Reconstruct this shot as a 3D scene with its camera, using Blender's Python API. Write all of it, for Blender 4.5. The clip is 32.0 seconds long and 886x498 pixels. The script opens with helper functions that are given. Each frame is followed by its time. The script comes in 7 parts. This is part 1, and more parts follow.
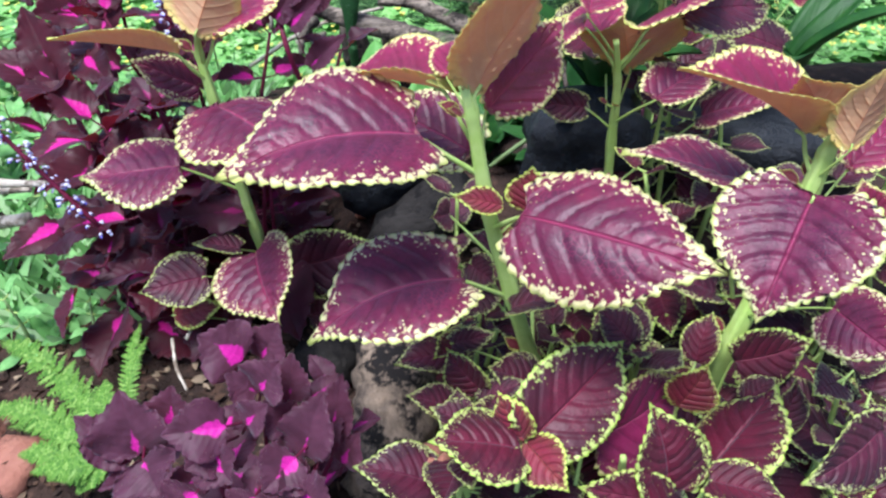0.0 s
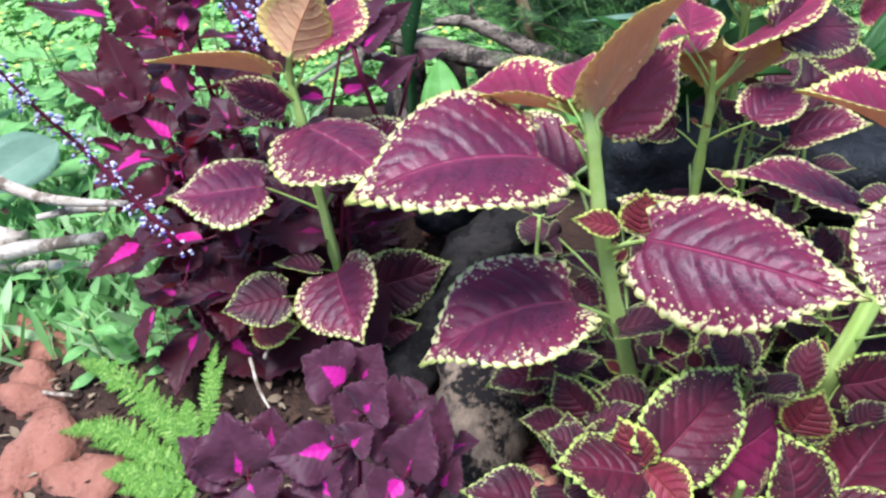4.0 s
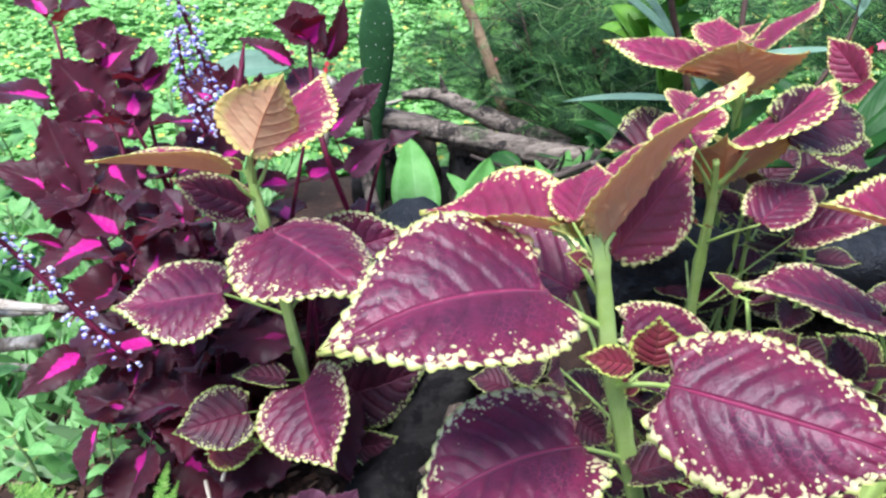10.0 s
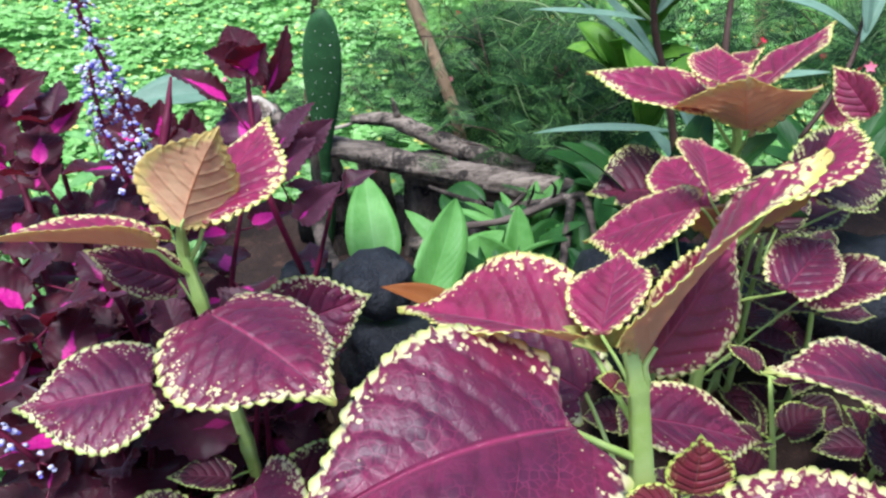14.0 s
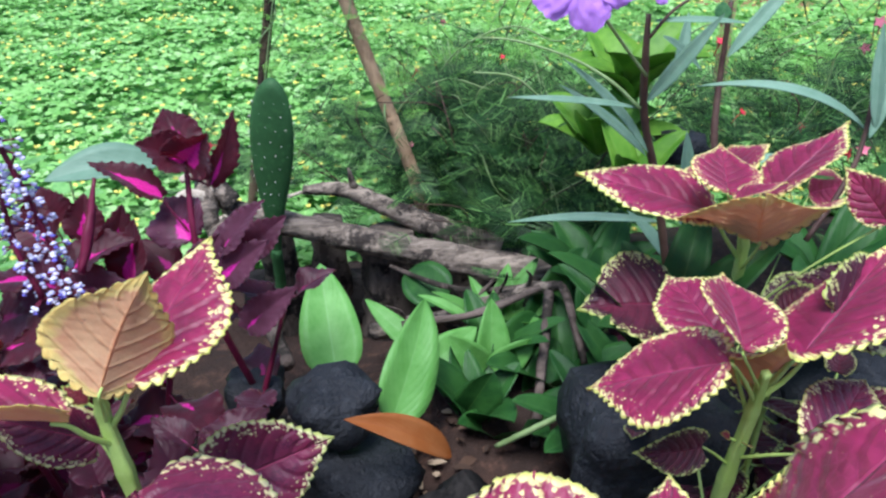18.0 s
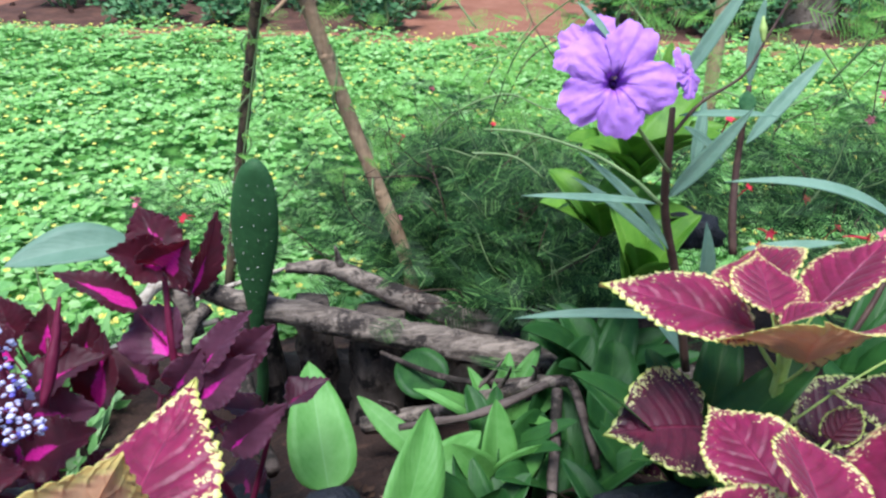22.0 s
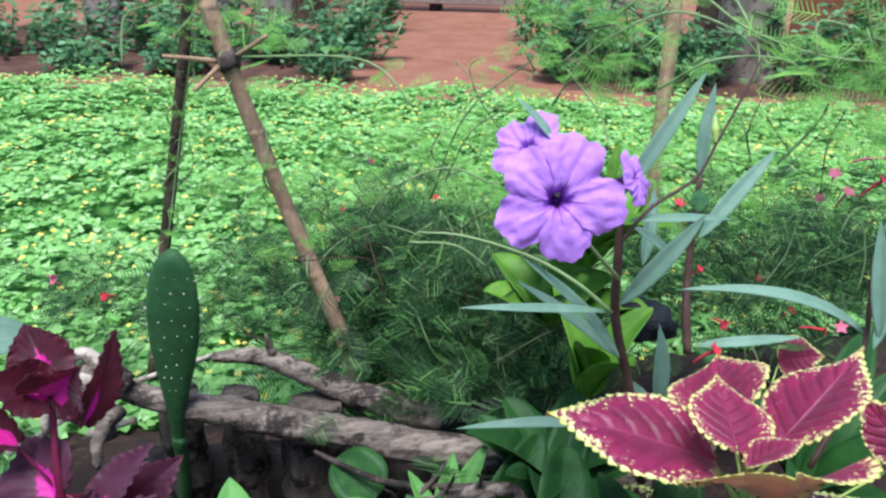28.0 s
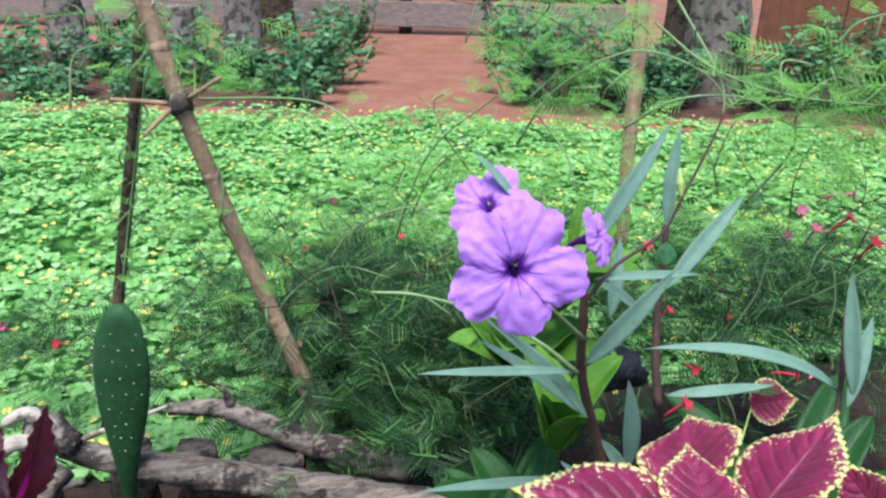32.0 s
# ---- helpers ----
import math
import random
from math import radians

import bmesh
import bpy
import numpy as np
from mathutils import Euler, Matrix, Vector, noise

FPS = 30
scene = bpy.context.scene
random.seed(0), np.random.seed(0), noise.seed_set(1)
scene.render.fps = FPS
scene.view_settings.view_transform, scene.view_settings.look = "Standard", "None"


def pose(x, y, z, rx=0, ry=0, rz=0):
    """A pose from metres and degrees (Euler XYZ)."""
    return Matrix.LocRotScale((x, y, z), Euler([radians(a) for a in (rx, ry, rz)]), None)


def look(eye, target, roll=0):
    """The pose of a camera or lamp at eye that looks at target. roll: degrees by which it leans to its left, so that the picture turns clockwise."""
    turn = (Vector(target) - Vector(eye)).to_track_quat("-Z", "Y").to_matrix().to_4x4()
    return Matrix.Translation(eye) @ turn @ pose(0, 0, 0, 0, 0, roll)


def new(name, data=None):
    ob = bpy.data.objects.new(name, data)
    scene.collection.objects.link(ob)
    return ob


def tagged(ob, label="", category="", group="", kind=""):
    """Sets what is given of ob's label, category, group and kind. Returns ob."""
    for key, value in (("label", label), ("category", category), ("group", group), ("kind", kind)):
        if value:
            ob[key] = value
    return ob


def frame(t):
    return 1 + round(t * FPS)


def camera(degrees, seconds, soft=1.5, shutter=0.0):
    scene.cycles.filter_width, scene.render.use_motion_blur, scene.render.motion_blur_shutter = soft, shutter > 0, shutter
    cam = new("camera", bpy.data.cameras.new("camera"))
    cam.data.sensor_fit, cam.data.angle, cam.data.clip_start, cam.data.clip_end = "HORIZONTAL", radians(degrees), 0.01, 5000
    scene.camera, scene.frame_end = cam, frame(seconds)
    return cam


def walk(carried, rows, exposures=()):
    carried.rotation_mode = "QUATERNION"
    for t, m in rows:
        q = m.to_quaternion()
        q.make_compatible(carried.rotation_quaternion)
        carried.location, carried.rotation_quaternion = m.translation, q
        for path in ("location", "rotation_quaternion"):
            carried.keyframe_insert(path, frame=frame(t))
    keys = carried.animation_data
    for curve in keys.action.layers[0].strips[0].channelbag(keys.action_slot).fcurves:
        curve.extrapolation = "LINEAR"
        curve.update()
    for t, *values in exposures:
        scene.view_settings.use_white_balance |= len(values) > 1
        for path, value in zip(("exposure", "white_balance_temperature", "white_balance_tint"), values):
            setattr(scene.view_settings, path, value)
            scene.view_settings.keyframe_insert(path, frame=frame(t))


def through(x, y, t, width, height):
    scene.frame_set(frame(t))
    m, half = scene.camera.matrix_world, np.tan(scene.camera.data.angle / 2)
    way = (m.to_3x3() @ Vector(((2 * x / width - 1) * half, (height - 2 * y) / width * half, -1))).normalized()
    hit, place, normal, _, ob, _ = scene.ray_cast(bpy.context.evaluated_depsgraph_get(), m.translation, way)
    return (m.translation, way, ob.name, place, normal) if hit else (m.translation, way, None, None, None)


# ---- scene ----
cam = camera(60.0, 32.0, soft=2.5)
METRES, EYE, TILT, LEAN, TURN = 0.48, 0.58, -36.0, 3.0, 0.0
ROWS = [
    (0.0, 0.0, 0.0, 0.0, 0.0, 0.0, -0.0),
    (0.5, -0.0192, 0.0001, -0.0015, 0.06, 0.14, -0.13),
    (1.0, -0.0371, 0.0001, -0.0015, 0.15, 0.22, -0.17),
    (1.5, -0.0537, -0.0012, -0.0021, 0.35, 0.31, -0.21),
    (2.0, -0.0688, 0.0029, -0.0024, 0.47, 0.39, -0.21),
    (2.5, -0.0829, 0.0039, -0.0007, 0.48, 0.44, -0.17),
    (3.0, -0.0951, -0.0002, 0.0024, 0.67, 0.59, -0.13),
    (3.5, -0.1053, 0.0001, 0.0051, 0.96, 0.84, -0.11),
    (5.5, -0.1254, 0.0061, 0.0185, 1.24, 2.18, -0.24),
    (6.0, -0.1274, 0.011, 0.0231, 1.11, 2.45, -0.32),
    (6.5, -0.1291, 0.0181, 0.0292, 0.94, 2.74, -0.3),
    (7.0, -0.1306, 0.0263, 0.0365, 0.78, 3.05, -0.19),
    (7.5, -0.1332, 0.0362, 0.0448, 0.57, 3.46, -0.2),
    (8.0, -0.1348, 0.0472, 0.0548, 0.38, 3.88, -0.14),
    (8.5, -0.1358, 0.0633, 0.0657, 0.11, 4.2, -0.01),
    (9.0, -0.137, 0.0814, 0.0778, -0.55, 4.41, 0.22),
    (9.5, -0.1379, 0.0948, 0.0883, -1.15, 4.71, 0.41),
    (10.0, -0.1384, 0.1117, 0.1005, -1.64, 4.82, 0.78),
    (10.5, -0.1399, 0.1326, 0.1123, -2.25, 4.88, 1.14),
    (11.0, -0.1415, 0.1552, 0.126, -2.98, 4.86, 1.61),
    (11.5, -0.1451, 0.1754, 0.1393, -3.58, 4.81, 2.03),
    (12.0, -0.1495, 0.1969, 0.1529, -4.12, 4.79, 2.38),
    (12.5, -0.1537, 0.2167, 0.1663, -4.54, 4.79, 2.64),
    (13.0, -0.1591, 0.2353, 0.1789, -5.01, 4.76, 2.82),
    (13.5, -0.1636, 0.2526, 0.1912, -5.4, 4.75, 2.84),
    (14.0, -0.1665, 0.2688, 0.205, -5.75, 4.77, 2.82),
    (14.5, -0.1682, 0.2838, 0.2194, -6.05, 4.82, 2.81),
    (16.5, -0.1707, 0.349, 0.2838, -7.95, 5.44, 2.72),
    (17.0, -0.1716, 0.3671, 0.3034, -8.41, 5.7, 3.07),
    (17.5, -0.1739, 0.3853, 0.3237, -8.99, 6.05, 3.35),
    (18.0, -0.1758, 0.4021, 0.3455, -9.54, 6.43, 3.72),
    (18.5, -0.1779, 0.4197, 0.3663, -9.91, 6.77, 4.11),
    (19.0, -0.1803, 0.4352, 0.3843, -10.32, 7.09, 4.43),
    (19.5, -0.1839, 0.4502, 0.4011, -10.81, 7.47, 4.83),
    (20.0, -0.1894, 0.4591, 0.4148, -11.07, 7.79, 5.04),
    (20.5, -0.1938, 0.4676, 0.4256, -11.06, 8.08, 5.01),
    (21.0, -0.1972, 0.4789, 0.4364, -11.23, 8.34, 4.86),
    (21.5, -0.199, 0.4859, 0.4463, -11.42, 8.62, 4.64),
    (22.0, -0.1996, 0.4931, 0.4573, -11.61, 8.92, 4.52),
    (22.5, -0.1986, 0.4995, 0.4672, -11.74, 9.21, 4.51),
    (23.0, -0.1965, 0.5061, 0.4767, -11.96, 9.49, 4.47),
    (23.5, -0.1924, 0.5139, 0.4855, -12.23, 9.83, 4.4),
    (24.0, -0.1886, 0.5204, 0.4955, -12.53, 10.12, 4.45),
    (24.5, -0.1859, 0.5241, 0.5036, -12.75, 10.38, 4.53),
    (25.0, -0.1819, 0.5314, 0.5127, -13.0, 10.6, 4.65),
    (25.5, -0.1777, 0.5386, 0.5203, -13.33, 10.84, 4.79),
    (27.5, -0.1572, 0.5573, 0.5486, -14.6, 11.55, 5.43),
    (28.0, -0.1507, 0.5618, 0.5561, -15.04, 11.71, 5.64),
    (28.5, -0.144, 0.5666, 0.5637, -15.37, 11.82, 5.83),
    (29.0, -0.1387, 0.5713, 0.5714, -15.76, 12.02, 6.03),
    (29.5, -0.1341, 0.574, 0.5793, -15.97, 12.18, 6.2),
    (30.0, -0.1298, 0.5769, 0.5867, -16.13, 12.39, 6.34),
    (30.5, -0.1256, 0.5809, 0.5937, -16.31, 12.54, 6.46),
    (31.0, -0.1217, 0.5841, 0.6002, -16.5, 12.66, 6.64),
    (31.5, -0.119, 0.5864, 0.6053, -16.64, 12.78, 6.78),
    (32.0, -0.1171, 0.5866, 0.6091, -16.73, 12.93, 6.88),
]
walk(cam, [(t, pose(0, 0, EYE, TILT, LEAN, TURN) @ pose(METRES * x, METRES * y, METRES * z, 90 + pitch, roll, yaw)) for t, x, y, z, yaw, pitch, roll in ROWS], exposures=((0.0, 0.32, 5880.0, 10.0), (3.0, 0.34, 5880.0, 10.0), (8.0, 0.43, 5880.0, 10.0), (11.0, 0.41, 5880.0, 10.0), (14.0, 0.22, 5880.0, 10.0), (20.0, 0.10, 5880.0, 10.0), (32.0, 0.04, 5880.0, 10.0)))

# ---------------------------------------------------------------- world, sun
world = bpy.data.worlds.new("sky")
scene.world = world
world.use_nodes = True
wt = world.node_tree
sky = wt.nodes.new("ShaderNodeTexSky")
sky.sky_type = "NISHITA"
sky.sun_disc = False
sky.sun_elevation = radians(72)
sky.sun_rotation = radians(200)
sky.air_density, sky.dust_density, sky.ozone_density = 1.0, 1.2, 2.0
wt.nodes["Background"].inputs["Strength"].default_value = 0.168
wt.links.new(sky.outputs[0], wt.nodes["Background"].inputs["Color"])
sun = new("sun", bpy.data.lights.new("sun", "SUN"))
sun.data.energy, sun.data.angle, sun.data.color = 5.0, radians(28), (1.0, 0.985, 0.97)
sun.matrix_world = look((-0.9, -1.5, 5.5), (0, 0, 0))


# ---------------------------------------------------------------- materials
class Net:
    """Short hand for a node tree."""

    def __init__(self, name):
        self.mat = bpy.data.materials.new(name)
        self.mat.use_nodes = True
        self.t = self.mat.node_tree
        self.bsdf = self.t.nodes["Principled BSDF"]

    def put(self, socket, value):
        if isinstance(value, bpy.types.NodeSocket):
            self.t.links.new(value, socket)
        elif isinstance(value, (tuple, list)) and len(value) == 3 and socket.type == "RGBA":
            socket.default_value = (*value, 1)
        else:
            socket.default_value = value

    def math(self, op, a, b=0.0, c=0.0, clamp=False):
        n = self.t.nodes.new("ShaderNodeMath")
        n.operation, n.use_clamp = op, clamp
        for s, v in zip(n.inputs, (a, b, c)):
            self.put(s, v)
        return n.outputs[0]

    def mix(self, fac, a, b, kind="MIX"):
        n = self.t.nodes.new("ShaderNodeMix")
        n.data_type, n.blend_type = "RGBA", kind
        self.put(n.inputs[0], fac)
        self.put(n.inputs[6], a)
        self.put(n.inputs[7], b)
        return n.outputs[2]

    def attr(self, name):
        n = self.t.nodes.new("ShaderNodeAttribute")
        n.attribute_name = name
        return n.outputs["Fac"]

    def ramp(self, x, lo, hi, a=0.0, b=1.0):
        n = self.t.nodes.new("ShaderNodeMapRange")
        n.interpolation_type = "SMOOTHSTEP"
        for s, v in zip(n.inputs, (x, lo, hi, a, b)):
            self.put(s, v)
        return n.outputs[0]

    def coords(self):
        return self.t.nodes.new("ShaderNodeTexCoord").outputs["Object"]

    def noise(self, scale, detail=3.0, rough=0.55, vector=None, out="Fac"):
        n = self.t.nodes.new("ShaderNodeTexNoise")
        n.inputs["Scale"].default_value, n.inputs["Detail"].default_value, n.inputs["Roughness"].default_value = scale, detail, rough
        self.put(n.inputs["Vector"], vector if vector is not None else self.coords())
        return n.outputs[out]

    def voronoi(self, scale, feature="F1", vector=None):
        n = self.t.nodes.new("ShaderNodeTexVoronoi")
        n.feature = feature
        n.inputs["Scale"].default_value = scale
        self.put(n.inputs["Vector"], vector if vector is not None else self.coords())
        return n.outputs["Distance"]

    def stretched(self, x, y, z):
        n = self.t.nodes.new("ShaderNodeMapping")
        n.inputs["Scale"].default_value = (x, y, z)
        self.put(n.inputs["Vector"], self.coords())
        return n.outputs[0]

    def leaf_coords(self):
        """Leaf coordinates, shifted from leaf to leaf so that no two carry the same marks."""
        n = self.t.nodes.new("ShaderNodeVectorMath")
        n.operation = "MULTIPLY_ADD"
        self.put(n.inputs[0], self.random())
        n.inputs[1].default_value = (31.0, 17.0, 53.0)
        self.put(n.inputs[2], self.coords())
        return n.outputs[0]

    def random(self):
        return self.t.nodes.new("ShaderNodeObjectInfo").outputs["Random"]

    def island(self):
        return self.t.nodes.new("ShaderNodeNewGeometry").outputs["Random Per Island"]

    def bump(self, height, strength=0.3, distance=0.002):
        n = self.t.nodes.new("ShaderNodeBump")
        n.inputs["Strength"].default_value, n.inputs["Distance"].default_value = strength, distance
        self.put(n.inputs["Height"], height)
        self.put(self.bsdf.inputs["Normal"], n.outputs[0])

    def done(self, colour, rough=0.5, spec=0.5, through=0.0, tint=None, fuzz=0.0):
        self.put(self.bsdf.inputs["Base Color"], colour)
        self.put(self.bsdf.inputs["Roughness"], rough)
        self.put(self.bsdf.inputs["Specular IOR Level"], spec)
        if fuzz:
            self.bsdf.inputs["Sheen Weight"].default_value, self.bsdf.inputs["Sheen Roughness"].default_value = fuzz, 0.45
            self.bsdf.inputs["Sheen Tint"].default_value = (0.88, 0.84, 1.0, 1)
        if through:
            tr = self.t.nodes.new("ShaderNodeBsdfTranslucent")
            self.put(tr.inputs["Color"], tint if tint is not None else colour)
            mixer = self.t.nodes.new("ShaderNodeMixShader")
            mixer.inputs[0].default_value = through
            self.t.links.new(self.bsdf.outputs[0], mixer.inputs[1])
            self.t.links.new(tr.outputs[0], mixer.inputs[2])
            self.t.links.new(mixer.outputs[0], self.t.nodes["Material Output"].inputs[0])
        return self.mat


def leaf_veins(n, pairs=7.0, slant=0.42):
    """Midrib and side veins from the leaf's own coordinates: 1 on a vein."""
    along, across = n.attr("along"), n.math("ABSOLUTE", n.attr("across"))
    phase = n.math("FRACT", n.math("MULTIPLY", n.math("SUBTRACT", along, n.math("MULTIPLY", n.math("POWER", across, 1.3), slant * 0.72)), pairs))
    side = n.ramp(n.math("ABSOLUTE", n.math("SUBTRACT", phase, 0.5)), 0.0, 0.06, 1.0, 0.0)
    side = n.math("MULTIPLY", side, n.ramp(across, 0.75, 1.0, 1.0, 0.0))
    rib = n.ramp(across, 0.0, 0.05, 1.0, 0.0)
    quilt = n.math("ABSOLUTE", n.math("SUBTRACT", phase, 0.5))
    return rib, side, quilt


def coleus_top(name, inner, outer, vein, rim, band, spots, sheen=0.42, through=0.15, fuzz=0.08):
    n = Net(name)
    at = n.leaf_coords()
    edge, along = n.attr("edge"), n.attr("along")
    across = n.math("ABSOLUTE", n.attr("across"))
    rib, side, quilt = leaf_veins(n)
    blotch = n.noise(4.5, 4, 0.6, at)
    fine = n.noise(70, 3, 0.65, at)
    mottle = n.noise(16, 4, 0.65, at)
    net = n.voronoi(30, "DISTANCE_TO_EDGE", at)
    colour = n.mix(n.math("ADD", n.ramp(edge, 0.10, 0.80), n.math("MULTIPLY", n.math("SUBTRACT", blotch, 0.5), 2.6), clamp=True), outer, inner)
    colour = n.mix(n.math("MULTIPLY", n.ramp(mottle, 0.38, 0.70), 0.40), colour, tuple(c * 0.55 for c in inner))
    # crimson flush along the midrib, dark lines beside the side veins
    flush = n.math("MULTIPLY", n.ramp(n.math("ADD", across, n.math("MULTIPLY", n.math("SUBTRACT", mottle, 0.5), 0.5)), 0.05, 0.34, 1.0, 0.0), n.ramp(along, 0.25, 0.8, 0.15, 0.55))
    colour = n.mix(flush, colour, tuple(min(1.0, 0.5 * (a + b)) for a, b in zip(outer, vein)))
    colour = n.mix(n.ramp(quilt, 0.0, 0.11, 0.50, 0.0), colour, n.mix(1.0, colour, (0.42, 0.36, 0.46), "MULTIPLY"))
    colour = n.mix(n.math("MULTIPLY", n.math("MULTIPLY", n.ramp(quilt, 0.0, 0.022, 1.0, 0.0), n.ramp(blotch, 0.40, 0.62)), 0.50), colour, vein)
    colour = n.mix(n.math("MULTIPLY", rib, n.ramp(along, 0.0, 0.9, 0.75, 0.35)), colour, vein)
    colour = n.mix(n.math("MULTIPLY", n.math("MULTIPLY", n.ramp(net, 0.0, 0.10, 1.0, 0.0), n.ramp(blotch, 0.42, 0.62)), 0.30), colour, vein)
    # a pale bead in every scallop, flecks in rows behind the beads, thinning out further in
    phase = n.attr("lobe")
    patchy = n.math("SUBTRACT", n.noise(5, 3, 0.6, at), 0.5)
    wobble = n.math("SUBTRACT", n.noise(24, 3, 0.6, at), 0.5)
    deep = band / 0.055
    bow = n.math("SUBTRACT", 1.0, n.math("MULTIPLY", n.math("MULTIPLY", phase, phase), 5.0))
    reach = n.math("ADD", n.math("MULTIPLY", bow, 1.45), n.math("MULTIPLY", n.math("ADD", n.math("MULTIPLY", patchy, 1.1), n.math("MULTIPLY", wobble, 1.0)), 1.0))
    reach = n.math("MULTIPLY", n.math("ADD", reach, 0.02), 0.056 * deep)
    bead = n.ramp(n.math("SUBTRACT", edge, reach), -0.010, 0.012, 1.0, 0.0)
    size = n.ramp(n.math("ADD", edge, n.math("MULTIPLY", patchy, 0.62)), 0.05, 0.14 + 0.30 * spots, 0.54, 0.10)
    fleck = n.ramp(n.math("SUBTRACT", n.math("ADD", n.voronoi(32, "F1", at), n.math("MULTIPLY", n.math("SUBTRACT", n.noise(60, 2, 0.5, at), 0.5), 0.8)), size), -0.05, 0.03, 1.0, 0.0)
    fleck = n.math("MULTIPLY", fleck, n.ramp(n.noise(13, 2, 0.5, at), 0.40, 0.50))
    fleck = n.math("MULTIPLY", fleck, n.ramp(edge, 0.22 + 0.2 * spots, 0.32 + 0.2 * spots, 1.0, 0.0))
    pale = n.math("MAXIMUM", bead, n.math("MULTIPLY", fleck, min(1.0, 0.6 + 0.4 * spots)))
    pale = n.math("MULTIPLY", pale, n.ramp(along, 0.0, 0.05))
    rim_colour = n.mix(n.ramp(n.noise(9, 2, 0.5, at), 0.35, 0.7), rim, tuple(min(0.9, c * 1.08 + 0.05) for c in rim))
    rim_colour = n.mix(n.ramp(edge, 0.0, 0.05, 1.0, 0.0), rim_colour, (rim[0] * 0.80, rim[1] * 0.95, rim[2] * 0.5))
    colour = n.mix(pale, colour, rim_colour)
    colour = n.mix(n.math("MULTIPLY", n.random(), 0.3), colour, n.mix(1.0, colour, (1.1, 0.8, 0.85), "MULTIPLY"))
    height = n.math("SUBTRACT", n.math("MULTIPLY", n.ramp(quilt, 0.0, 0.30), 0.55), n.math("MULTIPLY", rib, 0.9))
    height = n.math("ADD", height, n.math("ADD", n.math("MULTIPLY", n.ramp(net, 0.0, 0.22), 0.045), n.math("ADD", n.math("MULTIPLY", fine, 0.10), n.math("MULTIPLY", mottle, 0.13))))
    n.bump(height, 0.75, 0.0016)
    return n.done(colour, n.math("ADD", sheen, n.math("MULTIPLY", mottle, 0.18)), 0.45, through, (1.0, 0.48, 0.30) if through > 0.2 else None, fuzz)


def coleus_under(name, body, rim, vein, band=0.12, through=0.42):
    n = Net(name)
    at = n.leaf_coords()
    rib, side, quilt = leaf_veins(n)
    net = n.voronoi(22, "DISTANCE_TO_EDGE", at)
    colour = n.mix(n.ramp(n.noise(7, 4, 0.6, at), 0.3, 0.7), tuple(min(0.95, c * 1.1) for c in body), tuple(c * 0.80 for c in body))
    colour = n.mix(n.math("MULTIPLY", n.ramp(net, 0.0, 0.07, 1.0, 0.0), 0.22), colour, vein)
    colour = n.mix(n.math("MULTIPLY", n.math("MAXIMUM", n.ramp(quilt, 0.0, 0.040, 0.75, 0.0), rib), 0.75), colour, vein)
    ragged = n.math("MULTIPLY", n.math("SUBTRACT", n.noise(14, 3, 0.6, at), 0.5), 0.26)
    beads = n.math("MULTIPLY", n.math("MULTIPLY", n.attr("lobe"), n.attr("lobe")), 0.25)
    colour = n.mix(n.ramp(n.math("ADD", n.math("ADD", n.attr("edge"), ragged), beads), band * 0.6, band * 1.4, 1.0, 0.0), colour, rim)
    n.bump(n.math("ADD", n.math("SUBTRACT", rib, n.math("MULTIPLY", n.ramp(quilt, 0.0, 0.2), 0.7)), n.math("MULTIPLY", n.noise(40, 2, 0.6, at), 0.4)), 0.55, 0.0016)
    return n.done(colour, 0.5, 0.4, through, (1.0, 0.66, 0.38), 0.25)


CREAM = (0.67, 0.65, 0.31)
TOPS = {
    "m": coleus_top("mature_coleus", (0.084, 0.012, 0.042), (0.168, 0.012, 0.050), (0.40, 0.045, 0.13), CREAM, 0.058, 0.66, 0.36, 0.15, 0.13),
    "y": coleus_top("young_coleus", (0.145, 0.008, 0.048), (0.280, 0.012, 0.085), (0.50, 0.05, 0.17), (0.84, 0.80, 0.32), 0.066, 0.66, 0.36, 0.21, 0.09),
    # maroon leaf copy with shade put into its colour
    "d": coleus_top("shaded_coleus", (0.085, 0.009, 0.027), (0.045, 0.008, 0.019), (0.20, 0.02, 0.06), (0.50, 0.56, 0.20), 0.040, 0.5, 0.42),
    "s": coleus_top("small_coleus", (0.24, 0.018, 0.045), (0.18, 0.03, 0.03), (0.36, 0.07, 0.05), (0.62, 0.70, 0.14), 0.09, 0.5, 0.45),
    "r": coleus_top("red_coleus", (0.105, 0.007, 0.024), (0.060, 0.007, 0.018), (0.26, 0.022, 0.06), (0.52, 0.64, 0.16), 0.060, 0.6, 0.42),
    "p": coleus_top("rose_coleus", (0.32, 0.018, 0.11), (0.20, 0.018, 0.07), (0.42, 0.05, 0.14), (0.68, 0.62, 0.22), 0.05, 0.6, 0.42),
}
UNDERS = {
    "m": coleus_under("mature_underside", (0.26, 0.045, 0.05), (0.50, 0.48, 0.12), (0.40, 0.16, 0.08), 0.10),
    "y": coleus_under("young_underside", (0.97, 0.58, 0.32), (0.97, 0.86, 0.30), (0.80, 0.34, 0.15), 0.24, 0.55),
    # underside of the maroon copy, likewise darkened for shade
    "d": coleus_under("shaded_underside", (0.14, 0.03, 0.03), (0.30, 0.34, 0.08), (0.2, 0.1, 0.05), 0.09),
}
UNDERS["s"], UNDERS["r"], UNDERS["p"] = UNDERS["y"], UNDERS["m"], UNDERS["m"]


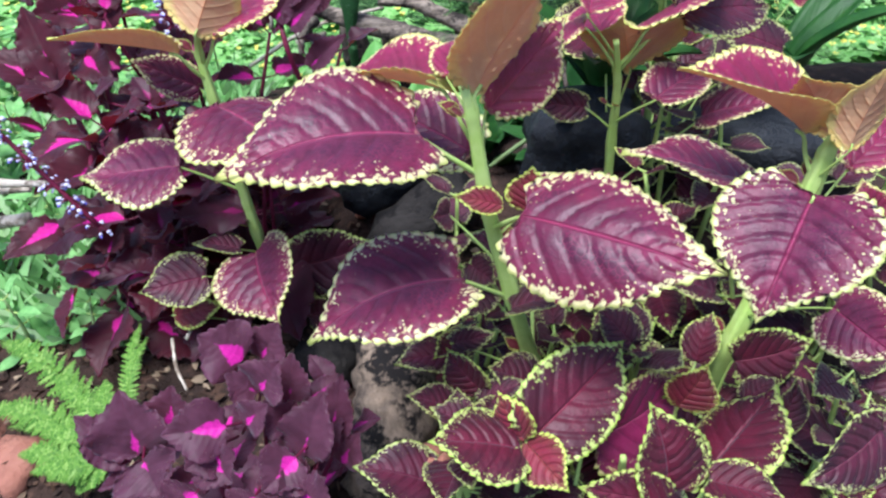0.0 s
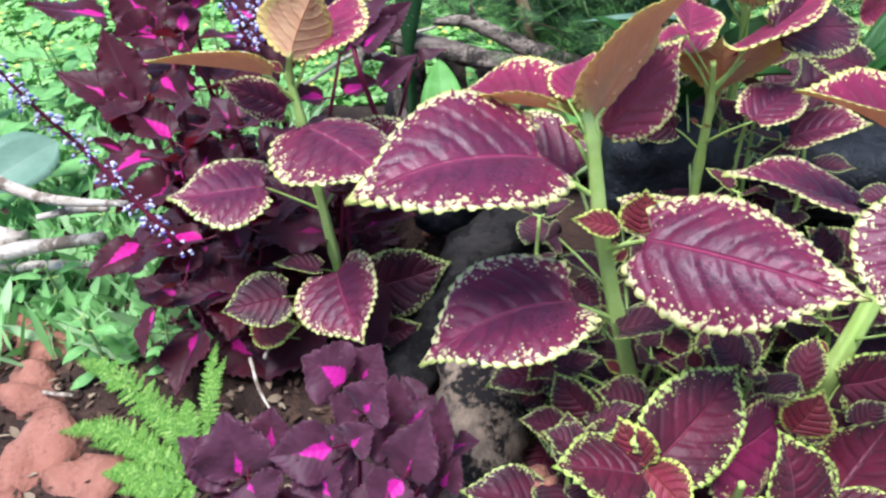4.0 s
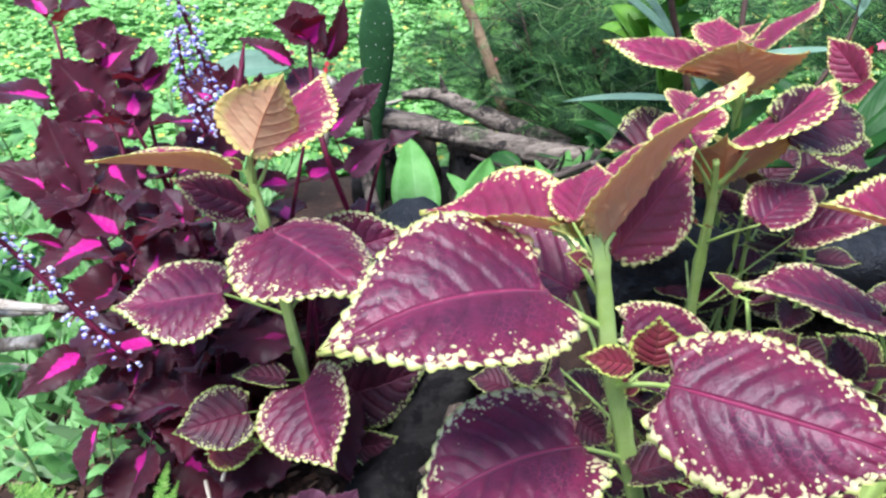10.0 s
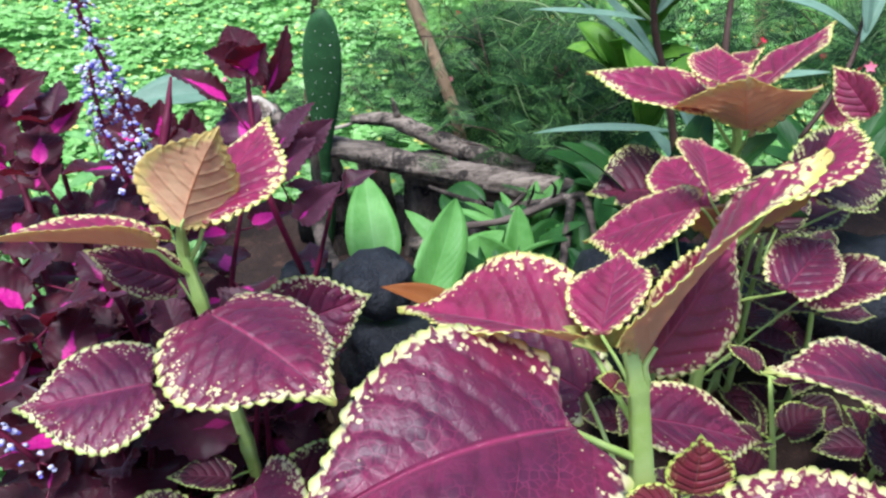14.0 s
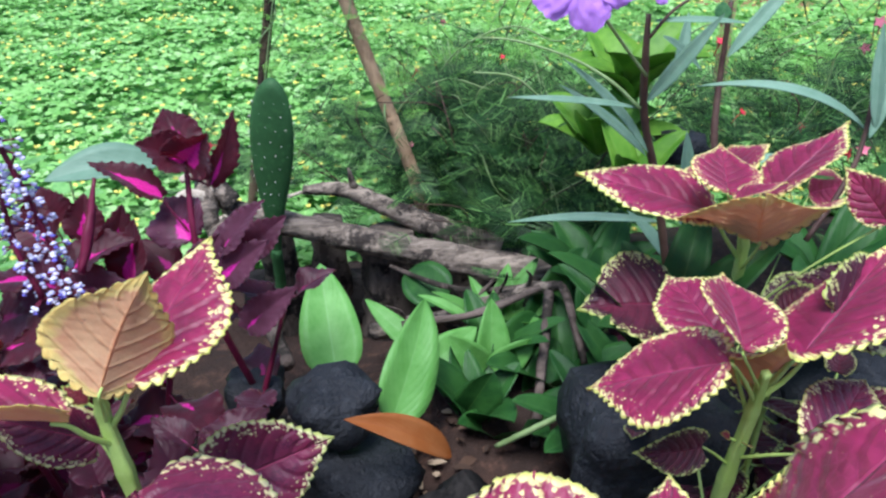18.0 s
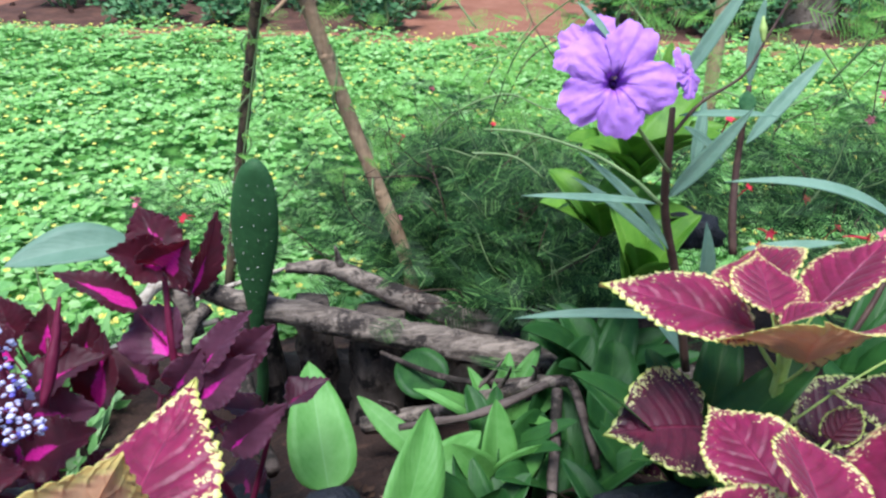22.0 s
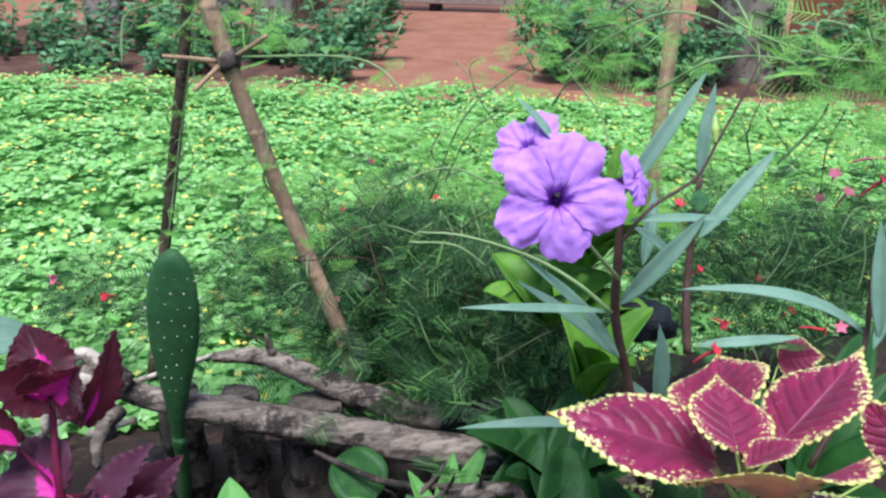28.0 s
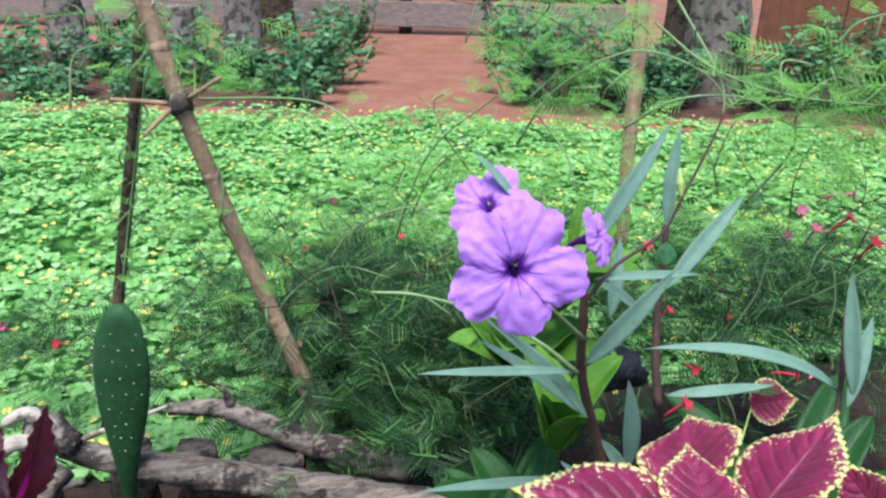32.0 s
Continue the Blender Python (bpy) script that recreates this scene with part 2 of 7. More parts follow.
def dark_top(name, body, heart, rim, small, gloss):
    n = Net(name)
    at = n.leaf_coords()
    rib, side, quilt = leaf_veins(n, 8.0)
    along, across = n.attr("along"), n.math("ABSOLUTE", n.attr("across"))
    ragged = n.math("MULTIPLY", n.math("SUBTRACT", n.noise(11, 3, 0.6, at), 0.5), 0.45)
    reach = n.math("ADD", n.math("ADD", n.math("MULTIPLY", across, 1.15), n.math("MULTIPLY", n.math("ABSOLUTE", n.math("SUBTRACT", along, 0.16)), 1.1)), ragged)
    reach = n.math("SUBTRACT", reach, n.math("MULTIPLY", n.math("MAXIMUM", side, rib), 0.06))
    size = n.math("ADD", small, n.math("MULTIPLY", n.random(), 0.48))
    mask = n.ramp(n.math("SUBTRACT", reach, size), -0.06, 0.06, 1.0, 0.0)
    fine = n.noise(34, 3, 0.6, at)
    colour = n.mix(n.ramp(n.noise(5, 4, 0.6, at), 0.3, 0.75), body, rim)
    colour = n.mix(n.math("MULTIPLY", n.math("MAXIMUM", side, rib), 0.12), colour, tuple(c * 0.4 for c in body))
    colour = n.mix(mask, colour, n.mix(n.ramp(fine, 0.3, 0.7), heart, tuple(c * 0.72 for c in heart)))
    n.bump(n.math("ADD", n.math("MULTIPLY", quilt, -0.6), n.math("MULTIPLY", fine, 0.3)), 0.45, 0.0012)
    return n.done(colour, 0.50, gloss, 0.18, (0.75, 0.02, 0.09), 0.22)


TOPS["f"] = dark_top("burgundy_coleus", (0.066, 0.005, 0.015), (0.74, 0.014, 0.32), (0.030, 0.004, 0.009), 0.12, 0.28)
TOPS["g"] = dark_top("plum_coleus", (0.105, 0.032, 0.060), (0.70, 0.020, 0.36), (0.060, 0.018, 0.034), 0.0, 0.25)
# burgundy copy with shade in its colour and fainter hearts
TOPS["h"] = dark_top("shaded_burgundy_coleus", (0.062, 0.008, 0.024), (0.30, 0.010, 0.12), (0.032, 0.006, 0.014), -0.14, 0.34)
UNDERS["f"] = coleus_under("burgundy_underside", (0.15, 0.007, 0.028), (0.07, 0.006, 0.015), (0.40, 0.02, 0.12), 0.04)
UNDERS["h"] = UNDERS["f"]
UNDERS["g"] = coleus_under("plum_underside", (0.13, 0.03, 0.07), (0.10, 0.02, 0.05), (0.2, 0.05, 0.1), 0.03)


def plain_leaf(name, a, b, vein, rough=0.4, through=0.25, pairs=9.0):
    n = Net(name)
    at = n.leaf_coords()
    rib, side, quilt = leaf_veins(n, pairs, 0.7)
    colour = n.mix(n.ramp(n.noise(4, 4, 0.6, at), 0.3, 0.7), a, b)
    colour = n.mix(n.math("MULTIPLY", n.math("ADD", rib, n.math("MULTIPLY", side, 0.25)), 0.55), colour, vein)
    colour = n.mix(n.math("MULTIPLY", n.random(), 0.35), colour, tuple(0.6 * c for c in a))
    n.bump(n.math("ADD", n.math("MULTIPLY", quilt, -0.4), n.math("MULTIPLY", n.noise(26, 3, 0.6, at), 0.4)), 0.35, 0.0015)
    return n.done(colour, rough + 0.08, 0.28, through)


TOPS["l"] = plain_leaf("lance_leaf", (0.20, 0.35, 0.24), (0.27, 0.43, 0.31), (0.36, 0.48, 0.38))
TOPS["b"] = plain_leaf("broad_leaf", (0.13, 0.36, 0.07), (0.20, 0.47, 0.12), (0.26, 0.52, 0.18))
# strap green darkened to carry the shade round the log
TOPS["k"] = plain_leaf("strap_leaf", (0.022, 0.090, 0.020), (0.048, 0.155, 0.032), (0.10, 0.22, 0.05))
TOPS["w"] = plain_leaf("weed_leaf", (0.18, 0.44, 0.12), (0.30, 0.60, 0.20), (0.4, 0.62, 0.28))
TOPS["x"] = plain_leaf("lime_leaf", (0.10, 0.27, 0.025), (0.21, 0.42, 0.05), (0.28, 0.45, 0.10))
TOPS["o"] = plain_leaf("dry_leaf", (0.34, 0.10, 0.02), (0.42, 0.16, 0.05), (0.28, 0.08, 0.03), 0.55)
TOPS["v"] = plain_leaf("shrub_leaf", (0.06, 0.19, 0.07), (0.12, 0.30, 0.11), (0.16, 0.32, 0.14))
TOPS["z"] = plain_leaf("cream_leaf", (0.50, 0.55, 0.14), (0.66, 0.66, 0.24), (0.6, 0.55, 0.3), 0.5)
for key in "lbkwxovz":
    UNDERS[key] = TOPS[key]


def speckled(name, a, b, scale, rough=0.7, relief=0.5, distance=0.004, third=None, spec=0.3):
    n = Net(name)
    colour = n.mix(n.ramp(n.noise(scale, 5, 0.65), 0.32, 0.68), a, b)
    if third:
        colour = n.mix(n.math("MULTIPLY", n.ramp(n.noise(scale * 3.7, 4, 0.7), 0.52, 0.68), 0.9), colour, third)
    colour = n.mix(n.math("MULTIPLY", n.random(), 0.3), colour, tuple(0.7 * c for c in a))
    n.bump(n.math("ADD", n.noise(scale * 2.2, 6, 0.7), n.math("MULTIPLY", n.noise(scale * 11, 3), 0.4)), relief, distance)
    return n.done(colour, rough, spec)


def barky(name, pale, dark, black, stretch=(9, 60, 60), patches=1.0, level=0.49):
    n = Net(name)
    grain = n.noise(1.0, 6, 0.7, n.stretched(*stretch))
    big = n.noise(26, 5, 0.65)
    colour = n.mix(n.ramp(grain, 0.35, 0.68), dark, pale)
    colour = n.mix(n.math("MULTIPLY", n.ramp(big, level, level + 0.08), patches), colour, black)
    colour = n.mix(n.math("MULTIPLY", n.ramp(n.noise(180, 3), 0.55, 0.7), 0.15 + 0.45 * patches), colour, pale)
    n.bump(n.math("ADD", grain, n.math("MULTIPLY", n.noise(120, 4, 0.7), 0.6)), 0.9, 0.004)
    return n.done(colour, 0.85, 0.2)


STEM = speckled("green_stem", (0.40, 0.56, 0.13), (0.52, 0.67, 0.22), 60, 0.45, 0.2, 0.001)
STEM_DARK = speckled("burgundy_stem", (0.11, 0.008, 0.030), (0.18, 0.015, 0.05), 60, 0.45, 0.2, 0.001)
STEM_BROWN = speckled("brown_stem", (0.07, 0.035, 0.03), (0.12, 0.07, 0.05), 70, 0.55, 0.3, 0.001)
STEM_THIN = speckled("vine_stem", (0.22, 0.34, 0.12), (0.30, 0.40, 0.18), 60, 0.5, 0.2, 0.001)
SOIL = speckled("soil", (0.030, 0.018, 0.014), (0.060, 0.032, 0.023), 14, 0.95, 0.9, 0.012, (0.11, 0.058, 0.04))
RED_SOIL = speckled("red_soil", (0.28, 0.115, 0.068), (0.37, 0.17, 0.11), 5, 0.95, 0.6, 0.012, (0.22, 0.09, 0.055))
RED_ROCK = speckled("red_rock", (0.32, 0.125, 0.085), (0.42, 0.19, 0.135), 22, 0.85, 0.8, 0.006, (0.22, 0.085, 0.06))
BLACK_STONE = speckled("black_stone", (0.009, 0.010, 0.013), (0.020, 0.022, 0.027), 26, 0.55, 0.9, 0.006, (0.036, 0.038, 0.044), 0.32)
LOG_BARK = barky("log_bark", (0.37, 0.30, 0.24), (0.095, 0.074, 0.060), (0.022, 0.018, 0.017), (8, 110, 110), 0.85, 0.50)
STUMP_BARK = barky("stump_bark", (0.34, 0.25, 0.18), (0.10, 0.075, 0.06), (0.018, 0.015, 0.014), (40, 40, 9))
TWIG_PALE = barky("pale_twig", (0.68, 0.60, 0.50), (0.46, 0.38, 0.30), (0.20, 0.15, 0.11))
TWIG_DARK = barky("dark_twig", (0.17, 0.13, 0.11), (0.08, 0.06, 0.05), (0.03, 0.025, 0.02))
CANE = barky("cane", (0.55, 0.38, 0.23), (0.38, 0.24, 0.14), (0.22, 0.13, 0.08), (90, 90, 9), 0.35)
CANE_DARK = barky("dark_cane", (0.16, 0.12, 0.07), (0.09, 0.065, 0.04), (0.05, 0.035, 0.025), (30, 30, 7))
TRUNK = barky("trunk_bark", (0.36, 0.30, 0.25), (0.20, 0.16, 0.13), (0.09, 0.07, 0.055), (14, 14, 2.5))
PLANK = barky("weathered_plank", (0.40, 0.33, 0.28), (0.28, 0.22, 0.185), (0.11, 0.085, 0.07), (2, 60, 60), 0.12)
# plank copy with shade in its colour, for fence gaps and posts
PLANK_SHADED = barky("shaded_plank", (0.06, 0.05, 0.05), (0.03, 0.026, 0.026), (0.015, 0.013, 0.013), (3, 40, 40))
BOARD = barky("brown_board", (0.30, 0.13, 0.07), (0.22, 0.095, 0.05), (0.15, 0.065, 0.035), (40, 40, 3), 0.3)


def random_green(name, a, b, c, rough=0.5, through=0.25):
    n = Net(name)
    r = n.island()
    colour = n.mix(n.ramp(r, 0.0, 0.6), a, b)
    colour = n.mix(n.ramp(r, 0.7, 1.0), colour, c)
    colour = n.mix(n.math("MULTIPLY", n.noise(9, 2), 0.4), colour, tuple(0.75 * k for k in a))
    return n.done(colour, rough, 0.2, through)


LAWN = random_green("lawn_leaf", (0.21, 0.48, 0.115), (0.34, 0.65, 0.20), (0.54, 0.80, 0.36))
# green darkened for dense shade; near-black leaves stand for gaps between them
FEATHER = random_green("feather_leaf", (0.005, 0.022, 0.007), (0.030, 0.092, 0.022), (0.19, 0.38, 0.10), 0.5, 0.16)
FEATHER_LIGHT = random_green("light_feather_leaf", (0.14, 0.38, 0.06), (0.24, 0.50, 0.10), (0.32, 0.56, 0.13))
FERN = random_green("fern_leaf", (0.075, 0.20, 0.025), (0.18, 0.36, 0.055), (0.36, 0.54, 0.13))
SHRUB = random_green("shrub_foliage", (0.05, 0.15, 0.055), (0.12, 0.29, 0.11), (0.28, 0.48, 0.24))
LITTER = random_green("leaf_litter", (0.035, 0.022, 0.016), (0.10, 0.055, 0.035), (0.40, 0.30, 0.20), 0.8, 0.0)
GRASS = random_green("grass_blade", (0.20, 0.45, 0.13), (0.36, 0.64, 0.25), (0.56, 0.74, 0.42))


def petal_mat(name, a, b, line=None, through=0.25):
    n = Net(name)
    colour = n.mix(n.ramp(n.attr("along"), 0.02, 0.30), b, a)
    colour = n.mix(n.math("MULTIPLY", n.ramp(n.noise(160, 4), 0.4, 0.7), 0.3), colour, b)
    if line:
        colour = n.mix(n.math("MULTIPLY", n.ramp(n.math("ABSOLUTE", n.attr("across")), 0.0, 0.10, 1.0, 0.0), n.ramp(n.attr("along"), 0.2, 0.42, 1.0, 0.0)), colour, line)
    n.bump(n.math("ADD", n.noise(160, 4, 0.65), n.math("MULTIPLY", n.math("FRACT", n.math("MULTIPLY", n.attr("across"), 5.0)), 0.15)), 0.5, 0.0016)
    return n.done(colour, 0.5, 0.3, through)


PETAL = petal_mat("violet_petal", (0.64, 0.31, 0.88), (0.47, 0.16, 0.76), (0.10, 0.01, 0.16))
THROAT = speckled("dark_throat", (0.05, 0.008, 0.10), (0.09, 0.02, 0.18), 90, 0.6, 0.2, 0.001)
ANTHER = speckled("anther", (0.40, 0.38, 0.22), (0.5, 0.45, 0.3), 90, 0.6, 0.2, 0.001)
LILAC = speckled("lilac_floret", (0.55, 0.52, 0.82), (0.82, 0.80, 0.90), 160, 0.5, 0.1, 0.001)
LILAC_DEEP = speckled("blue_floret", (0.13, 0.10, 0.52), (0.24, 0.20, 0.66), 160, 0.5, 0.1, 0.001)
YELLOW_FLOWER = speckled("yellow_flower", (0.80, 0.70, 0.10), (0.86, 0.80, 0.22), 90, 0.5, 0.1, 0.001)
RED_FLOWER = speckled("red_flower", (0.62, 0.02, 0.04), (0.70, 0.06, 0.10), 90, 0.5, 0.1, 0.001)
PINK_FLOWER = speckled("pink_flower", (0.72, 0.13, 0.22), (0.78, 0.22, 0.30), 90, 0.5, 0.1, 0.001)
AREOLE = speckled("areole", (0.6, 0.6, 0.52), (0.75, 0.75, 0.66), 200, 0.7, 0.1, 0.001)
CACTUS = speckled("cactus_skin", (0.030, 0.090, 0.030), (0.045, 0.13, 0.045), 30, 0.6, 0.25, 0.002, (0.06, 0.17, 0.055), 0.2)


# ---------------------------------------------------------------- builders
def mesh_object(name, verts, faces, mats, parent=None, label="", attrs=None, face_mats=None, smooth=True):
    me = bpy.data.meshes.new(name)
    me.from_pydata([tuple(v) for v in verts], [], [tuple(f) for f in faces])
    for m in (mats if isinstance(mats, (list, tuple)) else [mats]):
        me.materials.append(m)
    if face_mats is not None:
        me.polygons.foreach_set("material_index", np.asarray(face_mats, dtype=np.int32))
    if smooth:
        me.polygons.foreach_set("use_smooth", np.ones(len(me.polygons), dtype=bool))
    for key, values in (attrs or {}).items():
        me.attributes.new(key, "FLOAT", "POINT").data.foreach_set("value", np.asarray(values, dtype=np.float32))
    me.update()
    ob = new(name, me)
    if parent is not None:
        ob.parent = parent
    if label:
        ob["label"] = label
    return ob


def thing(name, place, label, category, group="", kind=""):
    ob = new(name)
    ob.empty_display_size = 0.03
    ob.location = place
    tagged(ob, label, category, group, kind)
    return ob


def seated(ob, parent):
    """Hang ob, whose matrix is set in the world, under parent without moving it."""
    ob.parent = parent
    p = Matrix.Identity(4)
    q = parent
    while q is not None:
        p = q.matrix_basis @ p
        q = q.parent
    ob.matrix_basis = p.inverted() @ ob.matrix_basis
    return ob


def smooth_line(points, steps=5):
    pts = [Vector(p) for p in points]
    if len(pts) < 3:
        return [pts[0].lerp(pts[-1], i / steps) for i in range(steps + 1)]
    ext = [2 * pts[0] - pts[1], *pts, 2 * pts[-1] - pts[-2]]
    out = []
    for a, b, c, d in zip(ext, ext[1:], ext[2:], ext[3:]):
        for i in range(steps):
            t = i / steps
            out.append(0.5 * ((2 * b) + (c - a) * t + (2 * a - 5 * b + 4 * c - d) * t * t + (3 * b - a - 3 * c + d) * t ** 3))
    return out + [pts[-1]]


def tube_data(points, radii, sides=8, rough=0.0, steps=5, seed=0):
    line = smooth_line(points, steps)
    rnd = random.Random(seed)
    n = len(line)
    verts, faces = [], []
    side = None
    for i, p in enumerate(line):
        d = (line[min(i + 1, n - 1)] - line[max(i - 1, 0)]).normalized()
        if side is None:
            side = d.orthogonal().normalized()
        side = (side - d * side.dot(d)).normalized()
        other = d.cross(side)
        k = i / (n - 1) * (len(radii) - 1)
        j = min(int(k), len(radii) - 2) if len(radii) > 1 else 0
        r = radii[j] + (radii[min(j + 1, len(radii) - 1)] - radii[j]) * (k - j)
        for s in range(sides):
            a = 2 * math.pi * s / sides
            q = r * (1 + rough * (noise.noise(Vector((math.cos(a) * 1.7, math.sin(a) * 1.7, i * 0.6 + seed * 7.3))) + 0.5 * rnd.uniform(-0.5, 0.5)))
            verts.append(p + side * (q * math.cos(a)) + other * (q * math.sin(a)))
    for i in range(n - 1):
        for s in range(sides):
            t = (s + 1) % sides
            faces.append((i * sides + s, i * sides + t, (i + 1) * sides + t, (i + 1) * sides + s))
    verts += [line[0], line[-1]]
    for s in range(sides):
        t = (s + 1) % sides
        faces.append((len(verts) - 2, t, s))
        faces.append((len(verts) - 1, (n - 1) * sides + s, (n - 1) * sides + t))
    return verts, faces


def tube(name, points, radii, mat, parent=None, label="", sides=8, rough=0.0, steps=5, seed=0):
    verts, faces = tube_data(points, radii, sides, rough, steps, seed)
    ob = mesh_object(name, verts, faces, mat, None, label)
    return seated(ob, parent) if parent is not None else ob


LEAF_CACHE = {}


def margin(kind, style, ratio, n=240):
    """Half outline of a leaf of length 1: for each place u on the midrib, the margin's (x, y) and the relative half width."""
    u = np.linspace(0.0, 1.0, n + 1)
    if style == "scallop" and kind not in "ys":
        s = np.sin(np.pi * u ** 0.62) ** 0.82 * (1 - 0.72 * np.clip((u - 0.66) / 0.34, 0, 1) ** 1.1)
        back = 0.150
    elif style == "scallop":
        s = np.sin(np.pi * u ** 0.74) ** 0.9 * (1 - 0.68 * np.clip((u - 0.60) / 0.40, 0, 1) ** 1.2)
        back = 0.03
    elif style == "tooth":
        s = np.sin(np.pi * u ** 0.67) ** 0.86 * (1 - 0.36 * np.clip((u - 0.62) / 0.38, 0, 1))
        back = 0.05
    else:
        a, b = {"lance": (0.75, 0.95), "strap": (0.40, 0.55), "blade": (0.34, 0.80)}[style]
        ue = np.clip(u, 0.004, 0.999)
        s = ue ** a * (1 - ue) ** b / ((a / (a + b)) ** a * (b / (a + b)) ** b)
        back = 0.0
    s = np.clip(s, 0.0, None)
    q = np.clip(u / 0.36, 0, 1)
    y = u - back * (1 - q) ** 2 * (1 - np.exp(-(q / 0.10) ** 2)) - 0.02 * s * (1 - u)
    return u, 0.5 * ratio * s, y, s


def leaf_mesh(kind, ratio, arch, cup, wave, lobes, amp, style, seed, twist=0.0):
    """A leaf of length 1 along y, upper side z: two skins, a scalloped or toothed rim, arched, cupped, waved and quilted between its veins."""
    key = (kind, twist, round(ratio, 2), round(arch, 2), round(cup, 2), round(wave, 2), lobes, seed)
    if key in LEAF_CACHE:
        return LEAF_CACHE[key]
    rnd = random.Random(seed * 31 + 5)
    gu, gx, gy, gs = margin(kind, style, ratio)
    arc = np.concatenate([[0], np.cumsum(np.hypot(np.diff(gx), np.diff(gy)))])
    arc /= arc[-1]
    # lobe ends along the margin, a little uneven
    ends = [0.0]
    for k in range(max(lobes, 1)):
        ends.append(ends[-1] + 1 + rnd.uniform(-0.22, 0.22))
    ends = np.array(ends) / ends[-1]
    per = (5 if style == "scallop" else 5) if lobes else 18
    rows = np.concatenate([np.linspace(ends[k], ends[k + 1], per, endpoint=False) for k in range(max(lobes, 1))] + [[1.0]])
    us, xs, ys, ss = (np.interp(rows, arc, g) for g in (gu, gx, gy, gs))
    tx, ty = np.gradient(xs), np.gradient(ys)
    tl = np.maximum(np.hypot(tx, ty), 1e-9)
    nx, ny = ty / tl, -tx / tl
    lobe_size = [rnd.uniform(0.75, 1.2) for _ in range(max(lobes, 1))]
    cols = [-1, -0.93, -0.80, -0.62, -0.42, -0.22, -0.035, 0.035, 0.22, 0.42, 0.62, 0.80, 0.93, 1] if lobes else [-1, -0.66, -0.33, -0.03, 0.03, 0.33, 0.66, 1]
    skew, ph = rnd.uniform(-0.05, 0.05), rnd.uniform(0, 6.3)
    puff = {"m": 0.024, "y": 0.018, "d": 0.016, "r": 0.020, "p": 0.020, "s": 0.010}.get(kind, 0.010) if lobes else 0.0
    verts, edge, along, across, lobe = [], [], [], [], []
    for i, (u, mx, my, s) in enumerate(zip(us, xs, ys, ss)):
        k, j = divmod(i, per)
        f = j / per
        size = lobe_size[min(k, len(lobe_size) - 1)]
        if not lobes:
            out = 0.0
        elif style == "tooth":
            out = (math.sin(math.pi * f ** 1.5)) ** 0.75 if j else 0.0
        else:
            out = math.sqrt(math.sin(math.pi * f)) if j else 0.0
        fade = min(1.0, s * 4.0)
        for v in cols:
            g = abs(v)
            push = amp * size * (out - 0.5) * max(0.0, (g - 0.7) / 0.3) * fade
            x = v * mx + math.copysign(nx[i] * push, v) + skew * math.sin(math.pi * u) * 0.5
            y = u + (my - u) * g ** 1.15 + ny[i] * push
            w = g * mx
            z = arch * 4 * u * (1 - u) + cup * (1.5 - 1.1 * u if kind == "y" else 1.0) * w * 2 * (0.6 + 0.4 * g)
            z += wave * ratio * (v * v) * math.sin(ph + u * 9.0 + (1.3 if v > 0 else 0.0))
            if lobes:
                vein = abs(math.cos(math.pi * 7 * (u - 0.30 * g ** 1.3))) ** 0.7
                z += puff * (1 + 0.4 * math.sin(ph + u * 5.0 + v * 2.0)) * ratio * vein * min(1, 3.5 * (1 - g)) * min(1, 5 * g)
                z -= 0.014 * ratio * (1 if g < 0.1 else 0)
                z -= 0.12 * max(0.0, g - 0.78) * ratio * out * 0.5
                if style == "tooth":
                    z += 0.060 * max(0.0, g - 0.78) * math.sin(2 * math.pi * f + ph) + 0.05 * g * g * ratio * math.sin(ph + u * 12.0 + (2.0 if v > 0 else 0.0))
            if twist:
                q = twist * (u - 0.45)
                x, z = x * math.cos(q) + z * math.sin(q), z * math.cos(q) - x * math.sin(q)
            verts.append((x, y, z))
            edge.append((1 - g) * s)
            along.append(u)
            across.append(v)
            lobe.append(abs(f - 0.5))
    nu, nc = len(rows) - 1, len(cols)
    faces = [(i * nc + j, i * nc + j + 1, (i + 1) * nc + j + 1, (i + 1) * nc + j) for i in range(nu) for j in range(nc - 1)]
    m = len(verts)
    thick = 0.010
    verts2 = [(x, y, z - thick * (0.35 + 0.65 * (1 - abs(v)))) for (x, y, z), v in zip(verts, across)]
    faces2 = [tuple(m + k for k in reversed(f)) for f in faces]
    rim = []
    for i in range(nu):
        p, q = i * nc, (i + 1) * nc
        rim.append((p, q, q + m, p + m))
        p, q = i * nc + nc - 1, (i + 1) * nc + nc - 1
        rim.append((q, p, p + m, q + m))
    me = bpy.data.meshes.new("leaf")
    me.from_pydata(verts + verts2, [], faces + faces2 + rim)
    me.materials.append(TOPS[kind])
    me.materials.append(UNDERS[kind])
    me.polygons.foreach_set("material_index", np.array([0] * len(faces) + [1] * len(faces2) + [0] * len(rim), dtype=np.int32))
    me.polygons.foreach_set("use_smooth", np.ones(len(me.polygons), dtype=bool))
    for name, values in (("edge", edge), ("along", along), ("across", across), ("lobe", lobe)):
        me.attributes.new(name, "FLOAT", "POINT").data.foreach_set("value", np.array(values + values, dtype=np.float32))
    me.update()
    LEAF_CACHE[key] = me
    return me


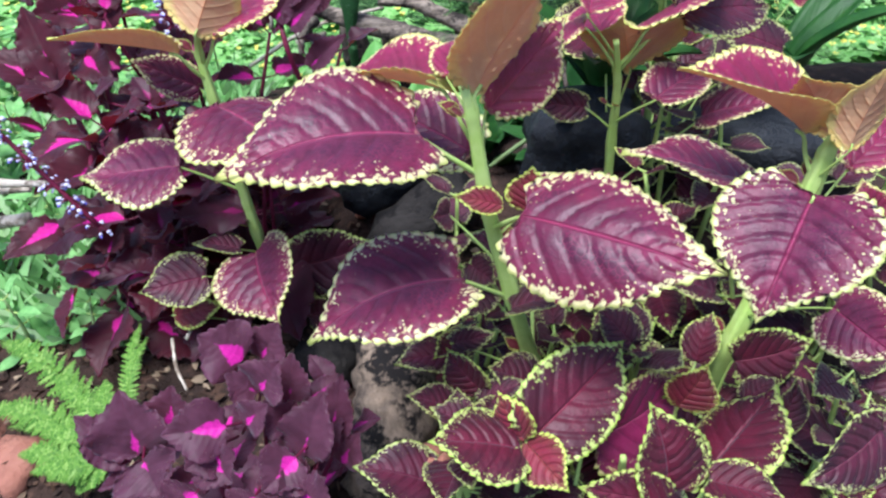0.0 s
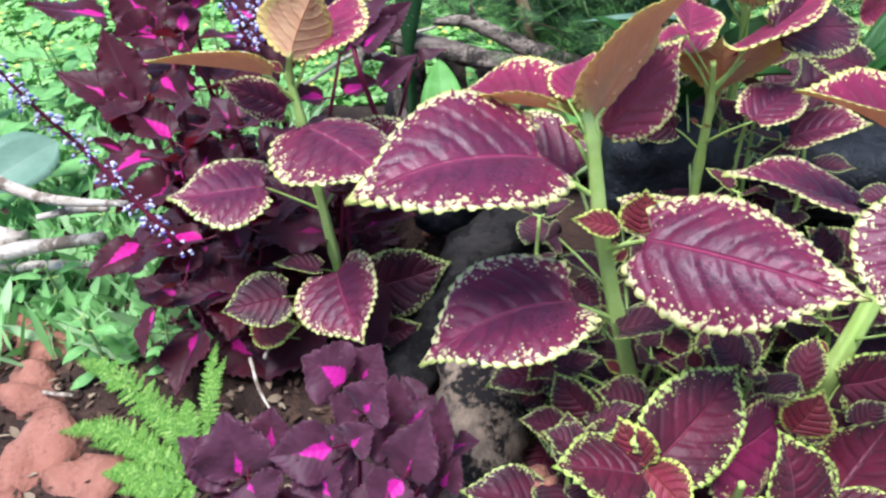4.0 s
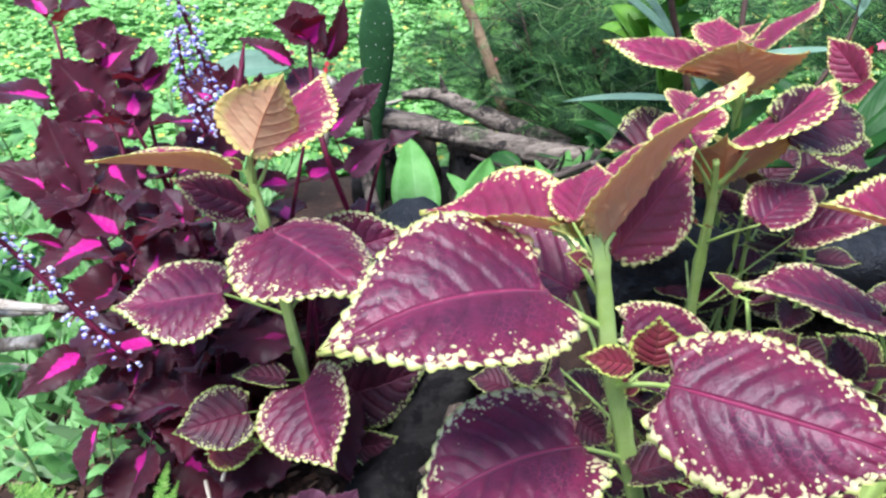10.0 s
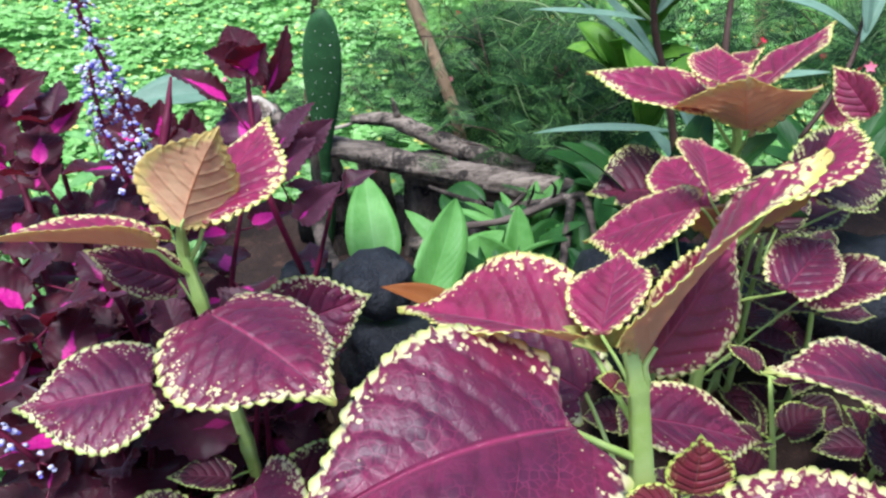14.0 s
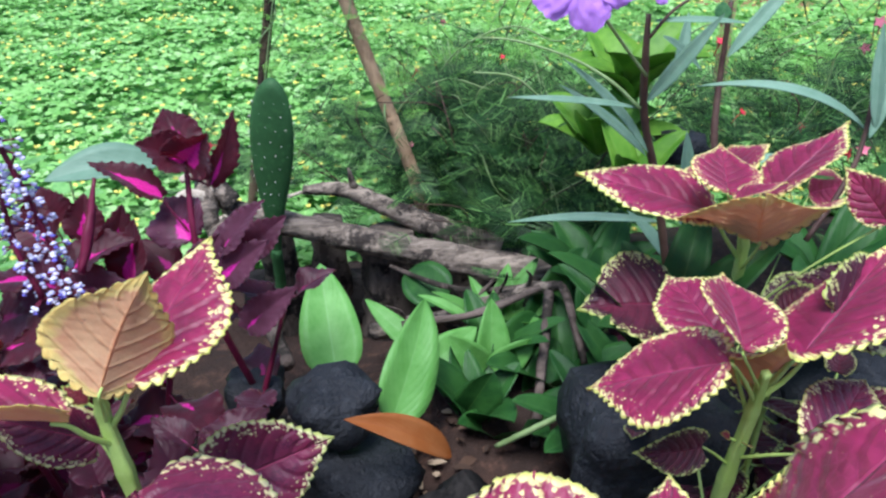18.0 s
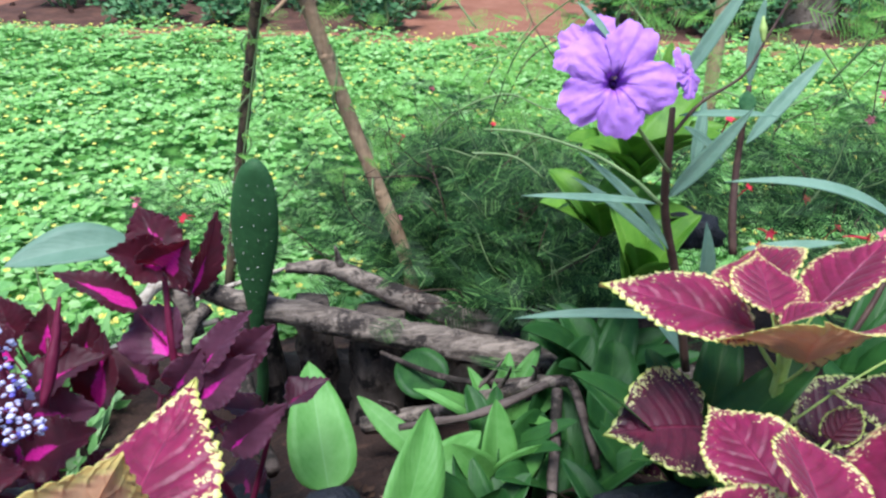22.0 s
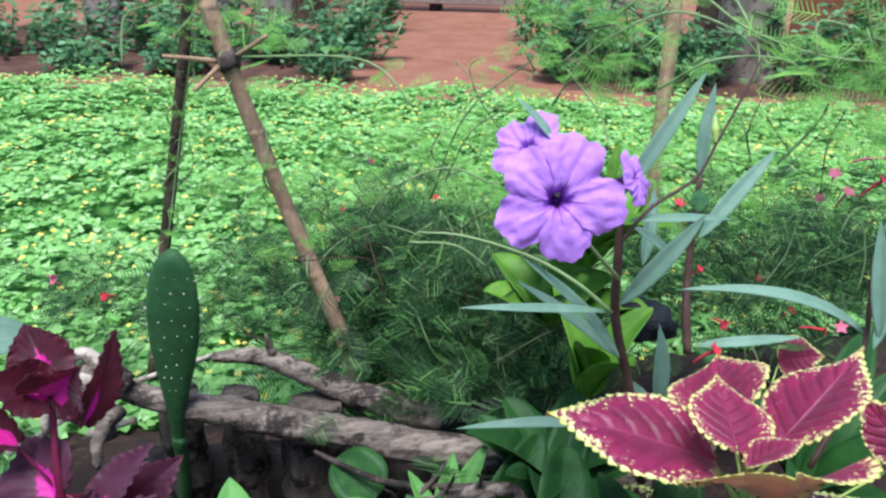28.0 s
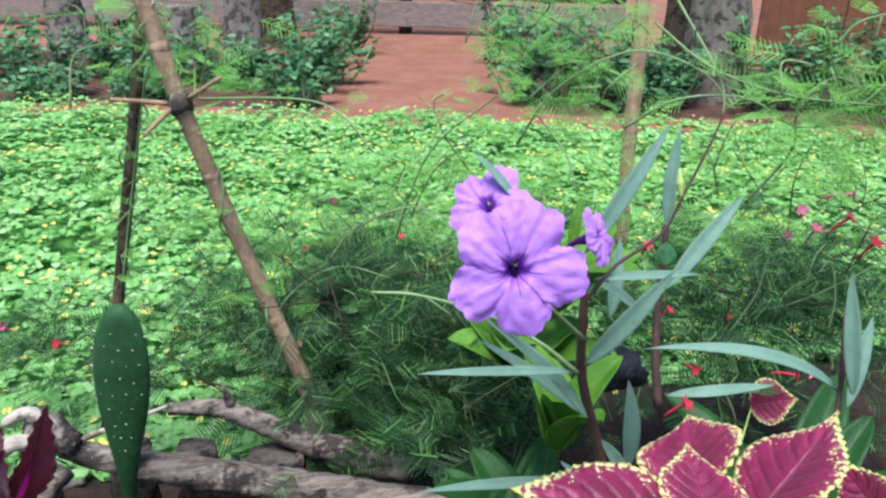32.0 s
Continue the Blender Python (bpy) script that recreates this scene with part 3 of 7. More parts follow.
STYLE = {"f": ("tooth", 9, 0.075), "g": ("tooth", 10, 0.065), "h": ("tooth", 9, 0.075), "l": ("lance", 0, 0), "b": ("blade", 0, 0), "k": ("strap", 0, 0), "x": ("strap", 0, 0), "z": ("blade", 0, 0),
         "w": ("lance", 0, 0), "o": ("lance", 0, 0), "v": ("lance", 0, 0)}
LEAVES = [0]


def leaf(parent, kind, base, tip, normal, width, arch=0.05, cup=0.10, wave=0.03, stalk=None, label="", name="leaf", seed=None, twist=0.0):
    """One leaf from base to tip, its upper side towards normal; stalk: where its stalk starts on the stem."""
    LEAVES[0] += 1
    seed = LEAVES[0] if seed is None else seed
    base, tip, normal = Vector(base), Vector(tip), Vector(normal)
    y = tip - base
    length = y.length
    y.normalize()
    x = y.cross(normal).normalized()
    z = x.cross(y)
    style, lobes, amp = STYLE.get(kind, ("scallop", 20, 0.054))
    if style == "scallop" and length < 0.06:
        lobes, amp = (15, 0.056) if length > 0.03 else (10, 0.065)
    ob = new(name, leaf_mesh(kind, width / length, arch, cup, wave, lobes, amp, style, seed, twist))
    m = Matrix((x, y, z)).transposed().to_4x4()
    m.translation = base
    ob.matrix_basis = m @ Matrix.Scale(length, 4)
    if label:
        ob["label"] = label
    seated(ob, parent)
    if stalk is not None:
        a = Vector(stalk)
        r = max(0.0007, length * 0.013)
        mid = a.lerp(base, 0.55) + Vector((0, 0, 0.04 * (base - a).length))
        under = z * (-length * 0.030 - r)
        pet = mesh_object("petiole", *tube_data([a, mid + under, base + under * 0.8, base + y * length * 0.08 - z * (length * 0.012 + r * 0.5)], [r * 1.35, r, r * 0.8], 6, 0, 4), STALKS.get(kind, STEM))
        seated(pet, ob)
    return ob


STALKS = {"f": STEM_DARK, "g": STEM_DARK, "h": STEM_DARK}


def pairs_up(parent, kind, base, top, count, size, mat, droop=0.2, seed=0, radius=0.0028, ratio=0.72, turn=None, top_cluster=True):
    """A stem with crosswise pairs of leaves, smaller towards the top."""
    rnd = random.Random(seed)
    base, top = Vector(base), Vector(top)
    sway = Vector((rnd.uniform(-1, 1), rnd.uniform(-1, 1), 0)) * 0.06 * (top - base).length
    line = [base, base.lerp(top, 0.5) + sway, top]
    tube("stem", line, [radius * 1.3, radius, radius * 0.6], mat, parent, seed=seed)
    fine = smooth_line(line, 10)
    ang = rnd.uniform(0, 3.14) if turn is None else turn
    for i in range(count):
        f = 0.25 + 0.75 * i / max(1, count - 1)
        p = fine[min(len(fine) - 1, int(f * (len(fine) - 1)))]
        s = size * (1.0 if i < count - 2 else (0.85 if i == count - 2 else 0.62)) * rnd.uniform(0.85, 1.12)
        lift = -droop + (0.25 + droop) * max(0.0, (i - count + 3) / 2.0) * 1.6 if top_cluster else -droop
        for side in (0, math.pi):
            a = ang + side + rnd.uniform(-0.3, 0.3)
            d = Vector((math.cos(a), math.sin(a), lift + rnd.uniform(-0.15, 0.2))).normalized()
            up = Vector((rnd.uniform(-0.25, 0.25), rnd.uniform(-0.45, 0.1), 1))
            b = p + d * s * 0.28
            leaf(parent, kind, b, b + d * s, up, s * ratio * rnd.uniform(0.9, 1.1), rnd.uniform(0.0, 0.10), rnd.uniform(0.02, 0.25), 0.09 if kind in "fgh" else 0.04, stalk=p,
                 seed=rnd.randint(1, 14))
        ang += math.pi / 2 + rnd.uniform(-0.2, 0.2)


class Pile:
    """Gathers many small pieces for one mesh."""

    def __init__(self):
        self.v, self.f, self.n = [], [], 0

    def add(self, verts, faces):
        self.v.append(np.asarray(verts, dtype=np.float32).reshape(-1, 3))
        self.f += [tuple(k + self.n for k in f) for f in faces]
        self.n += len(verts)

    def object(self, name, mat, parent=None, label=""):
        verts = np.concatenate(self.v)
        me = bpy.data.meshes.new(name)
        me.from_pydata(verts.tolist(), [], self.f)
        me.materials.append(mat)
        me.polygons.foreach_set("use_smooth", np.ones(len(me.polygons), dtype=bool))
        me.update()
        ob = new(name, me)
        if label:
            ob["label"] = label
        if parent is not None:
            seated(ob, parent)
        return ob


def ball():
    bm = bmesh.new()
    bmesh.ops.create_icosphere(bm, subdivisions=1, radius=1)
    out = ([v.co.copy() for v in bm.verts], [tuple(v.index for v in f.verts) for f in bm.faces])
    bm.free()
    return out


BALL = ball()


# ---------------------------------------------------------------- ground
def lawn_far(x):
    return 3.36 - 0.375 * x


TURF = speckled("turf_base", (0.10, 0.28, 0.05), (0.16, 0.38, 0.08), 20, 0.9, 0.6, 0.01, (0.05, 0.05, 0.02))


def ground_z(x, y):
    bed = 0.085 * (1 - min(max((y - 1.12) / 0.2, 0), 1))
    heap = 0.11 * math.exp(-((x - 0.05) / 0.22) ** 2 - ((y - 0.72) / 0.16) ** 2) + 0.05 * math.exp(-((x - 0.30) / 0.2) ** 2 - ((y - 0.55) / 0.2) ** 2)
    near = max(0.0, 1 - max(abs(x), abs(y - 1)) / 6)
    return bed + heap * (1 if y < 1.3 else 0) + near * (0.012 * noise.noise(Vector((x * 5, y * 5, 0))) + 0.006 * noise.noise(Vector((x * 19, y * 19, 3))))


def ground_sheet():
    xs = [-400, -120, -40, -15, -8, -5] + [-3.4 + 0.2 * i for i in range(13)] + [-0.9 + 0.05 * i for i in range(37)] + [1.0 + 0.2 * i for i in range(14)] + [5, 8, 15, 40, 120, 400]
    ys = [-400, -120, -40, -15, -6, -3, -1.5, -0.8] + [-0.4 + 0.05 * i for i in range(38)] + [1.6 + 0.15 * i for i in range(40)] + [9, 12, 20, 40, 120, 400]
    verts = [(x, y, ground_z(x, y)) for y in ys for x in xs]
    n = len(xs)
    faces, mats = [], []
    for j in range(len(ys) - 1):
        for i in range(n - 1):
            faces.append((j * n + i, j * n + i + 1, (j + 1) * n + i + 1, (j + 1) * n + i))
            mats.append(0 if ys[j] < 1.3 else (2 if ys[j + 1] < lawn_far(xs[i]) + 0.02 and -3.2 < xs[i] < 3.4 else 1))
    ob = mesh_object("ground", verts, faces, [SOIL, RED_SOIL, TURF], face_mats=mats)
    tagged(ob, "dark garden soil turning to bare reddish earth", "ground", kind="structure")


ground_sheet()


def blades(centres, dirs, ups, lengths, widths, shape=((0.0, 0.06), (0.35, 0.5), (0.7, 0.42), (1.0, 0.0)), fold=0.15):
    """Arrays of small pointed leaves as one soup of six-sided faces: vertices and faces."""
    c, d, u = (np.asarray(a, dtype=float) for a in (centres, dirs, ups))
    d = d / np.linalg.norm(d, axis=1, keepdims=True)
    s = np.cross(d, u)
    s = s / np.maximum(np.linalg.norm(s, axis=1, keepdims=True), 1e-6)
    up = np.cross(s, d)
    L, W = np.asarray(lengths)[:, None], np.asarray(widths)[:, None]
    rows = [c]
    ring = [(shape[1][0], shape[1][1]), (shape[2][0], shape[2][1])]
    for f, w in ring:
        rows.append(c + d * L * f + s * W * w + up * W * fold)
    rows.append(c + d * L)
    for f, w in reversed(ring):
        rows.append(c + d * L * f - s * W * w + up * W * fold)
    verts = np.stack(rows, axis=1).reshape(-1, 3)
    k = len(rows)
    faces = [tuple(range(i * k, i * k + k)) for i in range(len(c))]
    return verts, faces


def soup(name, verts, faces, mat, parent=None, label=""):
    me = bpy.data.meshes.new(name)
    me.from_pydata(verts.tolist(), [], faces)
    me.materials.append(mat)
    me.update()
    ob = new(name, me)
    if label:
        ob["label"] = label
    return seated(ob, parent) if parent is not None else ob


# low flowering ground cover: four round leaflets a leaf, small yellow flowers
def ground_cover():
    rng = np.random.default_rng(4)
    n = 36000
    x = rng.uniform(-2.6, 2.9, n * 2)
    y = 1.22 + (np.maximum(lawn_far(x) - 1.22, 0.02)) * rng.uniform(0, 1, n * 2) ** 1.35
    keep = y < lawn_far(x) + rng.normal(0, 0.05, n * 2)
    x, y = x[keep][:n], y[keep][:n]
    n = len(x)
    hump = 0.012 * np.sin(x * 9 + 1.3 * np.sin(y * 7)) + 0.014 * np.sin(y * 13 + 2 * np.sin(x * 5))
    z = 0.025 + hump + rng.uniform(0, 0.03, n)
    c = np.stack([x, y, z], 1)
    cs, ds, us, ls, ws = [], [], [], [], []
    turn = rng.uniform(0, 6.28, n)
    lean = rng.normal(0, 0.35, (n, 2))
    for k in range(4):
        a = turn + (0.45, -0.45, 2.2, -2.2)[k]
        d = np.stack([np.cos(a), np.sin(a), rng.uniform(-0.25, 0.35, n)], 1)
        cs.append(c)
        ds.append(d)
        us.append(np.stack([lean[:, 0], lean[:, 1], np.ones(n)], 1))
        ls.append(rng.uniform(0.012, 0.026, n))
        ws.append(rng.uniform(0.011, 0.019, n))
    verts, faces = blades(np.concatenate(cs), np.concatenate(ds), np.concatenate(us), np.concatenate(ls), np.concatenate(ws))
    cover = thing("ground_cover_lawn", (0, 2, 0), "dense bright green creeping ground cover dotted with yellow flowers", "lawn", kind="stuff")
    soup("leaflets", verts, faces, LAWN, cover)
    m = 4200
    i = rng.choice(n, m)
    c = c[i] + np.stack([rng.normal(0, 0.008, m), rng.normal(0, 0.008, m), rng.uniform(0.012, 0.03, m)], 1)
    cs = np.concatenate([c, c])
    a = rng.uniform(0, 6.28, m)
    d = np.stack([np.cos(a), np.sin(a), np.full(m, 0.5)], 1)
    ds = np.concatenate([d, d * np.array([-1, -1, 1])])
    verts, faces = blades(cs, ds, np.tile([0, -0.4, 1.0], (2 * m, 1)), rng.uniform(0.0045, 0.009, 2 * m), rng.uniform(0.006, 0.010, 2 * m))
    soup("flowers", verts, faces, YELLOW_FLOWER, cover, "small yellow pea flowers")


ground_cover()


# ---------------------------------------------------------------- far end of the garden
def rough_box(name, a, b, height, thick, z0, mat, parent=None, label="", seed=0):
    """A board along a to b with slightly uneven, bevelled edges."""
    a, b = Vector((*a[:2], 0)), Vector((*b[:2], 0))
    d = (b - a)
    steps = max(4, int(d.length / 0.25))
    side = Vector((-d.y, d.x, 0)).normalized() * thick / 2
    c = min(height, thick) * 0.12
    half = thick / 2
    n = side.normalized()
    verts, faces = [], []
    for i in range(steps + 1):
        p = a + d * (i / steps)
        w = 0.006 * noise.noise(Vector((i * 0.7, seed * 3.1, 0)))
        prof = [(-half + c, 0), (half - c, 0), (half, c), (half, height - c), (half - c, height), (-half + c, height), (-half, height - c), (-half, c)]
        for s, h in prof:
            verts.append(p + n * s + Vector((0, 0, z0 + h + w)))
    for i in range(steps):
        for k in range(8):
            faces.append((i * 8 + k, i * 8 + (k + 1) % 8, (i + 1) * 8 + (k + 1) % 8, (i + 1) * 8 + k))
    faces.append(tuple(range(8)))
    faces.append(tuple(reversed(range(steps * 8, steps * 8 + 8))))
    ob = mesh_object(name, verts, faces, mat, None, label, smooth=False)
    return seated(ob, parent) if parent is not None else ob


FA, FB = (-2.8490, 7.1970, 0.0000), (2.8066, 5.2640, 0.0000)
fence = thing("plank_fence", (FA[0], FA[1], 0), "weathered horizontal plank fence, near-black boards standing for its shaded gaps", "fence")
# every second board is near-black and stands in for a shaded gap
for i, (z, h, m) in enumerate(((0.05, 0.17, PLANK), (0.235, 0.13, PLANK_SHADED), (0.40, 0.15, PLANK), (0.58, 0.14, PLANK_SHADED), (0.75, 0.15, PLANK))):
    rough_box("plank", FA, FB, h, 0.05, z, m, fence, seed=i)
for k in range(6):
    f = (k + 0.5) / 6
    x, y = FA[0] + (FB[0] - FA[0]) * f, FA[1] + (FB[1] - FA[1]) * f + 0.06
    tube("post", [(x, y, -0.1), (x, y, 0.5), (x, y, 1.0)], [0.05, 0.05, 0.048], PLANK_SHADED, fence, sides=7, rough=0.1, seed=k)
BA, BB = (2.9398, 4.0523, 0.0000), (4.9422, 3.1019, 0.0000)
board = thing("board_wall", (BA[0], BA[1], 0), "reddish brown wooden board partition", "partition")
for i in range(5):
    f0, f1 = i / 5, (i + 0.985) / 5
    rough_box("board", [BA[k] + (BB[k] - BA[k]) * f0 for k in (0, 1)], [BA[k] + (BB[k] - BA[k]) * f1 for k in (0, 1)], 1.1, 0.03, 0.0, BOARD, board, seed=i + 9)


def trunk(place, radius, height, label, seed, mat=TRUNK, lean=(0, 0)):
    x, y, z = place
    t = thing("tree" if height > 0.6 else "tree_stump", (x, y, 0), label, "tree" if height > 0.6 else "stump")
    pts = [(x, y, -0.05), (x + lean[0] * 0.2, y + lean[1] * 0.2, height * 0.15), (x + lean[0] * 0.6, y, height * 0.5), (x + lean[0], y + lean[1], height)]
    tube("trunk", pts, [radius * 1.35, radius * 1.05, radius * 0.97, radius * 0.9], mat, t, sides=20, rough=0.16, steps=8, seed=seed)
    top = Vector(pts[-1])
    for k in range(3 if height > 0.6 else 0):
        a = k * 2.1 + seed
        tube("branch", [top - Vector((0, 0, 0.25)), top + Vector((math.cos(a) * 0.2, math.sin(a) * 0.2, 0.15)), top + Vector((math.cos(a) * 0.5, math.sin(a) * 0.5, 0.6))], [radius * 0.5, radius * 0.4, radius * 0.2], mat, t, sides=8, rough=0.15, seed=seed + k)
    return t


trunk((2.0439, 3.1849, 0.0000), 0.115, 2.4, "pale grey tree trunk with patchy bark among shrubs", 1, lean=(-0.08, 0))
trunk((2.1418, 3.6392, 0.0000), 0.055, 2.2, "dark slender tree trunk among shrubs", 2, CANE_DARK)
trunk((0.2140, 4.6402, 0.0000), 0.085, 2.4, "greyish brown tree trunk beside a plank fence", 3)
trunk((0.4536, 5.3160, 0.0000), 0.09, 2.4, "dark mossy tree trunk beside a plank fence", 4, CANE_DARK)
trunk((-0.6492, 4.8252, 0.0000), 0.10, 0.34, "weathered grey wooden stump in a planting bed", 5)
trunk((-0.0881, 4.5803, 0.0000), 0.07, 0.30, "low grey wooden stump in a planting bed", 6)


def shrub(place, radius, height, seed, label, count=360, mat=SHRUB, size=0.043):
    """A low leafy shrub: thin stems and many small pointed leaves."""
    rng = np.random.default_rng(seed)
    x, y, _ = place
    t = thing("shrub", (x, y, 0), label, "shrub", "shrubs of the far bed")
    cs, ds, us = [], [], []
    stems = 9
    for k in range(stems):
        a, r = rng.uniform(0, 6.28), radius * rng.uniform(0.2, 0.85)
        top = np.array([x + math.cos(a) * r, y + math.sin(a) * r, height * rng.uniform(0.45, 0.95)])
        foot = np.array([x + math.cos(a) * r * 0.3, y + math.sin(a) * r * 0.3, 0.0])
        tube("stem", [foot, (foot + top) / 2 + rng.normal(0, 0.02, 3), top], [0.006, 0.005, 0.003], STEM_THIN, t, sides=5)
        m = count // stems
        f = rng.uniform(0.25, 1.02, m)[:, None]
        p = foot + (top - foot) * f + rng.normal(0, 0.02, (m, 3))
        b = rng.uniform(0, 6.28, m)
        cs.append(p)
        ds.append(np.stack([np.cos(b), np.sin(b), rng.uniform(-0.5, 0.5, m)], 1))
        us.append(np.stack([rng.normal(0, 0.4, m), rng.normal(-0.3, 0.4, m), np.ones(m)], 1))
    c, d, u = np.concatenate(cs), np.concatenate(ds), np.concatenate(us)
    verts, faces = blades(c, d, u, rng.uniform(0.7, 1.3, len(c)) * size, rng.uniform(0.35, 0.6, len(c)) * size)
    soup("foliage", verts, faces, mat, t)
    return t


def bed_patch(corners, seed):
    """Dark tilled soil beside the path, a low uneven mound."""
    n = 14
    (ax, ay), (bx, by), (cx, cy), (dx, dy) = corners
    verts, faces = [], []
    for j in range(n + 1):
        for i in range(n + 1):
            u, v = i / n, j / n
            x = (ax * (1 - u) + bx * u) * (1 - v) + (dx * (1 - u) + cx * u) * v
            y = (ay * (1 - u) + by * u) * (1 - v) + (dy * (1 - u) + cy * u) * v
            rim = min(1.0, 6 * min(u, v, 1 - u, 1 - v))
            verts.append((x + 0.05 * noise.noise(Vector((x * 4, y * 4, seed))), y + 0.05 * noise.noise(Vector((x * 4, y * 4, seed + 5))), -0.03 + rim * (0.05 + 0.02 * noise.noise(Vector((x * 7, y * 7, seed))))))
    for j in range(n):
        for i in range(n):
            faces.append((j * (n + 1) + i, j * (n + 1) + i + 1, (j + 1) * (n + 1) + i + 1, (j + 1) * (n + 1) + i))
    bed = thing("planting_bed", (*corners[0], 0), "dark brown tilled planting bed beside a bare earth path", "garden bed", "planting beds")
    seated(mesh_object("soil", verts, faces, BED_SOIL), bed)
    rnd = random.Random(seed)
    clods = []
    for k in range(4):
        pts = [Vector(v) * (1 + 0.5 * noise.noise(Vector(v) * 1.7 + Vector((k * 5.0, seed, 0)))) for v in BALL[0]]
        me = bpy.data.meshes.new("clod")
        me.from_pydata([tuple(v) for v in pts], [], BALL[1])
        me.materials.append(BED_SOIL)
        clods.append(me)
    for k in range(60):
        p = Vector(verts[rnd.randrange(n + 1, len(verts) - n - 1)])
        ob = new("clod", clods[k % 4])
        r = rnd.uniform(0.010, 0.030)
        ob.matrix_basis = Matrix.LocRotScale((p.x + rnd.uniform(-0.05, 0.05), p.y + rnd.uniform(-0.05, 0.05), p.z + 0.3 * r), Euler((rnd.uniform(0, 6), rnd.uniform(0, 6), 0)), (r, r * 0.85, r * 0.6))
        seated(ob, bed)


BED_SOIL = speckled("bed_soil", (0.075, 0.036, 0.026), (0.15, 0.072, 0.05), 9, 0.95, 0.9, 0.015, (0.06, 0.032, 0.024))
bed_patch([(-1.75, 3.93), (0.60, 3.17), (0.98, 4.88), (-1.30, 5.60)], 1)
bed_patch([(0.97, 3.02), (2.75, 2.40), (3.6577, 3.6933), (1.60, 4.9964)], 2)
SHRUB_LABEL = "low leafy green shrub growing in reddish soil"
for i, (p, r, h) in enumerate((
        ((-0.7793, 4.1996, 0.0000), 0.30, 0.32), ((-0.4637, 4.2844, 0.0000), 0.28, 0.30), ((-0.1645, 4.0816, 0.0000), 0.25, 0.28), ((0.0755, 3.9655, 0.0000), 0.22, 0.24), ((0.2327, 3.8013, 0.0000), 0.20, 0.26),
        ((0.3984, 3.7684, 0.0000), 0.22, 0.34), ((0.5786, 3.9391, 0.0000), 0.20, 0.36), ((0.5799, 4.4270, 0.0000), 0.22, 0.34), ((1.2810, 3.5273, 0.0000), 0.22, 0.40), ((1.3287, 3.3328, 0.0000), 0.22, 0.36),
        ((1.4686, 3.2459, 0.0000), 0.24, 0.42), ((1.7016, 3.3783, -0.0000), 0.22, 0.40), ((1.7936, 3.1213, 0.0000), 0.20, 0.30), ((2.1390, 2.9929, 0.0000), 0.22, 0.42), ((2.3229, 3.0098, -0.0000), 0.22, 0.40),
        ((2.4517, 2.9265, 0.0000), 0.24, 0.44), ((2.5776, 2.8450, 0.0000), 0.24, 0.42), ((1.5555, 4.3518, 0.0000), 0.25, 0.45), ((-1.0090, 4.2437, -0.0000), 0.3, 0.3), ((2.7727, 2.7498, 0.0000), 0.3, 0.45), ((-0.6190, 3.8493, 0.0000), 0.22, 0.16), ((-0.2915, 3.7476, 0.0000), 0.22, 0.18), ((0.3132, 3.4871, 0.0000), 0.2, 0.2), ((1.6236, 3.1023, -0.0000), 0.2, 0.25), ((1.7453, 4.0402, 0.0000), 0.25, 0.4), ((0.8207, 4.8962, 0.0000), 0.2, 0.35), ((-0.3449, 4.8717, 0.0000), 0.25, 0.3), ((0.0036, 4.9175, 0.0000), 0.2, 0.3))):
    shrub(p, r, h, 20 + i, SHRUB_LABEL)

# ---------------------------------------------------------------- log heap, stones
def lumpy(name, place, size, mat, label, category, seed, cuts=3, jag=0.42, group="", turn=0.0):
    bm = bmesh.new()
    bmesh.ops.create_icosphere(bm, subdivisions=cuts, radius=1)
    off = Vector((seed * 3.7, seed * 1.3, 0))
    for v in bm.verts:
        k = v.co.normalized()
        q = max(abs(k.x), abs(k.y), abs(k.z)) ** -0.55
        f = 1 + jag * noise.noise(k * 1.3 + off) + 0.35 * jag * noise.noise(k * 3.6 + off) + 0.12 * jag * noise.noise(k * 9 + off)
        v.co = Vector((k.x * size[0], k.y * size[1], k.z * size[2])) * f * q * 0.85
    me = bpy.data.meshes.new(name)
    bm.to_mesh(me)
    bm.free()
    me.materials.append(mat)
    me.polygons.foreach_set("use_smooth", np.ones(len(me.polygons), dtype=bool))
    ob = new(name, me)
    ob.matrix_basis = pose(*place, 0, 0, turn)
    return tagged(ob, label, category, group)


# near-black bark whose colour stands in for deep shade
SHADE_BARK = barky("shade_bark", (0.030, 0.026, 0.024), (0.014, 0.012, 0.011), (0.007, 0.006, 0.006))
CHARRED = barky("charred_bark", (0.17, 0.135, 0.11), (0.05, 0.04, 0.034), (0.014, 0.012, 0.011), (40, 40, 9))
log = thing("fallen_log", (-0.04, 0.96, 0.10), "weathered grey fallen log with charred patches and broken bark", "log")
tube("log", [(-0.185, 0.985, 0.258), (-0.13, 0.968, 0.244), (-0.04, 0.950, 0.221), (0.05, 0.915, 0.210), (0.15, 0.87, 0.205), (0.25, 0.83, 0.20)],
     [0.008, 0.012, 0.0140, 0.0150, 0.015, 0.014], LOG_BARK, log, sides=24, rough=0.22, steps=12, seed=3)
tube("broken_end", [(-0.175, 0.98, 0.262), (-0.195, 0.985, 0.280), (-0.20, 0.97, 0.262), (-0.19, 0.96, 0.225)], [0.012, 0.014, 0.012, 0.006], LOG_BARK, log, sides=10, rough=0.35, steps=5, seed=8)
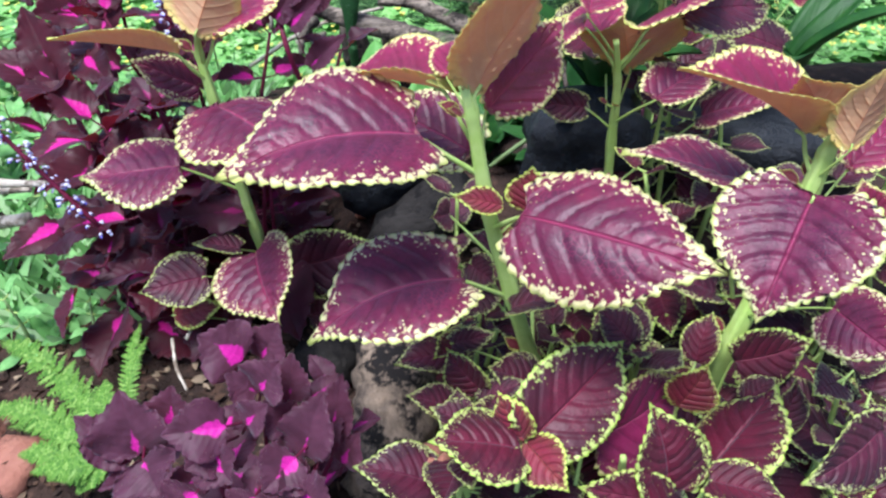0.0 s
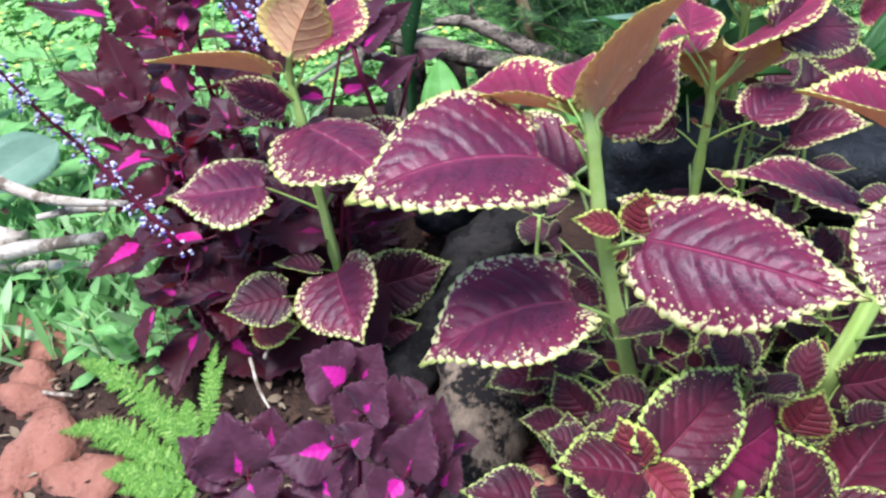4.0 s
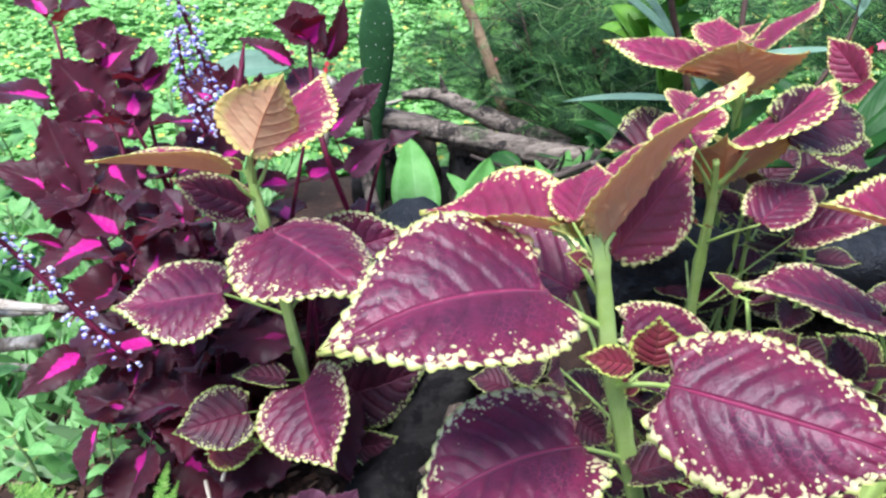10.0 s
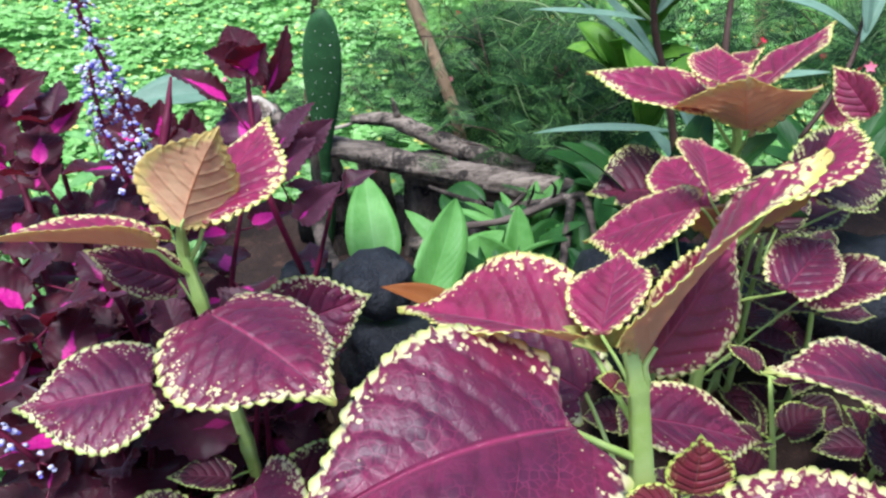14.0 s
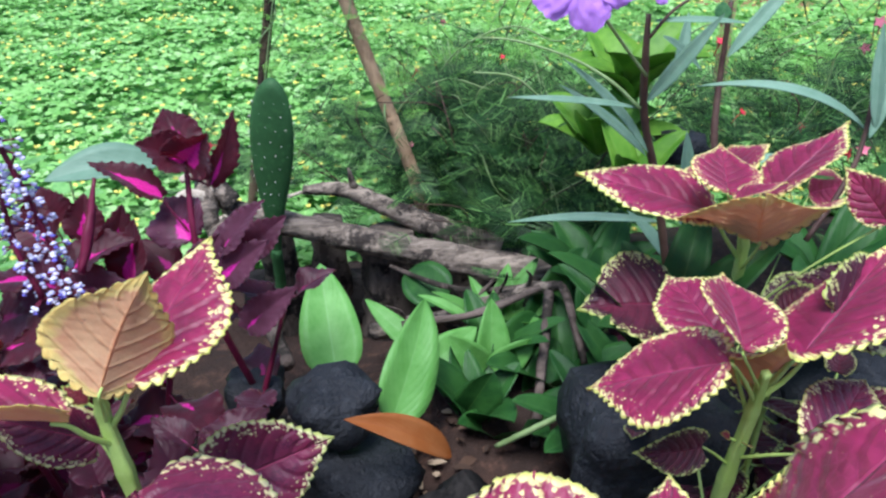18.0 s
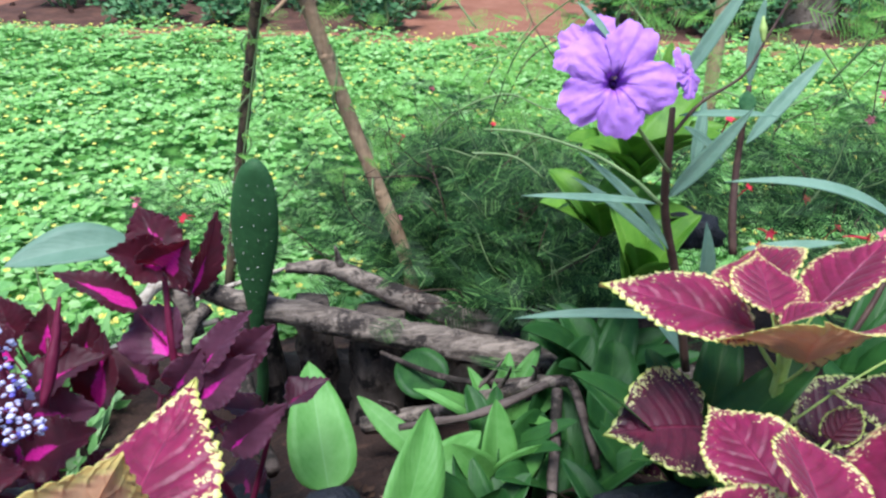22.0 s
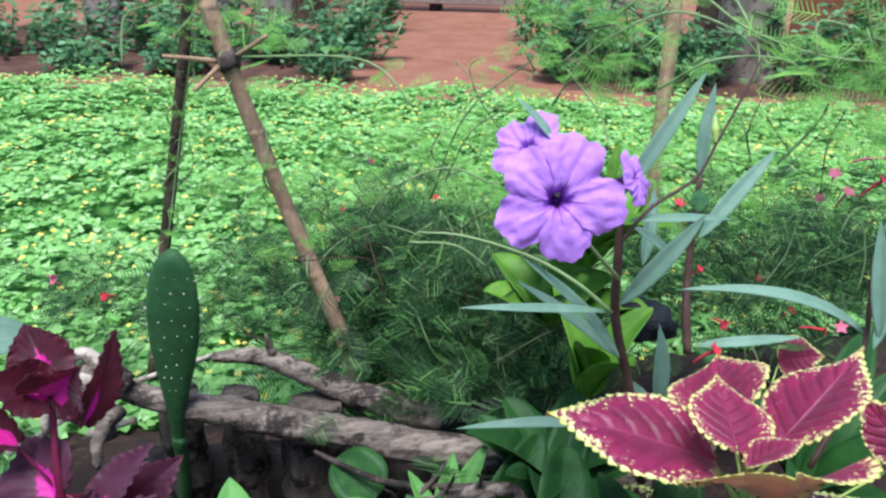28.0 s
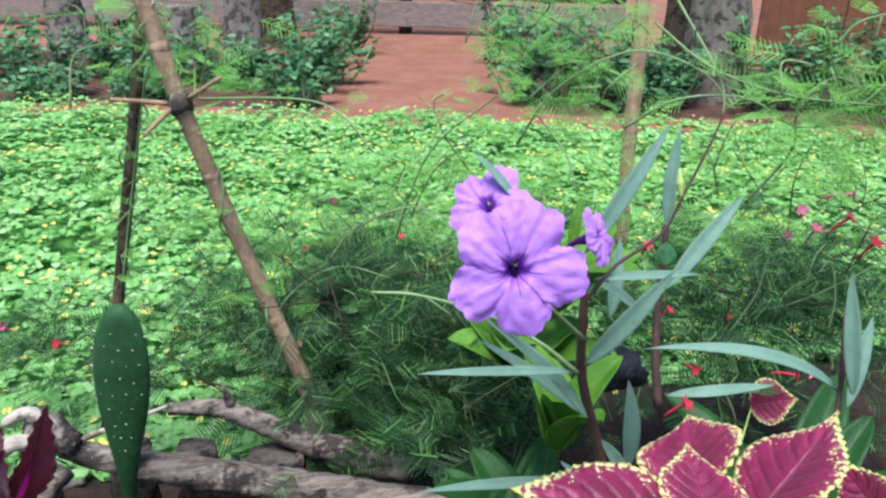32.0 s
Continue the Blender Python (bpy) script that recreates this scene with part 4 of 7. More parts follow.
tube("snag", [(-0.105, 1.045, 0.242), (-0.06, 1.03, 0.245), (-0.02, 1.01, 0.232), (0.03, 0.985, 0.215), (0.10, 0.955, 0.195)], [0.005, 0.009, 0.010, 0.013, 0.013], LOG_BARK, log, sides=14, rough=0.25, steps=7, seed=11)
tube("splinter", [(-0.05, 1.025, 0.25), (-0.055, 1.02, 0.275)], [0.006, 0.001], LOG_BARK, log, sides=6, rough=0.3, seed=5)
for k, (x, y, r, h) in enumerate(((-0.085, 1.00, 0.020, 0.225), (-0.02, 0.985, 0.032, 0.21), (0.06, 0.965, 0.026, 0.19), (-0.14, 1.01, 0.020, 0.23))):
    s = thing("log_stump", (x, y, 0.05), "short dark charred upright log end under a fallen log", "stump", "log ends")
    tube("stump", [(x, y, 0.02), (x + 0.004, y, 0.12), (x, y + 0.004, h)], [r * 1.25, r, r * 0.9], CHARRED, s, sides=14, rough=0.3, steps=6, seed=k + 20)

for k, pts in enumerate(([(-0.195, 0.975, 0.272), (-0.215, 0.965, 0.282), (-0.232, 0.955, 0.268), (-0.236, 0.950, 0.245)], [(-0.188, 0.980, 0.280), (-0.205, 0.985, 0.296), (-0.222, 0.980, 0.292)],
                         [(-0.180, 0.965, 0.250), (-0.196, 0.945, 0.240), (-0.200, 0.935, 0.215)])):
    tube("splinter", pts, [0.007, 0.006, 0.003], TWIG_PALE if k < 2 else LOG_BARK, log, sides=8, rough=0.4, seed=50 + k)
near_stump = thing("charred_stump", (-0.07, 0.42, 0.05), "charred log piece with pale worn patches standing in soil", "stump")
tube("stump", [(-0.0685, 0.3662, 0.0661), (-0.0621, 0.3948, 0.1052), (-0.0580, 0.4207, 0.1408), (-0.0536, 0.4589, 0.1591), (-0.0433, 0.5114, 0.1627)], [0.036, 0.035, 0.034, 0.033, 0.026], STUMP_BARK, near_stump, sides=18, rough=0.25, steps=8, seed=31)
side_log = thing("dark_log", (0.0, 0.55, 0.1), "near-black log lying across the bed, coloured for deep shade", "log")
tube("log", [(-0.1335, 0.4714, 0.1123), (-0.0983, 0.5303, 0.1234), (-0.0556, 0.5890, 0.1681), (0.0046, 0.5999, 0.2141)], [0.026, 0.03, 0.03, 0.026], SHADE_BARK, side_log, sides=14, rough=0.3, steps=6, seed=33)

# log added to darken the shaded gap below the grey one
under_log = thing("dark_log", (0.02, 0.97, 0.05), "thick near-black log added to darken the shaded gap under a grey log", "log")
tube("log", [(-0.18, 1.05, 0.11), (-0.05, 1.025, 0.105), (0.10, 0.985, 0.10), (0.26, 0.93, 0.10)], [0.030, 0.036, 0.040, 0.036], SHADE_BARK, under_log, sides=18, rough=0.3, steps=8, seed=37)

STONE = "smooth angular black stone among leaves"
lumpy("black_stone", (0.1062, 0.5929, 0.2568), (0.060, 0.045, 0.050), BLACK_STONE, "large smooth black stone behind a leafy plant", "stone", 2, group="black stones")
lumpy("black_stone", (-0.0887, 0.6611, 0.2578), (0.033, 0.030, 0.022), BLACK_STONE, STONE, "stone", 5, group="black stones", turn=20)
lumpy("black_stone", (-0.0809, 0.6388, 0.2052), (0.045, 0.04, 0.032), BLACK_STONE, STONE, "stone", 7, group="black stones")
lumpy("black_stone", (-0.1501, 0.7442, 0.2089), (0.026, 0.024, 0.020), BLACK_STONE, STONE, "stone", 8, group="black stones")
lumpy("black_stone", (0.2147, 0.6515, 0.1872), (0.052, 0.045, 0.052), BLACK_STONE, STONE, "stone", 9, group="black stones")
lumpy("black_stone", (0.3071, 0.6395, 0.1802), (0.035, 0.04, 0.035), BLACK_STONE, STONE, "stone", 10, group="black stones")
lumpy("black_stone", (0.2375, 0.8532, 0.3434), (0.024, 0.024, 0.016), BLACK_STONE, "small black stone in the shade of leaves", "stone", 11, group="black stones")
lumpy("black_stone", (0.3081, 0.6389, 0.2178), (0.09, 0.06, 0.05), BLACK_STONE, STONE, "stone", 12, group="black stones")

ROCK = "rough reddish laterite rock at the edge of the bed"
for i, (p, s) in enumerate((((-0.504, 0.593, 0.055), (0.040, 0.034, 0.030)), ((-0.490, 0.516, 0.060), (0.034, 0.040, 0.034)), ((-0.431, 0.440, 0.060), (0.044, 0.036, 0.036)), ((-0.375, 0.405, 0.062), (0.040, 0.034, 0.034)),
                            ((-0.398, 0.656, 0.05), (0.026, 0.022, 0.018)), ((-0.47, 0.38, 0.05), (0.04, 0.04, 0.035)), ((-0.56, 0.62, 0.05), (0.04, 0.03, 0.03)), ((-0.30, 0.36, 0.05), (0.03, 0.03, 0.02)), ((-0.0253, 0.2970, 0.1900), (0.014, 0.014, 0.026)))):
    p = (p[0], p[1], p[2] + (0.010 if i < 8 else 0.0))
    lumpy("red_rock", p, s, RED_ROCK, ROCK, "rock", 40 + i, group="red rocks", jag=0.6, turn=i * 47)

# crumbs of soil and small stones
rng = random.Random(7)
for i in range(60):
    x, y = rng.uniform(-0.55, 0.0), rng.uniform(0.28, 0.75)
    r = rng.uniform(0.003, 0.010)
    lumpy("pebble", (x, y, ground_z(x, y) + r * 0.3), (r, r * 0.9, r * 0.7), rng.choice((SOIL, RED_ROCK, SOIL, BLACK_STONE)), "small clod of earth on the soil", "pebble", i, cuts=1, group="clods")

TWIG = "dry bare twig lying in the bed"


def twig(points, radii, mat, label=TWIG, seed=0, rough=0.25, sides=8):
    t = thing("twig", points[0], label, "twig", "twigs")
    tube("twig", points, radii, mat, t, sides=sides, rough=rough, steps=6, seed=seed)
    return t


PALE = "pale dry branch lying beside the bed"
twig([(-0.5296, 0.6320, 0.2629), (-0.4881, 0.6217, 0.2437), (-0.4355, 0.5998, 0.2422), (-0.3584, 0.5656, 0.2563)], [0.006, 0.006, 0.005, 0.003], TWIG_PALE, PALE, 1)
twig([(-0.4706, 0.6074, 0.2205), (-0.4412, 0.6118, 0.2245), (-0.3946, 0.5966, 0.2338)], [0.003, 0.004, 0.003], TWIG_PALE, PALE, 2)
twig([(-0.5854, 0.6490, 0.1482), (-0.5145, 0.6405, 0.1654), (-0.4202, 0.6149, 0.1911)], [0.008, 0.008, 0.006], TWIG_PALE, PALE, 3)
twig([(-0.6312, 0.6817, 0.1110), (-0.5265, 0.6623, 0.1269), (-0.4622, 0.6481, 0.1360)], [0.006, 0.006, 0.004], TWIG_PALE, PALE, 4)
twig([(-0.6144, 0.6544, 0.0682), (-0.5572, 0.6693, 0.0857)], [0.004, 0.003], TWIG_PALE, PALE, 5)
twig([(-0.5831, 0.5986, 0.0719), (-0.5646, 0.6519, 0.0600)], [0.004, 0.003], TWIG_PALE, PALE, 6)
twig([(-0.5460, 0.5467, 0.0809), (-0.5195, 0.5700, 0.0593)], [0.004, 0.003], TWIG_PALE, PALE, 7)
twig([(-0.4629, 0.5020, 0.0967), (-0.4347, 0.5008, 0.0924)], [0.002, 0.002], TWIG_PALE, PALE, 8)
twig([(-0.5977, 0.6766, 0.1548), (-0.5436, 0.6760, 0.1491)], [0.02, 0.014], TWIG_PALE, "pale broken log end beside the bed", 9, 0.4)
twig([(-0.2561, 0.4885, 0.1423), (-0.2383, 0.4455, 0.1503), (-0.2234, 0.4207, 0.1494)], [0.0015, 0.0015, 0.001], TWIG_PALE, TWIG, 12)
twig([(-0.2439, 0.4885, 0.1417), (-0.2430, 0.5151, 0.1442), (-0.2631, 0.5424, 0.1488)], [0.0015, 0.0012, 0.001], TWIG_PALE, TWIG, 13)
DARK = "dark dry forked branch leaning among green leaves"
twig([(0.0543, 0.6614, 0.1951), (0.0731, 0.7139, 0.2089), (0.0986, 0.7815, 0.2492)], [0.0035, 0.004, 0.0045], TWIG_DARK, DARK, 14)
twig([(0.1162, 0.7316, 0.2090), (0.1120, 0.7796, 0.2491), (0.1027, 0.7922, 0.2485)], [0.003, 0.004, 0.004], TWIG_DARK, DARK, 15)
twig([(-0.0467, 0.8851, 0.1541), (0.0305, 0.8491, 0.1899), (0.0840, 0.8183, 0.2290), (0.1127, 0.7908, 0.2484)], [0.009, 0.008, 0.006, 0.004], LOG_BARK, DARK, 16, 0.45)
twig([(-0.0227, 0.9327, 0.2001), (0.0186, 0.8827, 0.2041), (0.0544, 0.8573, 0.2090), (0.1106, 0.8012, 0.2456)], [0.002, 0.003, 0.003, 0.002], TWIG_DARK, DARK, 17)
twig([(0.0259, 0.6654, 0.1953), (0.0443, 0.6528, 0.2177), (0.0654, 0.6405, 0.2412)], [0.002, 0.0025, 0.002], STEM_THIN, TWIG, 18)
twig([(-0.1509, 0.9240, 0.1956), (-0.1462, 0.8882, 0.1759), (-0.1284, 0.8156, 0.1762)], [0.008, 0.008, 0.006], TWIG_DARK, DARK, 19)
twig([(-0.3013, 1.0533, 0.1569), (-0.2043, 1.0576, 0.2077), (-0.1039, 1.0876, 0.2208)], [0.003, 0.003, 0.002], TWIG_PALE, TWIG, 20)
twig([(-0.2140, 0.9892, 0.2122), (-0.1722, 0.9816, 0.2261)], [0.004, 0.003], TWIG_PALE, TWIG, 21)
twig([(-0.0283, 0.7879, 0.2282), (0.0374, 0.7856, 0.2325), (0.0935, 0.7914, 0.2489)], [0.003, 0.0035, 0.003], TWIG_DARK, DARK, 22, 0.5)

for k, (p, q) in enumerate((((0.030, 0.850, 0.196), (0.020, 0.835, 0.232)), ((0.062, 0.832, 0.214), (0.070, 0.815, 0.252)), ((0.045, 0.846, 0.204), (0.075, 0.850, 0.236)), ((0.088, 0.815, 0.232), (0.083, 0.800, 0.262)), ((-0.015, 0.872, 0.170), (-0.035, 0.860, 0.200)))):
    a, b = Vector(p), Vector(q)
    twig([a, a.lerp(b, 0.5) + Vector((0.004, 0, 0.003)), b], [0.0026, 0.0018, 0.0008], TWIG_DARK, "thin broken side twig on a dark branch", 70 + k, 0.4, 6)

# ---------------------------------------------------------------- canes
cane_a = thing("cane_stick", (-0.1549, 1.1803, 0.2779), "dark upright garden cane with a vine on it", "cane", "garden canes")
tube("cane", [(-0.1777, 1.1581, 0.1566), (-0.1476, 1.1921, 0.3107), (-0.1203, 1.1944, 0.4419), (-0.0975, 1.1930, 0.5611), (-0.0795, 1.2067, 0.6592)], [0.0062, 0.006, 0.006, 0.0058, 0.0055], CANE_DARK, cane_a, sides=10, rough=0.1, seed=1)
cane_b = thing("cane_stick", (0.0289, 1.0401, 0.1974), "leaning brown garden cane with knotted joints", "cane", "garden canes")
tube("cane", [(0.0316, 1.0545, 0.1801), (0.0204, 1.0629, 0.2437), (-0.0252, 1.0801, 0.3807), (-0.0660, 1.0834, 0.5155), (-0.0868, 1.0923, 0.5994), (-0.1000, 1.0974, 0.6538)], [0.0078, 0.0078, 0.0077, 0.0076, 0.0076, 0.0075], CANE, cane_b, sides=12, rough=0.06, steps=8, seed=2)
joint = tube("joint", [(-0.0738, 1.0851, 0.5189), (-0.0667, 1.0821, 0.5173), (-0.0575, 1.0796, 0.5184)], [0.008, 0.0115, 0.007], TWIG_DARK, cane_b, "dark knotted cane joint", sides=12, rough=0.5, seed=3)
for k, (p, q) in enumerate((((-0.0726, 1.0805, 0.5169), (-0.1204, 1.0814, 0.5224)), ((-0.0600, 1.0780, 0.5207), (-0.0328, 1.0501, 0.5425)), ((-0.0752, 1.0740, 0.5131), (-0.0961, 1.0515, 0.4981)))):
    tube("twig_stub", [p, q], [0.0024, 0.0019], CANE, cane_b, sides=6, rough=0.15, seed=k)
def cane_nodes(parent, pts, radius, count, mat):
    """Slightly swollen rings where leaves once grew."""
    line = smooth_line(pts, 12)
    for k in range(count):
        i = int((k + 0.6) / count * (len(line) - 2))
        d = (line[i + 1] - line[i]).normalized() * 0.004
        tube("node", [line[i] - d, line[i], line[i] + d], [radius * 0.98, radius * 1.07, radius * 0.98], mat, parent, sides=12, rough=0.08, steps=3, seed=k)


cane_nodes(cane_a, [(-0.1777, 1.1581, 0.1566), (-0.1476, 1.1921, 0.3107), (-0.1203, 1.1944, 0.4419), (-0.0975, 1.1930, 0.5611), (-0.0795, 1.2067, 0.6592)], 0.006, 6, CANE_DARK)
cane_nodes(cane_b, [(0.0316, 1.0545, 0.1801), (0.0204, 1.0629, 0.2437), (-0.0252, 1.0801, 0.3807), (-0.0660, 1.0834, 0.5155), (-0.0868, 1.0923, 0.5994), (-0.1000, 1.0974, 0.6538)], 0.0077, 5, CANE)
cane_c = thing("cane_stick", (0.6745, 1.5694, 0.2253), "upright brown garden cane behind flowers", "cane", "garden canes")
tube("cane", [(0.6678, 1.5498, 0.1223), (0.6604, 1.5498, 0.2747), (0.6674, 1.5632, 0.4689), (0.6732, 1.5886, 0.6636)], [0.0125, 0.0125, 0.0125, 0.012], CANE, cane_c, sides=10, rough=0.08, seed=4)

# ---------------------------------------------------------------- cactus
def cactus():
    top, neck, base = Vector((-0.1206, 0.9483, 0.3984)), Vector((-0.1319, 0.9454, 0.2781)), Vector((-0.1467, 0.9916, 0.1026))
    t = thing("prickly_pear", base, "single upright dark green cactus pad with pale spine dots", "cactus")
    neck = neck.lerp(base, 0.42)
    y = (top - neck)
    length = y.length
    y.normalize()
    view = Vector((0.25, 0.9, -0.3))
    x = y.cross(-view).normalized()
    z = x.cross(y)
    rings, sides = 26, 24

    def half_width(u):
        if u > 0.70:
            return 0.0215 * math.sqrt(max(0.0, 1 - ((u - 0.70) / 0.305) ** 2.2))
        return 0.0058 + 0.0157 * (0.5 - 0.5 * math.cos(math.pi * (u / 0.70) ** 1.1))
    verts, faces = [], []
    for i in range(rings + 1):
        u = i / rings
        w = max(0.0012, half_width(u))
        th = 0.0062
        th = min(th, w * 0.8)
        c = neck + y * length * u + z * 0.004 * math.sin(u * 3)
        for s in range(sides):
            a = 2 * math.pi * s / sides
            verts.append(c + x * w * math.cos(a) + z * th * math.sin(a))
    for i in range(rings):
        for s in range(sides):
            q = (s + 1) % sides
            faces.append((i * sides + s, i * sides + q, (i + 1) * sides + q, (i + 1) * sides + s))
    faces.append(tuple(range(rings * sides, rings * sides + sides)))
    seated(mesh_object("pad", verts, faces, CACTUS), t)
    tube("stem", [base, base.lerp(neck, 0.5) + Vector((0.004, 0, 0)), neck + y * 0.012], [0.0065, 0.0058, 0.0060], CACTUS, t, sides=14, rough=0.08)
    rnd = random.Random(3)
    for r in range(9):
        u = 0.34 + 0.070 * r
        for k in (-0.78, -0.26, 0.26, 0.78):
            kk = k + (0.26 if r % 2 else 0)
            if abs(kk) > 0.95:
                continue
            w = half_width(u)
            kk += rnd.uniform(-0.06, 0.06)
            c = neck + y * length * (u + rnd.uniform(-0.012, 0.012)) + x * w * kk * 0.92 + z * (0.0060 * math.sqrt(max(0, 1 - kk * kk)) + 0.004 * math.sin(u * 3))
            bm = bmesh.new()
            bmesh.ops.create_icosphere(bm, subdivisions=1, radius=rnd.uniform(0.0005, 0.0009))
            me = bpy.data.meshes.new("areole")
            bm.to_mesh(me)
            bm.free()
            me.materials.append(AREOLE)
            ob = new("areole", me)
            ob.location = c
            seated(ob, t)
            # a short pale spine
    for s in (-1, 1):
        for r in range(7):
            u = 0.40 + 0.08 * r
            c = neck + y * length * u + x * half_width(u) * s * 0.98 + z * 0.003
            tube("spine_tuft", [c, c + x * s * 0.0022 + y * 0.0012], [0.0007, 0.0003], AREOLE, t, sides=4, steps=1)


cactus()

# ---------------------------------------------------------------- variegated coleus
def coleus(place, label):
    return thing("coleus", place, label, "coleus plant", "variegated coleus plants")


ROOT = {
    "A": coleus((0.045, 0.37, 0.07), "tall coleus with large crimson purple leaves edged in cream scallops"),
    "B": coleus((-0.18, 0.57, 0.08), "slender coleus with wine-red leaves and yellow-edged orange top leaves"),
    "C": coleus((0.12, 0.53, 0.12), "coleus with crimson yellow-edged leaves and orange undersides by a stone"),
    "R": coleus((0.17, 0.66, 0.12), "tall coleus topped by a rosette of red leaves with yellow rims"),
    "D": coleus((0.18, 0.40, 0.08), "coleus with broad purple-red leaves, cream edges and orange young leaves"),
    "E": coleus((0.09, 0.29, 0.08), "low coleus with dark red leaves rimmed in lime green"),
}
STEMS = {
    "A": [(0.045, 0.37, 0.07), (0.042, 0.362, 0.20), (0.030, 0.36, 0.265), (0.014, 0.358, 0.34), (0.006, 0.361, 0.40), (0.002, 0.365, 0.418)],
    "B": [(-0.18, 0.57, 0.07), (-0.182, 0.555, 0.18), (-0.184, 0.545, 0.26), (-0.186, 0.537, 0.33), (-0.190, 0.540, 0.372), (-0.187, 0.537, 0.39)],
    "C": [(0.12, 0.54, 0.10), (0.117, 0.53, 0.20), (0.113, 0.52, 0.28), (0.112, 0.51, 0.345), (0.106, 0.498, 0.385)],
    "R": [(0.17, 0.66, 0.10), (0.172, 0.645, 0.25), (0.170, 0.630, 0.36), (0.155, 0.618, 0.405)],
    "D": [(0.16, 0.39, 0.07), (0.158, 0.36, 0.20), (0.185, 0.375, 0.28), (0.210, 0.394, 0.345), (0.213, 0.392, 0.365)],
    "E": [(0.09, 0.29, 0.07), (0.085, 0.285, 0.18), (0.08, 0.27, 0.24)],
}
THICK = {"A": 0.0052, "B": 0.0042, "C": 0.0038, "R": 0.0036, "D": 0.0055, "E": 0.0035}
LINES = {}
for k, pts in STEMS.items():
    r = THICK[k]
    verts, faces = tube_data(pts, [r * 1.15, r, r * 0.85, r * 0.5], 16, 0.06, 12)
    core = smooth_line(pts, 12)
    for i, c in enumerate(core):
        swell = 1 + 0.22 * math.exp(-(((i % 11) - 5) / 1.3) ** 2)
        for s in range(16):
            verts[i * 16 + s] = c + (verts[i * 16 + s] - c) * swell * (1 + 0.16 * math.cos(4 * 2 * math.pi * s / 16))
    seated(mesh_object("stem", verts, faces, STEM, None, "ridged pale green square stem"), ROOT[k])
    LINES[k] = smooth_line(pts, 10)


def on_stem(key, p):
    p = Vector(p)
    return min(LINES[key], key=lambda q: abs(q.z - p.z + 0.8 * (Vector((q.x, q.y, p.z)) - p).length))


def cl(key, kind, base, tip, normal, width, arch=0.06, cup=0.10, wave=0.03, twist=0.0):
    """A leaf of one of the plants above, with a stalk from the nearest point of its stem."""
    if key == "E":
        b, t = Vector(base), Vector(tip)
        leaf(ROOT[key], kind, base, tip, normal, width, arch, cup, wave, stalk=b - (t - b) * 0.15 - Vector((0, 0, 0.03)))
        return
    s = on_stem(key, Vector(base) - Vector((0, 0, 0.016 if kind == "y" else 0.004)))
    leaf(ROOT[key], kind, base, tip, normal, width, arch, cup, wave, stalk=s if (s - Vector(base)).length > 0.006 else None, twist=twist)


# coleus leaves
cl("A", "m", (-0.0216, 0.3471, 0.4007), (-0.1183, 0.3144, 0.3972), (0.05, -0.26, 0.97), 0.0829, 0.10, 0.07, 0.03)
cl("A", "m", (0.0279, 0.3170, 0.3690), (0.1145, 0.2660, 0.3660), (-0.30, -0.45, 0.84), 0.0660, 0.06, -0.16, 0.03)
cl("A", "m", (-0.0033, 0.3391, 0.3133), (-0.0908, 0.3156, 0.2895), (-0.20, -0.23, 0.95), 0.0757, 0.16, 0.06, 0.03)
cl("A", "y", (0.0050, 0.3620, 0.4140), (0.0640, 0.3740, 0.4840), (-0.67, 0.59, 0.45), 0.0700, 0.05, 0.05, 0.05, 0.9)
cl("A", "y", (-0.0083, 0.3744, 0.4128), (-0.0763, 0.4232, 0.4017), (-0.10, 0.08, 0.99), 0.0520, 0.03, 0.30, 0.05)
cl("A", "y", (0.0143, 0.3766, 0.3971), (0.0600, 0.4100, 0.4360), (0.36, -0.84, 0.40), 0.0400)
cl("A", "y", (-0.0068, 0.3685, 0.4221), (0.0124, 0.4085, 0.4303), (-0.33, -0.04, 0.94), 0.0295, 0.06, 0.09, 0.03)
cl("A", "s", (0.0351, 0.3620, 0.3413), (0.0385, 0.3714, 0.3652), (-0.02, -0.93, 0.37), 0.0278, 0.06, 0.11, 0.03)
cl("A", "s", (0.0203, 0.3448, 0.3566), (-0.0066, 0.3430, 0.3653), (0.26, -0.71, 0.66), 0.0142)
cl("A", "m", (0.0472, 0.4572, 0.2919), (0.1240, 0.4561, 0.2611), (0.35, -0.32, 0.88), 0.0445)
cl("A", "m", (0.0046, 0.4150, 0.3522), (-0.0594, 0.4720, 0.3606), (-0.20, -0.50, 0.84), 0.0500)
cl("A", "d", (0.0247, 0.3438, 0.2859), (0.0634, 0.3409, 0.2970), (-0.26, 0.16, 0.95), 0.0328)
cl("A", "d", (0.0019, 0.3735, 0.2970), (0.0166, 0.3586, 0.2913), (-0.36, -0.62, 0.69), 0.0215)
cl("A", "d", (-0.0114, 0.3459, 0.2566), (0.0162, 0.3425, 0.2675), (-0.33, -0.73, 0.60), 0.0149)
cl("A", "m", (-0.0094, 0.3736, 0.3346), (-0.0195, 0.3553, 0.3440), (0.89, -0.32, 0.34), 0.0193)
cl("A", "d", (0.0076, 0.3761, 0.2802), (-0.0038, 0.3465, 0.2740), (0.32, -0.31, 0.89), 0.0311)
cl("B", "m", (-0.1767, 0.5158, 0.3439), (-0.1092, 0.4537, 0.3259), (0.17, -0.09, 0.98), 0.0930, 0.07, -0.13, 0.03)
